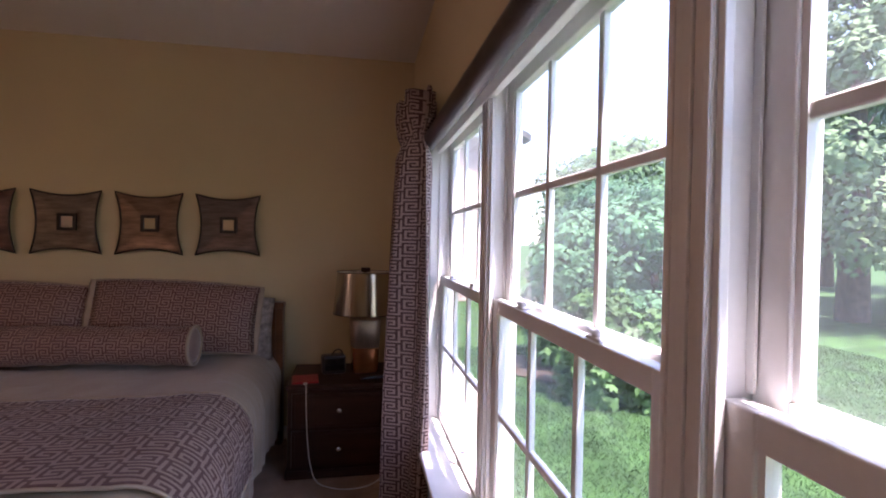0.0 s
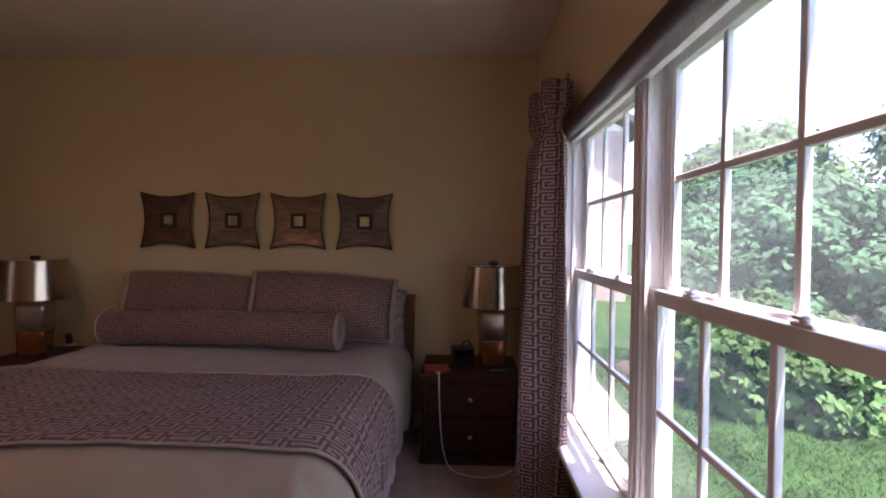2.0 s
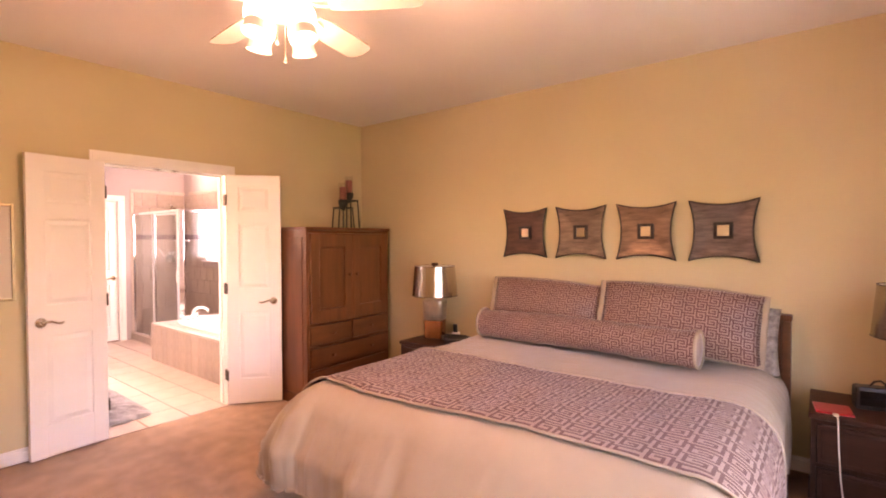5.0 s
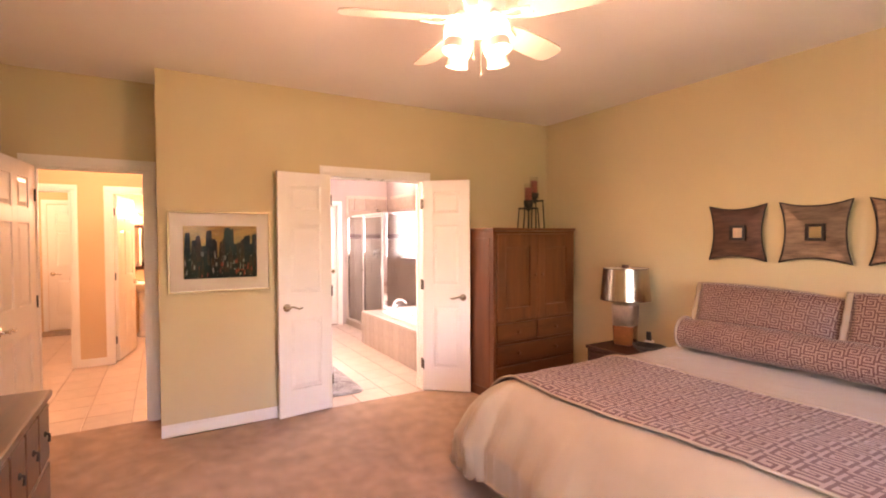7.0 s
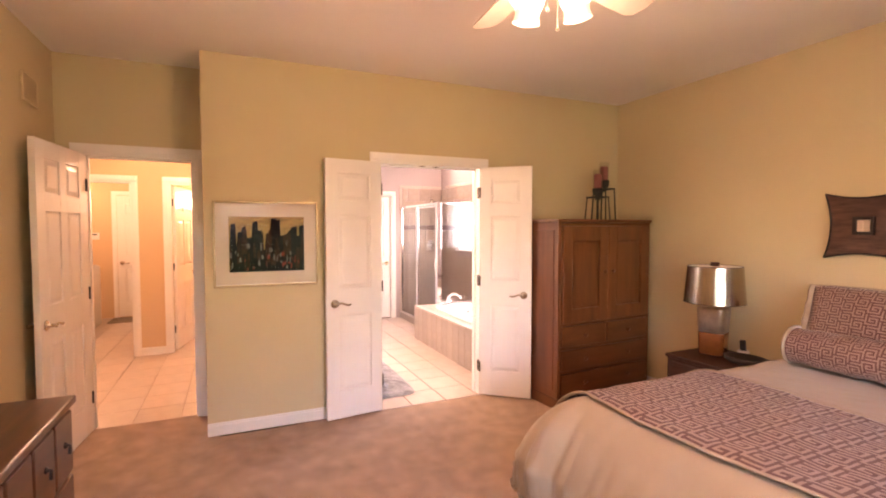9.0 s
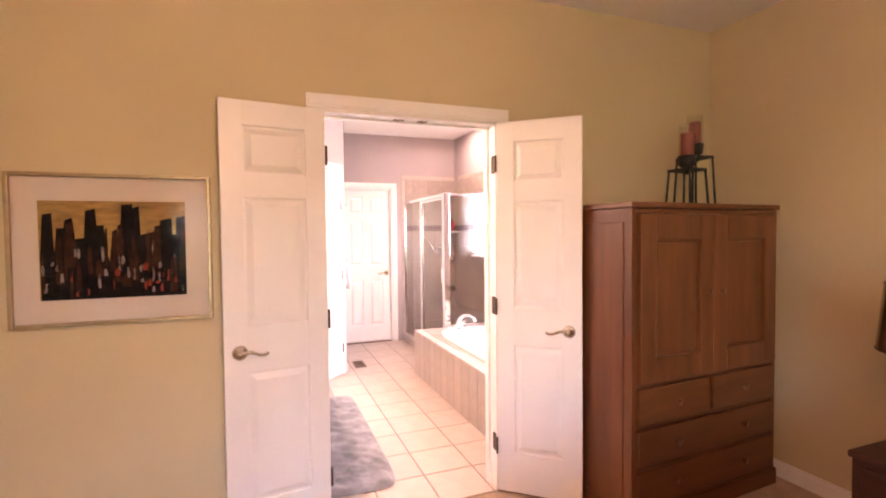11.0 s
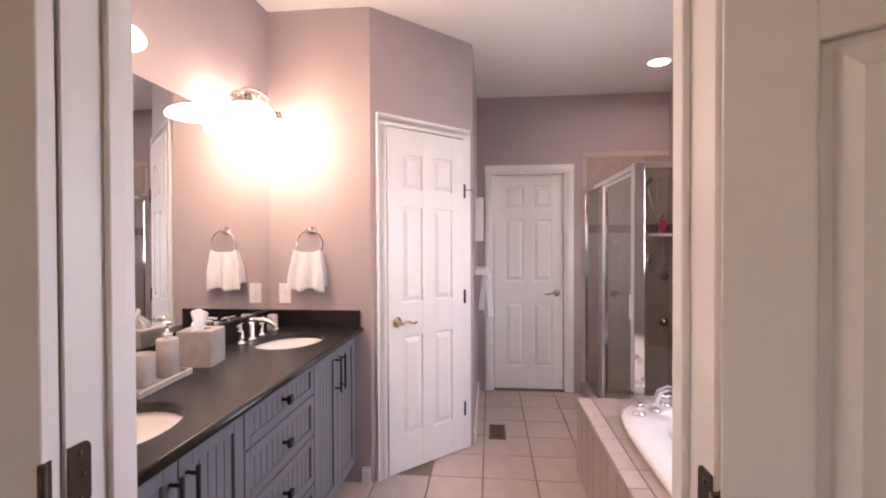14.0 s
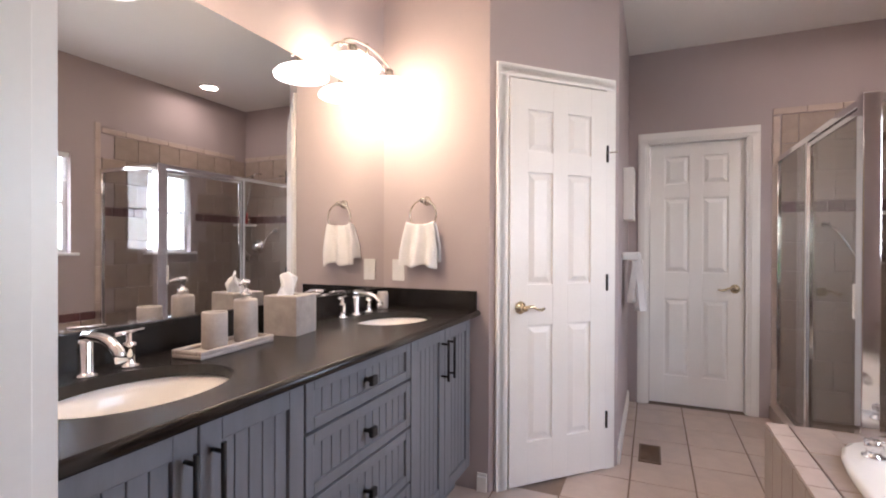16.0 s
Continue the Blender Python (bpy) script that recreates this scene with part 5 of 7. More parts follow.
baseboard("baseboard_hall", "x", HFX, 1, -0.887, -0.638)
d2 = panel_door("second_bath_door", 0.74, 2.0, 2, "white six-panel door swung into the second bathroom", pose(HFX - 0.108, -0.535, 0.012, 0, 0, 169), 0.68, NICKEL)
hinges(d2, (0.25, 1.02, 1.80), BLACKMETAL, side=1)
hinges_l = bmesh.new()
for z in (0.25, 1.02, 1.80):
    box(hinges_l, HFX - 0.08, HFX - 0.01, -0.974, -0.971, z - 0.045, z + 0.045)
tagged(link("jamb_hinges", hinges_l, BLACKMETAL), "dark butt hinges on the laundry jamb", "hinge")
panel_door("exterior_door", 0.80, 2.02, 2, "closed white six-panel outer door in the laundry", pose(-9.825, -1.64, 0.02, 0, 0, 90), 0.06, NICKEL)
casing("trim_exterior_door", "x", -9.85, 1, -1.65, -0.85, 2.05, "white casing round the outer door", sides=(True, False))
tagged(link("door_mat", block(-9.78, -9.3, -1.72, -0.95, -0.003, 0.012, bevel=0.006), material("grey_door_mat", (0.30, 0.25, 0.2), 0.95, vary=0.2, grain=300, bump=0.6)), "thin grey door mat before the outer door", "door mat")
ENAMEL = material("white_enamel", (0.76, 0.75, 0.74), 0.25, vary=0.02)
for i, x0 in enumerate((-9.30, -8.58)):
    wm = thing("washing_machine" if i else "clothes_dryer", "white top-loading laundry machine in the laundry room" if i else "white clothes dryer beside the washing machine", "washer" if i else "dryer", pose(x0, -2.44, -0.006), "laundry machines")
    part("cabinet", block(0, 0.69, 0, 0.66, 0.02, 0.92, bevel=0.015), ENAMEL, wm)
    part("lid", block(0.04, 0.65, 0.16, 0.64, 0.92, 0.94, bevel=0.008), ENAMEL, wm)
    part("console", block(0.0, 0.69, 0.0, 0.13, 0.92, 1.08, bevel=0.02), ENAMEL, wm)
    part("toe_kick", block(0.02, 0.67, 0.02, 0.63, 0.0, 0.02), BLACKPLASTIC, wm)
    if not i:
        part("door_panel", block(0.08, 0.61, 0.655, 0.668, 0.25, 0.80, bevel=0.01), ENAMEL, wm)
th = thing("thermostat", "white alarm keypad on the laundry wall", "keypad", pose(-9.85, -1.97, 1.37, 0, 0, 90))
part("case", block(-0.08, 0.08, -0.03, -0.0005, -0.055, 0.055, bevel=0.006), ENAMEL, th)
part("display", block(-0.03, 0.05, -0.032, -0.029, 0.02, 0.04), BLACKGLAZE, th)
sw = thing("switch_plate", "white light switch plate in the laundry", "switch", pose(-9.85, -2.03, 1.1, 0, 0, 90))
part("plate", block(-0.035, 0.035, -0.007, -0.0005, -0.06, 0.06, bevel=0.003), ENAMEL, sw)
part("toggle", block(-0.005, 0.005, -0.016, -0.006, -0.012, 0.012, bevel=0.002), ENAMEL, sw)
shf = thing("wall_shelf", "white wall shelf above the laundry machines", "shelf", pose(-9.3, -2.6, 1.62))
part("board", block(0.0, 1.4, 0.0005, 0.28, 0.0, 0.02, bevel=0.003), ENAMEL, shf)
for x in (0.2, 1.2):
    part("bracket", block(x - 0.01, x + 0.01, 0.0005, 0.22, -0.12, 0.0), ENAMEL, shf)
sk = thing("pedestal_sink", "white pedestal sink in the second bathroom", "sink", pose(-8.86, -0.30, -0.006))
bm = lathe(bmesh.new(), [(0.0, 0.70), (0.10, 0.70), (0.2, 0.76), (0.26, 0.80), (0.265, 0.83), (0.24, 0.83), (0.16, 0.76), (0.0, 0.74)], 28, (0.27, 0, 0))
part("basin", bm, PORCELAIN, sk)
part("pedestal", lathe(bmesh.new(), [(0.12, 0.0), (0.12, 0.03), (0.085, 0.08), (0.075, 0.5), (0.10, 0.70)], 20, (0.2, 0, 0)), PORCELAIN, sk)
mr = thing("framed_mirror", "dark framed mirror above the pedestal sink", "mirror", pose(-8.868, -0.30, 1.36, 0, 0, 90))
fr = bmesh.new()
for a, b, c, d in ((-0.25, -0.2, -0.35, 0.35), (0.2, 0.25, -0.35, 0.35), (-0.2, 0.2, 0.3, 0.35), (-0.2, 0.2, -0.35, -0.3)):
    box(fr, a, b, -0.03, -0.001, c, d, 0.005)
part("frame", fr, DARKWOOD, mr)
part("glass", block(-0.201, 0.201, -0.012, -0.008, -0.301, 0.301), MIRROR, mr)
sc = thing("wall_sconce", "lit frosted glass sconce above the mirror", "sconce", pose(-8.868, -0.30, 1.86, 0, 0, 90))
part("plate", block(-0.2, 0.2, -0.02, -0.001, -0.03, 0.03, bevel=0.005), NICKEL, sc)
for x in (-0.13, 0.13):
    s = part("glass_shade", lathe(bmesh.new(), [(0.02, 0.04), (0.05, 0.0), (0.07, -0.09), (0.0, -0.085)], 18, (x, -0.1, 0)), glowing("lit_sconce_glass", (1.0, 0.75, 0.48), 0.8), sc, "lit frosted shade")
    s.visible_shadow = False
    part("arm", tube(bmesh.new(), [(x, -0.01, 0.0), (x, -0.06, 0.04), (x, -0.1, 0.035)], 0.006, 6), NICKEL, sc)

# ---- outside ----
GZ = -0.45
LEAVES = material("evergreen_leaves", (0.048, 0.128, 0.060), 0.7, vary=0.35, scale=0.9, grain=14, bump=0.0, spec=0.15)
LEAVES2 = material("bright_shrub_leaves", (0.058, 0.135, 0.042), 0.65, vary=0.35, scale=1.2, grain=14, bump=0.0, spec=0.15)
NEEDLES = material("blue_spruce_needles", (0.115, 0.195, 0.09), 0.75, vary=0.35, scale=1.0, grain=14, bump=0.0, spec=0.2)
BARK = material("grey_brown_bark", (0.11, 0.08, 0.06), 0.95, vary=0.3, scale=8, grain=40, bump=0.8)
MULCH = material("brown_mulch", (0.045, 0.029, 0.021), 0.95, vary=0.3, scale=4, grain=60, bump=0.8)
BRICK = material("pale_red_brick", (0.50, 0.39, 0.34), 0.85, vary=0.15, scale=3, grain=40, bump=0.3)
ROOF = material("grey_shingles", (0.10, 0.095, 0.09), 0.9, vary=0.2, scale=3, grain=40, bump=0.3)


def tree(name, label, x, y, h, r, mat, seed, spiky=0.0, leaf=0.09, count=5000, base=0.0, squat=1.0):
    """A trunk with limbs, and a crown of many small leaf sprays with gaps and an uneven outline."""
    rnd = random.Random(seed)
    t = thing(name, label, "tree" if h > 2.2 else "shrub", pose(x, y, GZ))
    tk = bmesh.new()
    tube(tk, [(0, 0, -0.1), (0.03, 0.02, h * 0.4), (0.0, 0.05, h * 0.86)], [0.05 + 0.03 * h, 0.03 + 0.018 * h, 0.012], 8)
    part("trunk", tk, BARK, t)
    limbs = bmesh.new()
    for k in range(16):
        a, z = rnd.uniform(0, TAU), h * rnd.uniform(0.12, 0.75)
        q = r * rnd.uniform(0.5, 0.8) * (1 - spiky * z / h)
        tube(limbs, [(0, 0, z), (0.5 * q * math.cos(a), 0.5 * q * math.sin(a), z + 0.12 * h), (q * math.cos(a), q * math.sin(a), z + 0.15 * h)], [0.03, 0.02, 0.006], 5)
    part("limbs", limbs, BARK, t)
    verts, faces = [], []
    lumps = []
    for k in range(130):
        a, f, s0 = rnd.uniform(0, TAU), rnd.uniform(0.03, 0.97), rnd.uniform(0.55, 1.0)
        env = (1 - spiky) * math.sqrt(max(0.02, 1 - (2 * f - 0.92) ** 2 if f > 0.46 else 1 - 0.25 * (1 - 2 * f) ** 2)) + spiky * (1.02 - f)
        rr = r * env * s0
        lumps.append((Vector((rr * math.cos(a), rr * math.sin(a), base + (h - base) * f)), Vector((math.cos(a), math.sin(a), 0.0)), r * rnd.uniform(0.14, 0.26) * (1 - 0.5 * spiky * f)))
    up = Vector((0, 0, 1))
    for k in range(count):
        mid, out, size = lumps[k % len(lumps)]
        ball = Vector((rnd.gauss(0, 1), rnd.gauss(0, 1), rnd.gauss(0, 0.8))).normalized()
        c = mid + ball * size * rnd.uniform(0.55, 1.15)
        c.z = max(c.z, 0.05)
        face = (ball * 0.7 + out * 0.35 + up * 0.55 + Vector((rnd.gauss(0, 0.3), rnd.gauss(0, 0.3), rnd.gauss(0, 0.3)))).normalized()
        side = face.cross(Vector((rnd.uniform(-1, 1), rnd.uniform(-1, 1), rnd.uniform(-1, 1)))).normalized()
        for j in range(3):
            d = (side + face.cross(side) * (j - 1) * 0.8 - up * 0.25 + face * rnd.uniform(-0.25, 0.25)).normalized()
            w = d.cross(face).normalized() * leaf * 0.30
            n = len(verts)
            L = leaf * rnd.uniform(0.7, 1.5)
            verts += [c, c + d * L * 0.5 + w, c + d * L, c + d * L * 0.5 - w]
            faces.append((n, n + 1, n + 2, n + 3))
    data = bpy.data.meshes.new("crown")
    data.from_pydata([tuple(v) for v in verts], [], faces)
    data.materials.append(mat)
    ob = new("crown", data)
    ob.parent = t
    return t


structure("ground", block(-400, 400, -400, 400, GZ - 0.5, GZ), GRASS, "mown green lawn")
gr = random.Random(3)
gv, gf = [], []
for k in range(130000):
    x, y = 1.2 + 8 * gr.random() ** 1.3, -0.5 + 9 * gr.random()
    if y > 2.35 and x < (1.55 if y < 4.6 else 2.0):
        continue
    a, hh = gr.uniform(0, TAU), gr.uniform(0.02, 0.05)
    n = len(gv)
    dx, dy = 0.005 * math.cos(a), 0.005 * math.sin(a)
    gv += [(x - dx, y - dy, GZ), (x + dx, y + dy, GZ), (x + gr.uniform(-0.05, 0.05), y + gr.uniform(-0.05, 0.05), GZ + hh)]
    gf.append((n, n + 1, n + 2))
gd = bpy.data.meshes.new("grass_blades")
gd.from_pydata(gv, [], gf)
gd.materials.append(GRASS)
tagged(new("grass_blades", gd), "short green grass blades on the lawn", "grass", kind="stuff")
# pale slab added to stand in for blown-out white low in the far window
GLARESLAB = material("pale_sunlit_concrete", (0.50, 0.47, 0.43), 0.9, vary=0.1, scale=3, grain=80, bump=0.2)
pv = block(0.96, 1.5, 2.4, 4.6, GZ - 0.05, GZ + 0.03, bevel=0.008)
box(pv, 0.96, 1.95, 4.61, 14.8, GZ - 0.05, GZ + 0.03, 0.008)
structure("pavement_patio", pv, GLARESLAB, "pale concrete patio beside the house")
bm = lathe(bmesh.new(), [(0.0, 0.0), (1.0, 0.0), (0.97, 0.03), (0.0, 0.06)], 40)
bmesh.ops.scale(bm, vec=(2.0, 1.0, 1), verts=bm.verts)
tagged(link("mulch_bed", bm, MULCH, pose(4.3, 6.6, GZ, 0, 0, -20)), "brown mulch bed under the shrubs", "mulch bed", kind="structure")
tree("evergreen_shrub", "large dark evergreen shrub beside the lawn", 4.0, 7.3, 2.3, 1.1, LEAVES, 1, leaf=0.075, count=22000)
tree("evergreen_shrub", "tall rounded evergreen shrub beside the lawn", 4.9, 6.9, 2.65, 1.45, LEAVES, 2, leaf=0.075, count=22000)
tree("evergreen_shrub", "tall rounded evergreen shrub beside the lawn", 5.9, 9.8, 3.1, 1.7, LEAVES, 8, leaf=0.085, count=16000)
tree("broadleaf_shrub", "bright green broadleaf shrub at the edge of the mulch", 3.9, 5.3, 1.1, 0.55, LEAVES2, 3, leaf=0.09, count=2200)
tree("broadleaf_shrub", "bright green broadleaf shrub at the edge of the mulch", 3.35, 5.7, 1.3, 0.6, LEAVES2, 4, leaf=0.09, count=2800)
tree("spruce_tree", "tall blue-green spruce tree beyond the lawn", 13.0, 10.5, 11.0, 3.6, NEEDLES, 5, spiky=0.6, leaf=0.15, count=26000, base=1.3)
tree("spruce_tree", "tall blue-green spruce tree beyond the lawn", 19.0, 11.5, 12.0, 3.8, NEEDLES, 6, spiky=0.6, leaf=0.17, count=20000, base=1.6)
tree("leafy_tree", "large leafy tree at the far side of the lawn", 23.0, 20.0, 10.0, 4.5, LEAVES2, 7, leaf=0.24, count=13000, base=2.0)
tree("leafy_tree", "large leafy tree at the far side of the lawn", 26.0, 8.0, 9.0, 4.5, LEAVES2, 9, leaf=0.24, count=13000, base=2.0)
tree("leafy_tree", "large leafy tree at the far side of the lawn", 15.0, 25.0, 7.2, 4.5, LEAVES2, 10, leaf=0.24, count=13000, base=2.0)
house = thing("neighbour_house", "pale red brick house with a grey gable roof next door", "house", pose(1.0, 15.0, GZ))
part("wall", block(-7.0, 4.2, 0.0, 9.0, 0.0, 5.2), BRICK, house)
rf = bmesh.new()
for y0, y1 in ((-0.4, 9.4),):
    pts = [(-7.5, 5.1), (-1.4, 8.4), (4.7, 5.1), (4.7, 5.3), (-1.4, 8.65), (-7.5, 5.3)]
    a = [rf.verts.new((x, y0, z)) for x, z in pts]
    b = [rf.verts.new((x, y1, z)) for x, z in pts]
    rf.faces.new(a)
    rf.faces.new(list(reversed(b)))
    for i in range(6):
        rf.faces.new((a[i], b[i], b[(i + 1) % 6], a[(i + 1) % 6]))
bmesh.ops.recalc_face_normals(rf, faces=rf.faces)
part("roof", rf, ROOF, house)
gb = bmesh.new()
a = [gb.verts.new((x, y, z)) for y in (0.0, 0.2) for x, z in ((-7.0, 5.2), (4.2, 5.2), (-1.4, 8.3))]
gb.faces.new(a[:3])
gb.faces.new(list(reversed(a[3:])))
for i in range(3):
    gb.faces.new((a[i], a[i + 3], a[(i + 1) % 3 + 3], a[(i + 1) % 3]))
bmesh.ops.recalc_face_normals(gb, faces=gb.faces)
part("gable", gb, WHITE, house, "white gable siding")
for x in (-4.8, -1.4):
    fr = bmesh.new()
    for a, b, c, d in ((x - 0.5, x - 0.43, 1.4, 2.9), (x + 0.43, x + 0.5, 1.4, 2.9), (x - 0.43, x + 0.43, 2.83, 2.9), (x - 0.43, x + 0.43, 1.4, 1.47), (x - 0.43, x + 0.43, 2.12, 2.18)):
        box(fr, a, b, -0.06, -0.001, c, d)
    w = part("window", fr, WHITE, house)
    part("pane", block(x - 0.43, x + 0.43, -0.02, -0.001, 1.47, 2.83), BLACKGLAZE, w)

# ---- bathroom: vanity ----
VX0, VX1, VF = -6.165, -4.264, 1.065
van = thing("vanity_cabinet", "blue-grey beadboard double vanity cabinet with black pulls", "cabinet", pose(0, 0, 0))
body = bmesh.new()
box(body, VX0, VX1, BSY + 0.003, VF - 0.02, 0.10, 0.705)
box(body, VX0, VX1, VF - 0.045, VF - 0.0205, 0.70, 0.874)
for xx in (VX0, -5.50, -4.93, VX1 - 0.02):
    box(body, xx, xx + 0.02, BSY + 0.003, VF - 0.021, 0.70, 0.874)
part("carcass", body, GREYPAINT, van)
part("toe_kick", block(VX0 + 0.01, VX1, BSY + 0.003, VF - 0.08, 0.0, 0.10), GREYPAINT, van)


def beaded_front(bm, x0, x1, z0, z1, rail=0.055):
    """A framed front with a recessed panel of narrow upright boards."""
    f = VF
    for a, b, c, d in ((x0, x0 + rail, z0, z1), (x1 - rail, x1, z0, z1), (x0 + rail, x1 - rail, z1 - rail, z1), (x0 + rail, x1 - rail, z0, z0 + rail)):
        box(bm, a, b, f - 0.02, f, c, d, 0.003)
    return bm


def beads(parent, x0, x1, z0, z1, rail=0.055):
    n = max(2, round((x1 - x0 - 2 * rail) / 0.045))
    w = (x1 - x0 - 2 * rail) / n
    for k in range(n):
        part("board", block(x0 + rail + k * w + 0.001, x0 + rail + (k + 1) * w - 0.001, VF - 0.018, VF - 0.009, z0 + rail - 0.003, z1 - rail + 0.003, bevel=0.0025), GREYPAINT, parent)


def bar_pull(x, z0, z1):
    bm = tube(bmesh.new(), [(x, VF + 0.032, z0 - 0.02), (x, VF + 0.032, z1 + 0.02)], 0.006, 10)
    for z in (z0, z1):
        tube(bm, [(x, VF - 0.001, z), (x, VF + 0.032, z)], 0.005, 8)
    return bm


DOORS = [(-4.585, -4.268, -4.555), (-4.905, -4.589, -4.620), (-5.832, -5.515, -5.800), (-6.152, -5.836, -5.868)]
for x0, x1, hx in DOORS:
    d = part("door", beaded_front(bmesh.new(), x0, x1, 0.125, 0.865), GREYPAINT, van)
    beads(d, x0, x1, 0.125, 0.865)
    part("pull", bar_pull(hx, 0.66, 0.80), BLACKMETAL, d, "black bar pull")
for z0, z1 in ((0.725, 0.865), (0.545, 0.717), (0.335, 0.537), (0.125, 0.327)):
    d = part("drawer", beaded_front(bmesh.new(), -5.508, -4.912, z0, z1, 0.034), GREYPAINT, van)
    beads(d, -5.508, -4.912, z0, z1, 0.034)
    bm = block(-5.226, -5.194, VF + 0.014, VF + 0.03, (z0 + z1) / 2 - 0.016, (z0 + z1) / 2 + 0.016, bevel=0.004)
    tube(bm, [(-5.21, VF - 0.010, (z0 + z1) / 2), (-5.21, VF + 0.018, (z0 + z1) / 2)], 0.007, 8)
    part("knob", bm, BLACKMETAL, d, "square black knob")

SINKS = [(-4.615, 0.845), (-5.765, 0.845)]
RX, RY = 0.215, 0.165
top = bmesh.new()
CT0, CT1 = 0.875, 0.905


def loop_edges(bm, pts):
    vs = [bm.verts.new(p) for p in pts]
    return [bm.edges.new((vs[i], vs[(i + 1) % len(vs)])) for i in range(len(vs))]


edges = loop_edges(top, [(VX0 - 0.003, BSY + 0.002, CT1), (VX1 + 0.003, BSY + 0.002, CT1), (VX1 + 0.003, VF + 0.035, CT1), (VX0 - 0.003, VF + 0.035, CT1)])
for sx, sy in SINKS:
    edges += loop_edges(top, [(sx + RX * math.cos(TAU * k / 48), sy + RY * math.sin(TAU * k / 48), CT1) for k in range(48)])
bmesh.ops.triangle_fill(top, use_beauty=True, edges=edges)
for f in list(top.faces):
    c = f.calc_center_median()
    if any(((c.x - sx) / RX) ** 2 + ((c.y - sy) / RY) ** 2 < 0.98 for sx, sy in SINKS):
        top.faces.remove(f)
ext_geom = bmesh.ops.extrude_face_region(top, geom=top.faces[:])["geom"]
bmesh.ops.translate(top, vec=(0, 0, CT0 - CT1), verts=[g for g in ext_geom if isinstance(g, bmesh.types.BMVert)])
bmesh.ops.recalc_face_normals(top, faces=top.faces)
tube(top, [(VX0, VF + 0.035, (CT0 + CT1) / 2), (VX1, VF + 0.035, (CT0 + CT1) / 2)], 0.0149, 12)
ctr = thing("vanity_countertop", "charcoal solid-surface countertop with backsplash and two sink cutouts", "countertop", pose(0, 0, 0))
part("top", top, COUNTER, ctr)
part("backsplash", block(VX0, VX1, BSY + 0.0012, BSY + 0.02, CT1, 1.0, bevel=0.002), COUNTER, ctr)
part("side_splash", block(-6.1688, -6.148, BSY + 0.0205, VF + 0.03, CT1 + 0.0005, 1.0, bevel=0.002), COUNTER, ctr)
for sx, sy in SINKS:
    s = thing("sink", "white oval undermount sink", "sink", pose(sx, sy, CT0), "vanity sinks")
    bm = bmesh.new()
    prof = [(1.06, -0.001), (1.0, -0.002), (0.97, -0.03), (0.86, -0.085), (0.6, -0.125), (0.2, -0.14), (0.02, -0.142)]
    rings = [[bm.verts.new((RX * 1.02 * r * math.cos(TAU * k / 48), RY * 1.02 * r * math.sin(TAU * k / 48), z)) for k in range(48)] for r, z in prof]
    for a, b in zip(rings, rings[1:]):
        for k in range(48):
            bm.faces.new((a[k], a[(k + 1) % 48], b[(k + 1) % 48], b[k])).smooth = True
    bm.faces.new(rings[-1])
    part("bowl", bm, PORCELAIN, s)
    part("drain", lathe(bmesh.new(), [(0.0, -0.141), (0.022, -0.141), (0.022, -0.138), (0.012, -0.136), (0.0, -0.137)], 18), CHROME, s, "chrome drain")


def widespread_faucet(x, label):
    f = thing("sink_faucet", label, "faucet", pose(x, 0.645, CT1), "vanity faucets")
    bm = lathe(bmesh.new(), [(0.0, 0.0), (0.027, 0.0), (0.027, 0.005), (0.018, 0.009), (0.0165, 0.012), (0.0165, 0.082), (0.0145, 0.088), (0.0, 0.09)], 20)
    tube(bm, [(0, -0.004, 0.096), (0, 0.03, 0.099), (0, 0.07, 0.097), (0, 0.10, 0.088), (0, 0.122, 0.072), (0, 0.135, 0.05)], [0.012, 0.012, 0.012, 0.0125, 0.013, 0.0135], 14)
    part("spout", bm, CHROME, f)
    for dx in (-0.105, 0.105):
        bm = lathe(bmesh.new(), [(0.0, 0.0), (0.025, 0.0), (0.025, 0.005), (0.016, 0.009), (0.0145, 0.012), (0.0145, 0.052), (0.0165, 0.054), (0.0165, 0.062), (0.007, 0.066), (0.006, 0.088), (0.0, 0.09)], 18, (dx, 0.0, 0))
        h = part("handle_base", bm, CHROME, f)
        part("lever", tube(bmesh.new(), [(dx - 0.045, -0.010, 0.090), (dx + 0.045, 0.010, 0.090)], 0.0055, 10), CHROME, h)
    return f


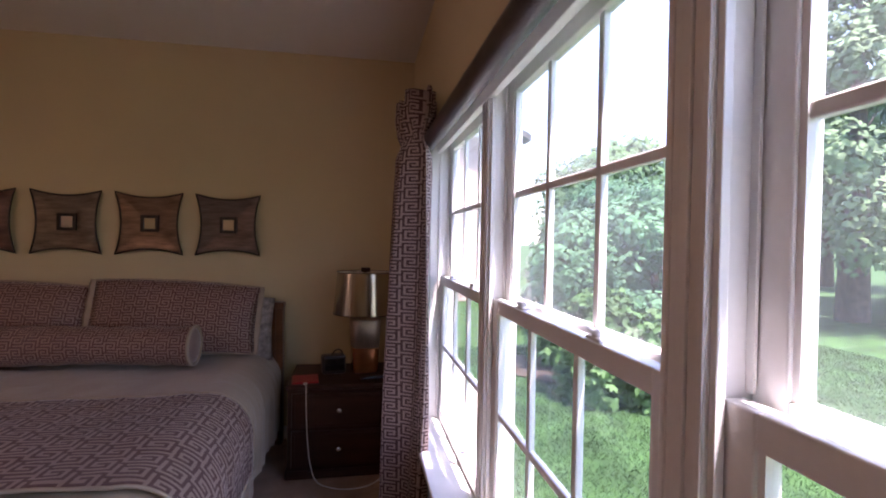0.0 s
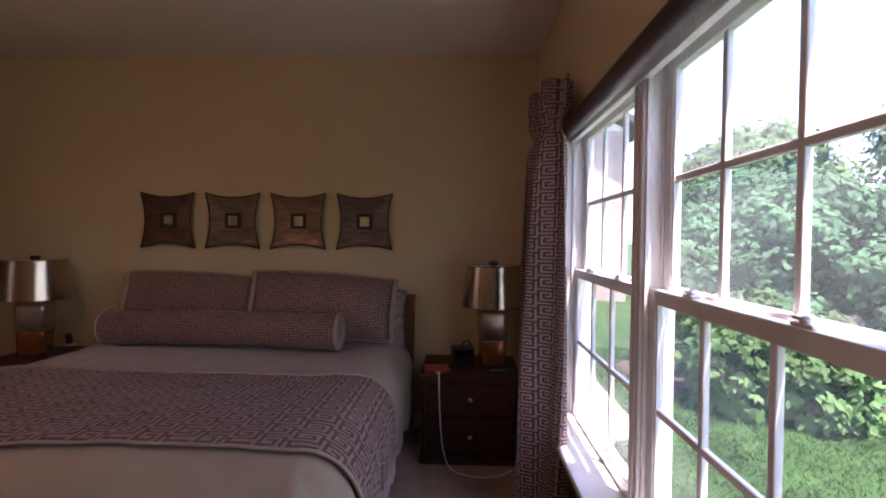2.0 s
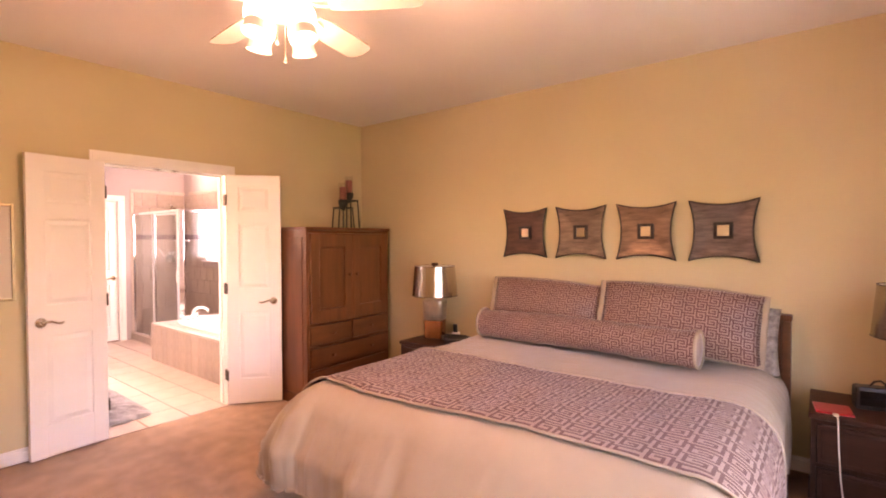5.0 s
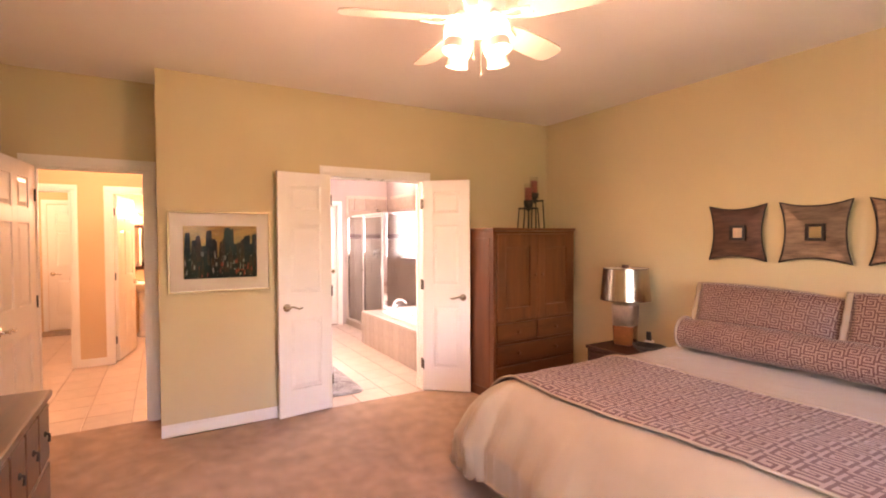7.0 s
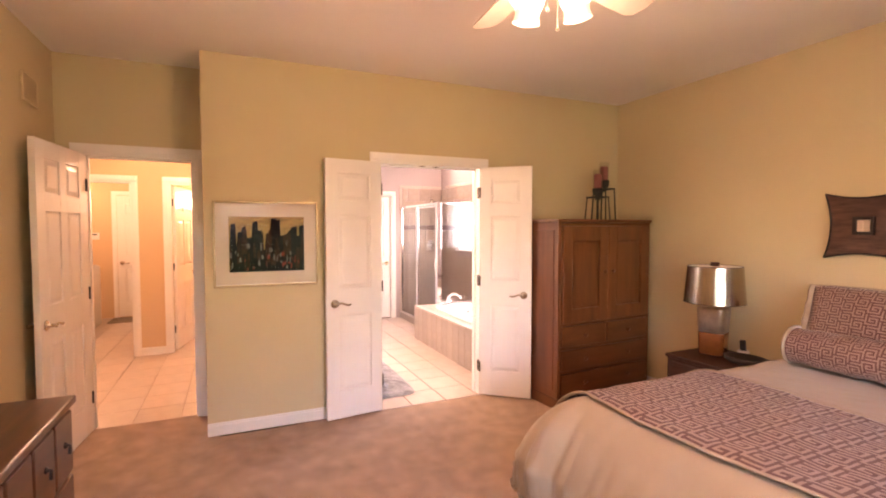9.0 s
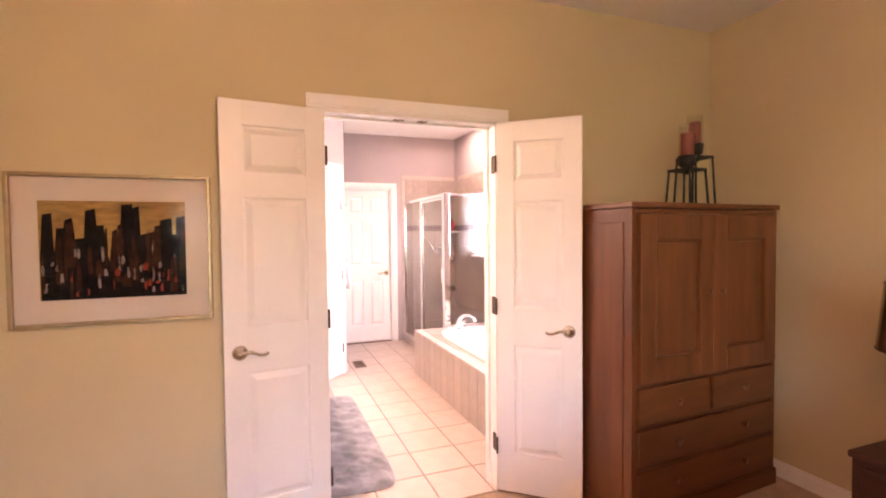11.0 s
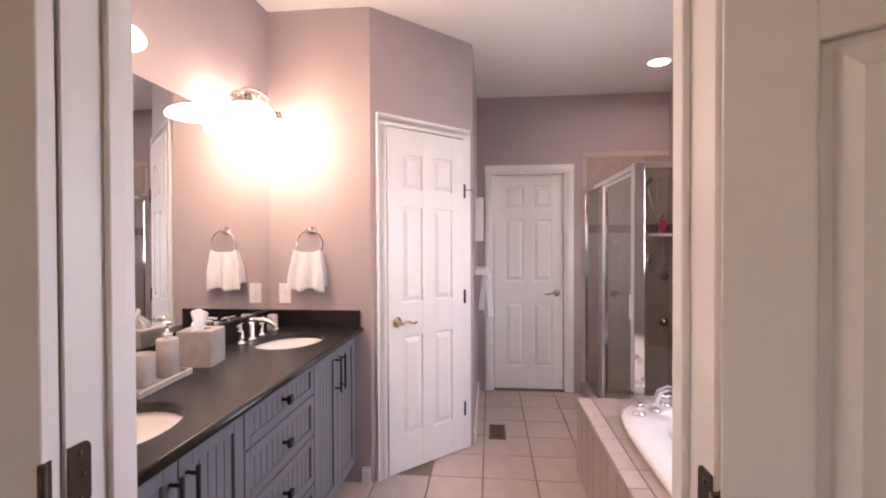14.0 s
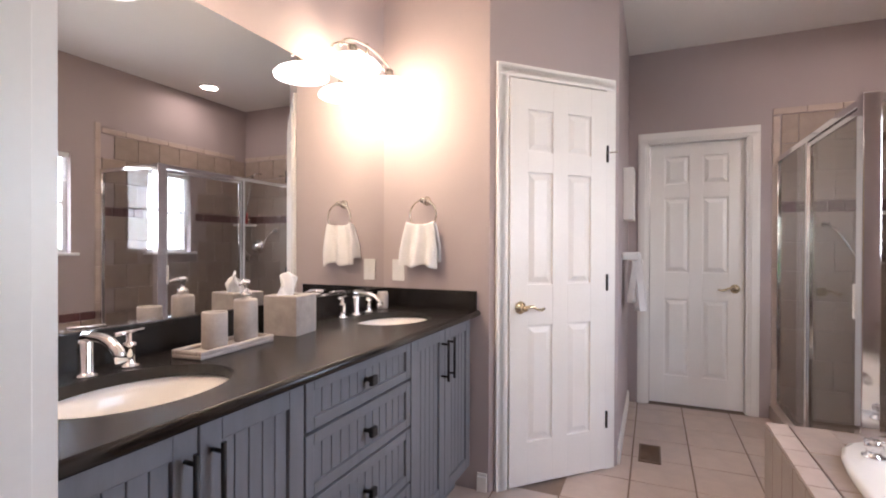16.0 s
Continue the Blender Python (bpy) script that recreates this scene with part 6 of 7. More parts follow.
for sx, sy in SINKS:
    widespread_faucet(sx, "chrome widespread faucet with lever handles behind the sink")
mir = thing("vanity_mirror", "wide frameless mirror above the vanity", "mirror", pose(0, 0, 0))
part("glass", block(VX0 - 0.002, VX1 + 0.003, BSY + 0.0015, BSY + 0.0065, 1.003, 2.005), MIRROR, mir)
part("clip_channel", block(VX0, VX1, BSY + 0.0065, BSY + 0.010, 1.001, 1.007), CHROME, mir, "thin chrome channel")
LITVAN = glowing("lit_white_glass", (1.0, 0.84, 0.72), 0.6, 0.3)
for xa, xb in ((VANITY_LIGHTS[0][0], VANITY_LIGHTS[1][0]), (VANITY_LIGHTS[2][0], VANITY_LIGHTS[3][0])):
    c = (xa + xb) / 2
    f = thing("vanity_light", "brushed nickel vanity light with lit white glass shades", "wall light", pose(c, BSY, 2.10), "vanity lights")
    part("back_plate", lathe(bmesh.new(), [(0.0, 0.001), (0.06, 0.001), (0.058, 0.018), (0.03, 0.028), (0.0, 0.03)], 24, (0, 0, 0), pose(0, 0, 0, -90)), NICKEL, f)
    arc = bmesh.new()
    for off, s in ((0.0, 1.0), (0.022, 0.86)):
        tube(arc, [(0.26 * s * math.cos(a), 0.11 + off, -0.045 + 0.075 * math.sin(a) + off) for a in (math.pi * k / 24 for k in range(25))], 0.0055, 8)
    tube(arc, [(0, 0.01, 0.0), (0, 0.07, 0.02), (0, 0.115, 0.03)], 0.009, 8)
    tube(arc, [(0, 0.12, 0.02), (0, 0.12, 0.075)], 0.006, 8)
    part("arched_bar", arc, NICKEL, f)
    for dx in (xa - c, xb - c):
        part("socket", lathe(bmesh.new(), [(0.0, -0.02), (0.02, -0.02), (0.024, -0.06), (0.03, -0.075), (0.0, -0.078)], 16, (dx, 0.145, 0.02)), NICKEL, f)
        s = part("glass_shade", lathe(bmesh.new(), [(0.028, -0.062), (0.07, -0.072), (0.108, -0.092), (0.124, -0.110), (0.122, -0.122), (0.09, -0.130), (0.05, -0.134), (0.0, -0.135)], 30, (dx, 0.145, 0.02)), LITVAN, f, "lit white glass shade")
        s.visible_shadow = False


# ---- bathroom: on the counter and walls ----
STONE = material("grey_resin_stone", (0.40, 0.355, 0.33), 0.5, vary=0.12, scale=25, grain=120, bump=0.06)
TISSUE = material("white_tissue", (0.82, 0.80, 0.79), 0.9, vary=0.03, scale=20, grain=200, bump=0.2)
TERRY = material("white_terry_cloth", (0.78, 0.76, 0.76), 0.98, vary=0.05, scale=20, grain=450, bump=0.9, sheen=0.3)
t = thing("soap_tray", "pale grey stone tray on the counter", "tray", pose(-4.985, 0.70, CT1, 0, 0, 4))
bm = bmesh.new()
box(bm, -0.15, 0.15, -0.055, 0.055, 0.0, 0.012, 0.004)
for a, b, c, d in ((-0.15, 0.15, -0.055, -0.043), (-0.15, 0.15, 0.043, 0.055), (-0.15, -0.138, -0.043, 0.043), (0.138, 0.15, -0.043, 0.043)):
    box(bm, a, b, c, d, 0.011, 0.024, 0.004)
part("dish", bm, STONE, t)
tagged(link("tumbler", lathe(bmesh.new(), [(0.0, 0.0), (0.034, 0.0), (0.036, 0.004), (0.036, 0.105), (0.0345, 0.108), (0.031, 0.106), (0.031, 0.012), (0.0, 0.01)], 28), STONE, pose(-4.94, 0.70, CT1 + 0.0125)), "pale grey stone tumbler on the tray", "tumbler")
sd = thing("soap_dispenser", "grey stone soap dispenser with a chrome pump on the tray", "soap dispenser", pose(-5.06, 0.70, CT1 + 0.0125, 0, 0, 20))
part("bottle", lathe(bmesh.new(), [(0.0, 0.0), (0.034, 0.0), (0.036, 0.004), (0.036, 0.128), (0.033, 0.134), (0.012, 0.136), (0.012, 0.14), (0.0, 0.14)], 28), STONE, sd)
pm = lathe(bmesh.new(), [(0.0, 0.138), (0.017, 0.138), (0.017, 0.155), (0.006, 0.158), (0.006, 0.178), (0.014, 0.18), (0.014, 0.195), (0.0, 0.197)], 18)
tube(pm, [(0, 0, 0.187), (0.02, 0.0, 0.188), (0.042, 0.0, 0.182)], 0.005, 8)
part("pump", pm, CHROME, sd, "chrome pump")
tb = thing("tissue_box", "square grey stone tissue box cover with a tissue", "tissue box", pose(-5.285, 0.685, CT1, 0, 0, 8))
bm = bmesh.new()
rings = [[bm.verts.new((sx * r, sy * r, z)) for sx, sy in ((-1, -1), (1, -1), (1, 1), (-1, 1))] for r, z in ((0.066, 0.0), (0.066, 0.137), (0.063, 0.1405), (0.032, 0.1405), (0.030, 0.138), (0.030, 0.09), (0.012, 0.085))]
for p, q in zip(rings, rings[1:]):
    for k in range(4):
        bm.faces.new((p[k], p[(k + 1) % 4], q[(k + 1) % 4], q[k]))
bm.faces.new(rings[-1])
part("cover", bm, STONE, tb)


def tissue(u, v):
    a, q = 2 * u - 1, v
    w = 0.056 * (1 - 0.35 * q ** 2)
    top = 0.105 * (1 - 0.55 * abs(a - 0.1) ** 1.5)
    return Vector((a * w + 0.012 * q, 0.016 * math.sin(4 * a + 3 * q) * (0.35 + q) + 0.006 * math.sin(11 * a), 0.118 + top * q))


part("tissue", sheet(18, 14, tissue, thick=0.001), TISSUE, tb, "white tissue standing up")
tagged(link("small_jar", lathe(bmesh.new(), [(0.0, 0.0), (0.026, 0.0), (0.028, 0.01), (0.028, 0.075), (0.024, 0.085), (0.0, 0.087)], 20), STONE, pose(-6.03, 0.63, CT1)), "small pale jar behind the sink", "jar")


def hand_towel(m, w=0.17, drop=0.27, label="white terry hand towel hanging from a ring", spread=0.016, thick=0.012, gather=0.80):
    """A towel over a bar or ring; gather: how wide it is at the top, against its hem."""
    def f(u, v):
        a = 2 * u - 1
        side = 1 if v > 0.5 else -1
        q = abs(2 * v - 1)
        wide = w / 2 * (gather + (1 - gather) * min(1, q * 1.6) ** 0.8)
        fold = (0.010 + 0.012 * (1 - gather)) * math.sin(a * 7 + side * 1.3 + 1.5 * q) * (0.5 + q)
        sag = 0.035 * (1 - gather) * 2.5 * (1 - a * a) * (1 - q) ** 2
        return Vector((a * wide, side * (0.012 + spread * q) + fold, 0.006 - (drop if side < 0 else drop * 0.86) * q - sag - 0.01 * abs(a) + 0.008 * math.sin(5 * a) * q))
    return tagged(link("hand_towel", sheet(28, 44, f, thick=thick), TERRY, m), label, "towel")


def towel_ring(m, label):
    r = thing("towel_ring", label, "towel ring", m)
    part("mount", lathe(bmesh.new(), [(0.0, 0.0005), (0.024, 0.0005), (0.024, 0.008), (0.012, 0.014), (0.011, 0.045), (0.016, 0.05), (0.014, 0.062), (0.0, 0.064)], 20, (0, 0, 0), pose(0, 0, 0, 90, 0, 0)), NICKEL, r)
    part("ring", tube(bmesh.new(), [(0.075 * math.sin(TAU * k / 36), -0.05, -0.075 + 0.075 * math.cos(TAU * k / 36)) for k in range(37)], 0.005, 8), NICKEL, r)
    return r


towel_ring(pose(-6.17, 0.815, 1.46, 0, 0, 90), "brushed nickel towel ring on the end wall")
hand_towel(pose(-6.115, 0.805, 1.355, 0, 0, 90), w=0.205, drop=0.235, gather=0.74, spread=0.02)
sw = thing("switch_plate", "white light switch plate beside the mirror", "switch", pose(-6.17, 0.645, 1.095, 0, 0, 90))
part("plate", block(-0.036, 0.036, -0.007, -0.0005, -0.058, 0.058, bevel=0.003), ENAMEL, sw)
part("toggle", block(-0.005, 0.005, -0.018, -0.006, -0.01, 0.012, bevel=0.002), ENAMEL, sw)
tbar = thing("towel_bar", "white ceramic towel bar on the passage wall", "towel bar", pose(-7.30, PWY, 1.165, 0, 0, 180))
for x in (-0.17, 0.17):
    part("post", block(x - 0.016, x + 0.016, -0.10, -0.0006, -0.024, 0.024, bevel=0.006), ENAMEL, tbar)
part("bar", tube(bmesh.new(), [(-0.155, -0.082, 0), (0.155, -0.082, 0)], 0.010, 12), ENAMEL, tbar)
hand_towel(pose(-7.30, PWY + 0.087, 1.178, 0, 0, 180), w=0.27, drop=0.36, label="white terry towel folded over the towel bar", spread=0.03, thick=0.04)
pc = thing("framed_picture", "small framed picture on the passage wall", "picture", pose(-7.34, PWY, 1.57, 0, 0, 180))
fr = bmesh.new()
for a, b, c, d in ((-0.12, -0.09, -0.17, 0.17), (0.09, 0.12, -0.17, 0.17), (-0.09, 0.09, 0.14, 0.17), (-0.09, 0.09, -0.17, -0.14)):
    box(fr, a, b, -0.065, -0.001, c, d, 0.003)
part("frame", fr, WHITE, pc)
part("print", block(-0.091, 0.091, -0.012, -0.002, -0.141, 0.141), BLACKGLAZE, pc, "dark print")
for x, y in DOWNLIGHTS:
    d = thing("downlight", "round recessed downlight, lit", "downlight", pose(x, y, CZ))
    part("trim_ring", tube(bmesh.new(), [(0.083 * math.cos(TAU * k / 40), 0.083 * math.sin(TAU * k / 40), -0.003) for k in range(41)], 0.011, 8), WHITE, d)
    part("lens", lathe(bmesh.new(), [(0.0, -0.0022), (0.071, -0.0022), (0.071, -0.0012), (0.0, -0.0012)], 28), glowing("lit_downlight_lens", (1.0, 0.84, 0.7), 1.5), d, "lit lens").visible_shadow = False
fv = thing("floor_vent", "brown metal floor vent set in the tiles", "vent", pose(-6.98, 1.89, 0.0))
fr = bmesh.new()
for a, b, c, d in ((-0.13, -0.115, -0.06, 0.06), (0.115, 0.13, -0.06, 0.06), (-0.115, 0.115, 0.048, 0.06), (-0.115, 0.115, -0.06, -0.048)):
    box(fr, a, b, c, d, -0.004, 0.006, 0.001)
VENTM = material("brown_vent_metal", (0.16, 0.10, 0.065), 0.5, 0.3, vary=0.15)
part("frame", fr, VENTM, fv)
part("well", block(-0.115, 0.115, -0.048, 0.048, -0.0035, -0.001), BLACKPLASTIC, fv)
for k in range(11):
    part("slat", block(-0.105 + 0.021 * k - 0.004, -0.105 + 0.021 * k + 0.004, -0.048, 0.048, -0.001, 0.0045), VENTM, fv)

# ---- bathroom: rug ----
RUGM = material("grey_shag_pile", (0.225, 0.215, 0.23), 1.0, vary=0.45, scale=6.0, grain=150, bump=1.0, sheen=0.4, spec=0.1)


def rug_place(u, v):
    a, b = 2 * u - 1, 2 * v - 1
    n = 0.012 * noise.noise(Vector((a * 9, b * 5, 0))) + 0.006 * noise.noise(Vector((a * 34, b * 16, 3)))
    e = min(1.0, 14 * (1 - abs(a)), 6 * (1 - abs(b)))
    k = (abs(a) ** 9 + abs(b) ** 9) ** (1 / 9)
    s = 1.0 if k < 1e-6 else max(abs(a), abs(b)) / k
    return Vector((-5.17 + 0.83 * a * s, 1.35 + 0.285 * b * s, 0.003 + (0.018 + n) * max(0.05, e) ** 0.6))


tagged(link("bath_rug", sheet(110, 46, rug_place), RUGM), "grey shag bath rug lying before the vanity", "rug")

# ---- bathroom: tub ----
TX0, TX1, TY0, TZ = -6.42, -4.263, 2.36, 0.45
dk = thing("tub_deck", "tiled tub surround in taupe ceramic", "tub surround", pose(0, 0, 0))
bm = bmesh.new()
box(bm, TX0 + 0.008, TX1 - 0.002, TY0 + 0.008, TY0 + 0.12, 0.0, TZ - 0.008)
box(bm, TX0 + 0.008, TX0 + 0.12, TY0 + 0.12, BNY - 0.002, 0.0, TZ - 0.008)
box(bm, TX1 - 0.10, TX1 - 0.002, TY0 + 0.12, BNY - 0.002, 0.0, TZ - 0.008)
box(bm, TX0 + 0.12, TX1 - 0.10, BNY - 0.08, BNY - 0.002, 0.0, TZ - 0.008)
for x0, x1, y0, y1 in ((TX0 + 0.008, TX1 - 0.002, TY0 + 0.008, 2.60), (TX0 + 0.008, -6.20, 2.60, BNY - 0.002), (-4.42, TX1 - 0.002, 2.60, BNY - 0.002), (-6.20, -4.42, 3.36, BNY - 0.002)):
    box(bm, x0, x1, y0, y1, TZ - 0.05, TZ - 0.008)
part("core", bm, GROUT, dk)


def tile_mesh(w, h, t=0.008):
    """One tile with eased edges, in the xy plane with its face up."""
    bm = bmesh.new()
    e = 0.0025
    lo = [bm.verts.new((x * w / 2, y * h / 2, 0)) for x, y in ((-1, -1), (1, -1), (1, 1), (-1, 1))]
    mid = [bm.verts.new((x * w / 2, y * h / 2, t - e)) for x, y in ((-1, -1), (1, -1), (1, 1), (-1, 1))]
    hi = [bm.verts.new((x * (w / 2 - e), y * (h / 2 - e), t)) for x, y in ((-1, -1), (1, -1), (1, 1), (-1, 1))]
    for a, b in ((lo, mid), (mid, hi)):
        for k in range(4):
            bm.faces.new((a[k], a[(k + 1) % 4], b[(k + 1) % 4], b[k]))
    bm.faces.new(hi)
    data = bpy.data.meshes.new("tile")
    bm.to_mesh(data)
    bm.free()
    return data


TILES = {}


def lay(parent, mat, w, h, m, joint=0.005, name="tile"):
    """One tile as a piece of its parent; alike tiles share a mesh."""
    key = (round(w, 3), round(h, 3), mat.name)
    if key not in TILES:
        TILES[key] = tile_mesh(w - joint, h - joint)
        TILES[key].materials.append(mat)
    ob = new(name, TILES[key])
    ob.parent = parent
    ob.matrix_world = m
    return ob


n = 14
w = (TX1 - TX0) / n
for k in range(n):
    x = TX0 + (k + 0.5) * w
    lay(dk, STILE, w, 0.436, pose(x, TY0 + 0.008, 0.22, 90, 0, 0))
    lay(dk, TILE, w * 1.0, 0.085, pose(x, TY0 + 0.0425, TZ - 0.008))
for k in range(7):
    lay(dk, STILE, w * 2, 0.15, pose(TX0 + (2 * k + 1) * w, TY0 + 0.16, TZ - 0.008), 0.005)
for k in range(7):
    lay(dk, STILE, 0.155, 0.436, pose(TX0 + 0.008, TY0 + 0.0775 + 0.155 * k, 0.22, 90, 0, -90))
    if k:
        lay(dk, STILE, 0.16, 0.155, pose(TX0 + 0.085, TY0 + 0.1 + 0.145 * k + 0.06, TZ - 0.008))
for k in range(14):
    lay(dk, STILE, w, 0.15, pose(TX0 + (k + 0.5) * w, BNY, TZ + 0.085, 90, 0, 0))
    lay(dk, BAND, w, 0.07, pose(TX0 + (k + 0.5) * w, BNY, TZ + 0.196, 90, 0, 0))


def ring_loop(bm, cx, cy, rx, ry, z, power=5.0, n=64):
    out = []
    for k in range(n):
        a = TAU * k / n
        c, s = math.cos(a), math.sin(a)
        q = (abs(c) ** power + abs(s) ** power) ** (-1 / power)
        out.append(bm.verts.new((cx + rx * q * c, cy + ry * q * s, z)))
    return out


tub = thing("bathtub", "white drop-in bathtub set in the tiled deck", "bathtub", pose(0, 0, 0))
bm = bmesh.new()
cx, cy = -5.30, 2.945
rings = [ring_loop(bm, cx, cy, 0.965, 0.445, TZ + 0.001), ring_loop(bm, cx, cy, 0.97, 0.45, TZ + 0.022), ring_loop(bm, cx, cy, 0.955, 0.435, TZ + 0.032),
         ring_loop(bm, cx + 0.03, cy + 0.01, 0.82, 0.31, TZ + 0.028, 3.4), ring_loop(bm, cx + 0.03, cy + 0.01, 0.795, 0.285, TZ + 0.005, 3.2), ring_loop(bm, cx + 0.03, cy + 0.01, 0.72, 0.24, TZ - 0.2, 3.0), ring_loop(bm, cx + 0.03, cy, 0.62, 0.18, TZ - 0.36, 2.6), ring_loop(bm, cx + 0.03, cy, 0.2, 0.06, TZ - 0.38, 2.2)]
for a, b in zip(rings, rings[1:]):
    for k in range(64):
        bm.faces.new((a[k], a[(k + 1) % 64], b[(k + 1) % 64], b[k])).smooth = True
bm.faces.new(rings[-1])
part("shell", bm, PORCELAIN, tub)
part("overflow", lathe(bmesh.new(), [(0.0, 0.0), (0.035, 0.0), (0.033, 0.006), (0.0, 0.008)], 20, (-6.02, 2.965, TZ - 0.07), pose(0, 0, 0, 0, 80, 0)), CHROME, tub, "chrome overflow plate")
tf = thing("tub_faucet", "chrome roman tub faucet with an arched spout", "faucet", pose(-6.13, 2.72, TZ + 0.031))
bm = lathe(bmesh.new(), [(0.0, 0.0), (0.032, 0.0), (0.032, 0.006), (0.022, 0.012), (0.0, 0.013)], 20)
tube(bm, [(0, 0, 0.005), (0.005, 0.005, 0.06), (0.025, 0.02, 0.115), (0.065, 0.05, 0.145), (0.11, 0.085, 0.145), (0.15, 0.115, 0.12), (0.165, 0.128, 0.10)], [0.022, 0.02, 0.018, 0.017, 0.017, 0.016, 0.017], 14)
part("spout", bm, CHROME, tf)
for dx, dy in ((0.065, -0.10), (-0.085, 0.085)):
    h = part("handle", lathe(bmesh.new(), [(0.0, 0.0), (0.034, 0.0), (0.034, 0.006), (0.022, 0.012), (0.02, 0.03), (0.027, 0.036), (0.027, 0.055), (0.018, 0.062), (0.0, 0.064)], 20, (dx, dy, 0)), CHROME, tf)
    part("lever", tube(bmesh.new(), [(dx - 0.02, dy - 0.02, 0.055), (dx + 0.035, dy + 0.03, 0.062)], 0.006, 8), CHROME, h)

# ---- bathroom: shower ----
SYF, SXR, STOP = 2.72, -6.43, 1.86
sh = thing("shower_enclosure", "chrome framed glass shower enclosure with a hinged door", "shower", pose(0, 0, 0))
part("curb", block(BWX, SXR + 0.02, SYF - 0.05, SYF + 0.06, 0.0, 0.10, bevel=0.006), STILE, sh, "tiled shower curb")
part("pan", block(BWX, SXR, SYF + 0.06, BNY, 0.0, 0.035), STILE, sh)


def bar(x0, x1, y0, y1, z0, z1):
    return block(x0, x1, y0, y1, z0, z1, bevel=0.004)


part("corner_post", bar(SXR - 0.028, SXR + 0.044, SYF - 0.034, SYF + 0.028, 0.10, STOP), CHROME, sh)
part("wall_post", bar(BWX + 0.001, BWX + 0.028, SYF - 0.014, SYF + 0.014, 0.10, STOP), CHROME, sh)
part("door_post", bar(-7.262, -7.228, SYF - 0.018, SYF + 0.018, 0.10, STOP), CHROME, sh)
part("end_post", bar(SXR - 0.014, SXR + 0.014, BNY - 0.03, BNY - 0.001, TZ, STOP), CHROME, sh)
part("header", bar(BWX + 0.001, SXR - 0.029, SYF - 0.02, SYF + 0.02, STOP - 0.035, STOP), CHROME, sh)
part("return_header", bar(SXR - 0.02, SXR + 0.02, SYF + 0.029, BNY - 0.001, STOP - 0.035, STOP), CHROME, sh)
part("sill_rail", bar(BWX + 0.03, SXR - 0.03, SYF - 0.016, SYF + 0.016, 0.10, 0.125), CHROME, sh)
part("return_sill_rail", bar(SXR - 0.014, SXR + 0.014, SYF + 0.029, BNY - 0.031, TZ, TZ + 0.02), CHROME, sh)
for nm, b in (("fixed_pane", (BWX + 0.02, -7.25, SYF - 0.003, SYF + 0.003, 0.12, STOP - 0.03)), ("return_pane", (SXR - 0.003, SXR + 0.003, SYF + 0.02, BNY - 0.02, TZ + 0.015, STOP - 0.03))):
    part(nm, block(*b), SHOWERGLASS, sh, "clear shower glass").visible_shadow = False
dr = bmesh.new()
for a, b, c, d in ((-7.226, -7.206, 0.13, STOP - 0.04), (-6.485, -6.462, 0.13, STOP - 0.04), (-7.206, -6.485, STOP - 0.065, STOP - 0.04), (-7.206, -6.485, 0.13, 0.155)):
    box(dr, a, b, SYF - 0.012, SYF + 0.012, c, d, 0.003)
door = part("door_frame", dr, CHROME, sh)
part("door_pane", block(-7.207, -6.484, SYF - 0.003, SYF + 0.003, 0.154, STOP - 0.064), SHOWERGLASS, door, "clear shower glass").visible_shadow = False
part("door_pull", block(-6.475, -6.462, SYF - 0.04, SYF - 0.012, 0.92, 1.07, bevel=0.005), ENAMEL, door, "white door pull")
fx = thing("shower_fittings", "chrome hand shower with hose, valve and body sprays", "shower set", pose(0, 0, 0))
for z in (0.67, 1.08, 1.50):
    bm = lathe(bmesh.new(), [(0.0, 0.008), (0.04, 0.008), (0.04, 0.014), (0.022, 0.018), (0.026, 0.05), (0.03, 0.056), (0.0, 0.06)], 18, (BWX, 3.40, z), pose(0, 0, 0, 0, 90, 0))
    part("body_spray", bm, NICKEL, fx)
part("valve", lathe(bmesh.new(), [(0.0, 0.008), (0.085, 0.008), (0.082, 0.016), (0.04, 0.022), (0.035, 0.06), (0.0, 0.064)], 28, (BWX, 3.25, 1.21), pose(0, 0, 0, 0, 90, 0)), CHROME, fx, "round chrome valve plate")
part("head_arm", tube(bmesh.new(), [(BWX + 0.005, 3.2, 2.02), (BWX + 0.08, 3.2, 2.02), (BWX + 0.15, 3.2, 1.97)], 0.009, 8), CHROME, fx)
part("shower_head", lathe(bmesh.new(), [(0.0, 0.0), (0.016, 0.0), (0.02, 0.03), (0.05, 0.06), (0.05, 0.072), (0.0, 0.074)], 20, (BWX + 0.14, 3.2, 1.98), pose(0, 0, 0, 0, 145, 0)), NICKEL, fx)
hose = [(BWX + 0.16, 3.2, 1.9), (BWX + 0.14, 3.28, 1.65), (BWX + 0.12, 3.36, 1.4), (BWX + 0.10, 3.38, 1.22), (BWX + 0.10, 3.30, 1.12), (BWX + 0.09, 3.15, 1.13), (BWX + 0.08, 3.04, 1.33), (BWX + 0.05, 2.99, 1.385)]
part("hose", tube(bmesh.new(), hose, 0.007, 8), CHROME, fx)
part("outlet", lathe(bmesh.new(), [(0.0, 0.008), (0.03, 0.008), (0.028, 0.015), (0.014, 0.02), (0.014, 0.05), (0.0, 0.052)], 16, (BWX, 2.99, 1.385), pose(0, 0, 0, 0, 90, 0)), CHROME, fx)
cs = thing("soap_shelf", "pale ceramic corner soap shelf", "shelf", pose(BWX + 0.008, BNY - 0.008, 1.44))
bm = bmesh.new()
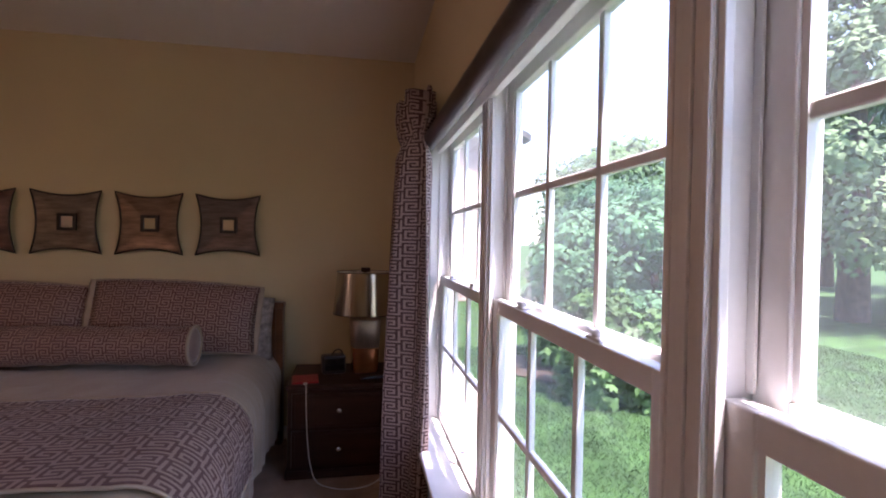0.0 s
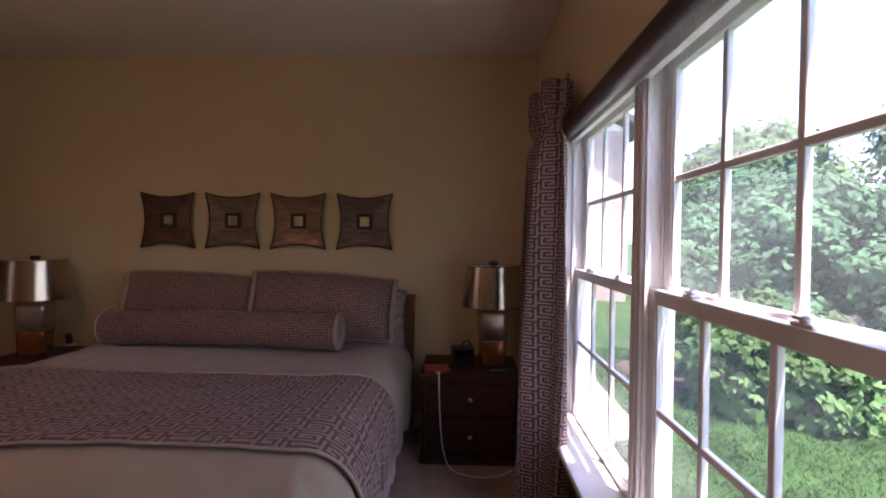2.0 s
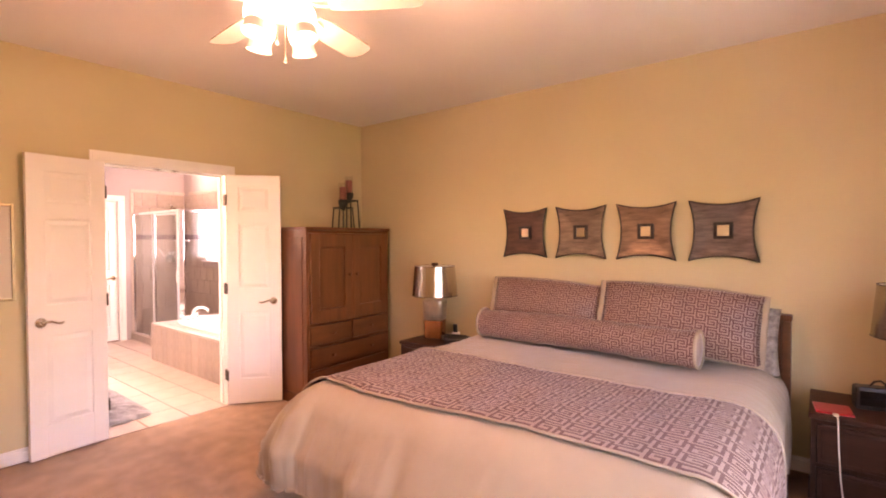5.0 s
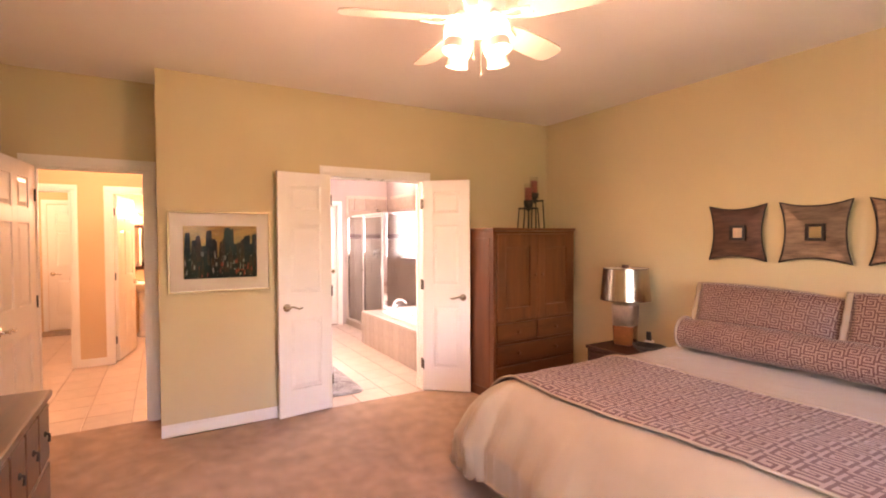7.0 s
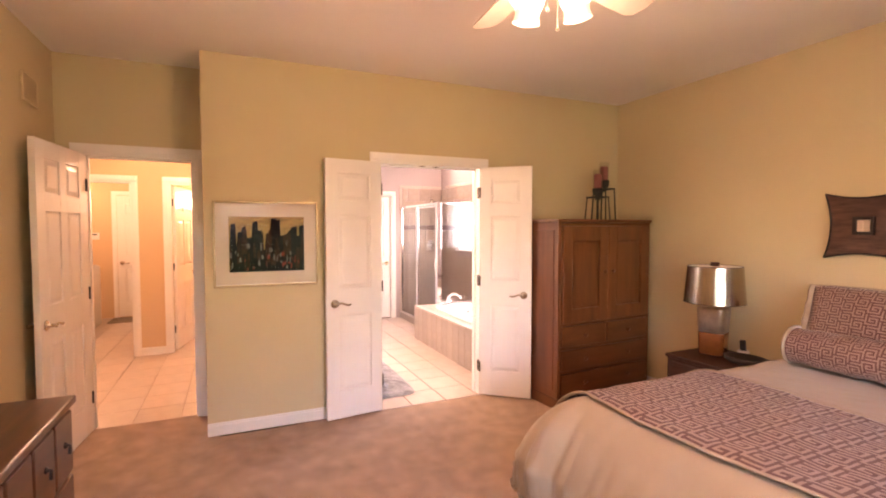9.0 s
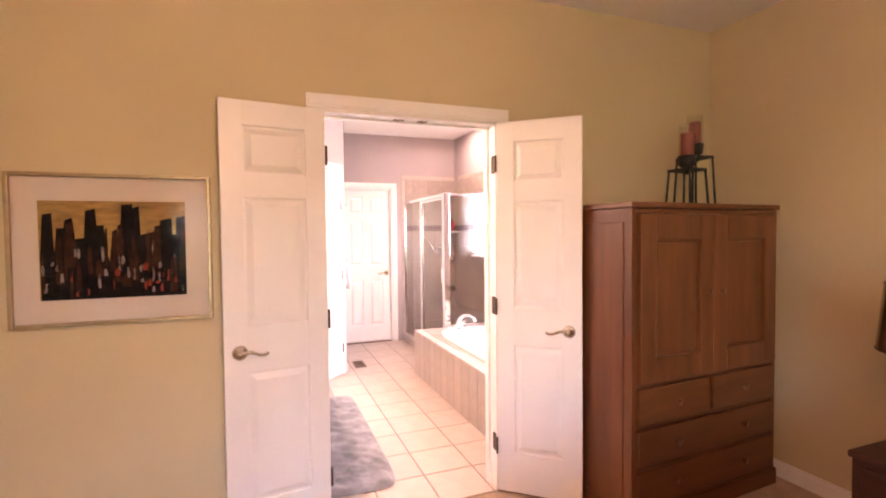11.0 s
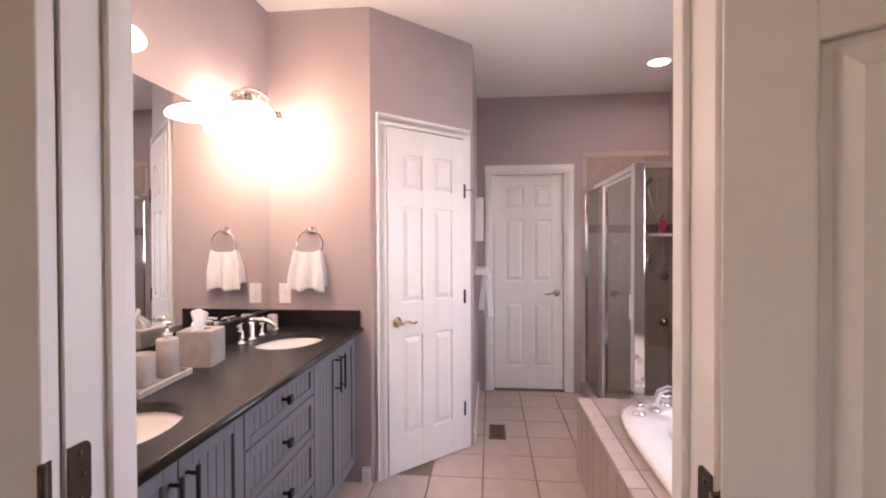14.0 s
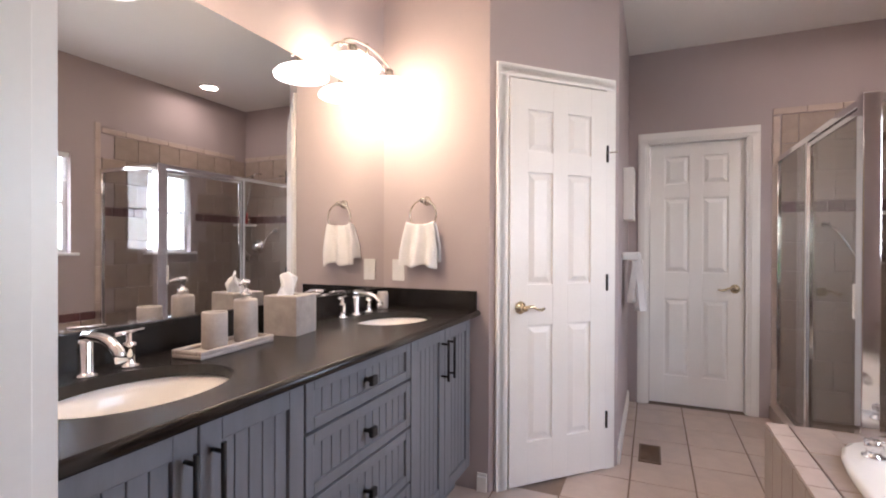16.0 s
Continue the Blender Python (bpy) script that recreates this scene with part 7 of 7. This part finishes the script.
lo = [bm.verts.new((0.17 * math.sin(a), -0.17 * math.cos(a), z)) for z in (0.0,) for a in (math.pi / 2 * k / 10 for k in range(11))] + [bm.verts.new((0, 0, 0))]
f = bm.faces.new(lo)
e = bmesh.ops.extrude_face_region(bm, geom=[f])["geom"]
bmesh.ops.translate(bm, vec=(0, 0, 0.025), verts=[g for g in e if isinstance(g, bmesh.types.BMVert)])
bmesh.ops.recalc_face_normals(bm, faces=bm.faces)
part("slab", bm, PORCELAIN, cs)
bt = thing("shampoo_bottle", "dark red bottle on the corner shelf", "bottle", pose(BWX + 0.075, BNY - 0.075, 1.465))
part("body", lathe(bmesh.new(), [(0.0, 0.0), (0.028, 0.0), (0.03, 0.005), (0.03, 0.12), (0.012, 0.14), (0.0, 0.14)], 18), REDCASE, bt)
part("cap", lathe(bmesh.new(), [(0.0, 0.139), (0.012, 0.139), (0.012, 0.17), (0.0, 0.172)], 14), BLACKPLASTIC, bt)

# ---- bathroom: small windows with blinds ----
for i, (x0, x1, z0, z1) in enumerate((SW, TW)):
    wn_ = tagged(new("window_%d" % (4 + i)), "small white window with a horizontal blind", "window", "bathroom windows", "structure")
    fr = bmesh.new()
    for a, b, c, d in ((x0, x0 + 0.03, z0, z1), (x1 - 0.03, x1, z0, z1), (x0 + 0.03, x1 - 0.03, z1 - 0.03, z1), (x0 + 0.03, x1 - 0.03, z0, z0 + 0.03), (x0 + 0.03, x1 - 0.03, (z0 + z1) / 2 - 0.012, (z0 + z1) / 2 + 0.012)):
        box(fr, a, b, BNY + 0.06, BNY + 0.10, c, d, 0.003)
    part("window_frame", fr, VINYL, wn_)
    part("pane", block(x0 + 0.028, x1 - 0.028, BNY + 0.078, BNY + 0.082, z0 + 0.028, z1 - 0.028), PANE, wn_).visible_shadow = False
    part("window_sill", block(x0 - 0.04, x1 + 0.04, BNY - 0.05, BNY + 0.06, z0 - 0.02, z0 + 0.004, bevel=0.004), VINYL, wn_)
    bl = thing("window_blind", "white horizontal slat blind half lowered", "blind", pose(0, 0, 0), "bathroom blinds")
    part("head_rail", block(x0 + 0.005, x1 - 0.005, BNY + 0.012, BNY + 0.05, z1 - 0.04, z1 - 0.002, bevel=0.003), VINYL, bl)
    k = 0
    while z1 - 0.055 - 0.022 * k > z0 + (0.26 if i == 0 else 0.55):
        s = block(x0 + 0.008, x1 - 0.008, -0.012, 0.012, -0.0008, 0.0008)
        bmesh.ops.transform(s, matrix=pose(0, BNY + 0.031, z1 - 0.055 - 0.022 * k, 28, 0, 0), verts=s.verts)
        part("slat", s, VINYL, bl)
        k += 1

# ---- tiles of the shower walls and floors ----
far_tiles = bpy.data.objects["wall_bath_far"]
north_tiles = bpy.data.objects["wall_bath_north"]
TS = 0.205
zrows = [0.035 + TS * (k + 0.5) for k in range(7)]
band_z = 0.035 + 7 * TS + 0.04
zrows += [band_z + 0.04 + TS * (k + 0.5) for k in range(3)]
for r, z in enumerate(zrows):
    off = 0.5 * TS * (r % 2)
    k = 0
    while SYF + 0.01 + TS * k + off < BNY - 0.02:
        a = SYF + 0.01 + TS * k + off
        b = min(a + TS, BNY - 0.008)
        lay(far_tiles, STILE, b - a, TS, pose(BWX, (a + b) / 2, z, 90, 0, 90))
        k += 1
    if off:
        lay(far_tiles, STILE, off, TS, pose(BWX, SYF + 0.01 + off / 2, z, 90, 0, 90))
    k = 0
    while SXR - TS * k - off > BWX + 0.02:
        b = SXR - TS * k - off
        a = max(b - TS, BWX + 0.008)
        if not (b > SW[0] + 0.02 and a < SW[1] - 0.02 and SW[2] - 0.05 < z < SW[3] + 0.05):
            lay(north_tiles, STILE, b - a, TS, pose((a + b) / 2, BNY, z, 90, 0, 0))
        k += 1
for k in range(8):
    lay(far_tiles, BAND, 0.09, 0.08, pose(BWX, SYF + 0.055 + 0.09 * k, band_z, 90, 0, 90))
for k in range(17):
    x = SXR - 0.045 - 0.09 * k
    if not SW[0] - 0.03 < x < SW[1] + 0.03:
        lay(north_tiles, BAND, 0.09, 0.08, pose(x, BNY, band_z, 90, 0, 0))
ztop = zrows[-1] + TS / 2
for k in range(6):
    lay(far_tiles, TILE, 0.05, 0.36, pose(BWX, SYF - 0.018, 0.18 + 0.36 * k, 90, 0, 90))
for k in range(4):
    lay(far_tiles, TILE, 0.2, 0.05, pose(BWX, SYF - 0.04 + 0.1 + 0.2 * k, ztop + 0.026, 90, 0, 90))
for k in range(7):
    lay(north_tiles, TILE, 0.2, 0.05, pose(SXR - 0.1 - 0.2 * k, BNY, ztop + 0.026, 90, 0, 0))
    lay(north_tiles, TILE, 0.05, 0.3, pose(SXR + 0.03, BNY, 0.6 + 0.3 * (k % 6), 90, 0, 0)) if k < 6 else None

FT = 0.312
ix0, ix1 = math.floor((BWX + 5.66) / FT), math.ceil((TEX + 5.66) / FT)
iy0, iy1 = math.floor((BSY - 1.795) / FT), math.ceil((BNY - 1.795) / FT)
for i in range(ix0, ix1):
    for j in range(iy0, iy1):
        a, b = max(BWX, -5.66 + FT * i), min(TEX, -5.66 + FT * (i + 1))
        c, d = max(BSY, 1.795 + FT * j), min(BNY, 1.795 + FT * (j + 1))
        if b - a < 0.03 or d - c < 0.03 or c > 2.67 or (c > 2.36 and a > -6.45) or d < 1.0 and a < -4.3 or (a < -6.5 and d < 1.5):
            continue
        lay(bathfloor, TILE, b - a, d - c, pose((a + b) / 2, (c + d) / 2, -0.0085), 0.008)
hallfloor = bpy.data.objects["floor_hall"]
for i in range(17):
    for j in range(9):
        x, y = -4.60 - 0.33 * (i + 0.5), -2.6 + 0.33 * (j + 0.5)
        if y < 0.40:
            lay(hallfloor, TILE, 0.33, 0.33, pose(x, y, -0.0085), 0.007)
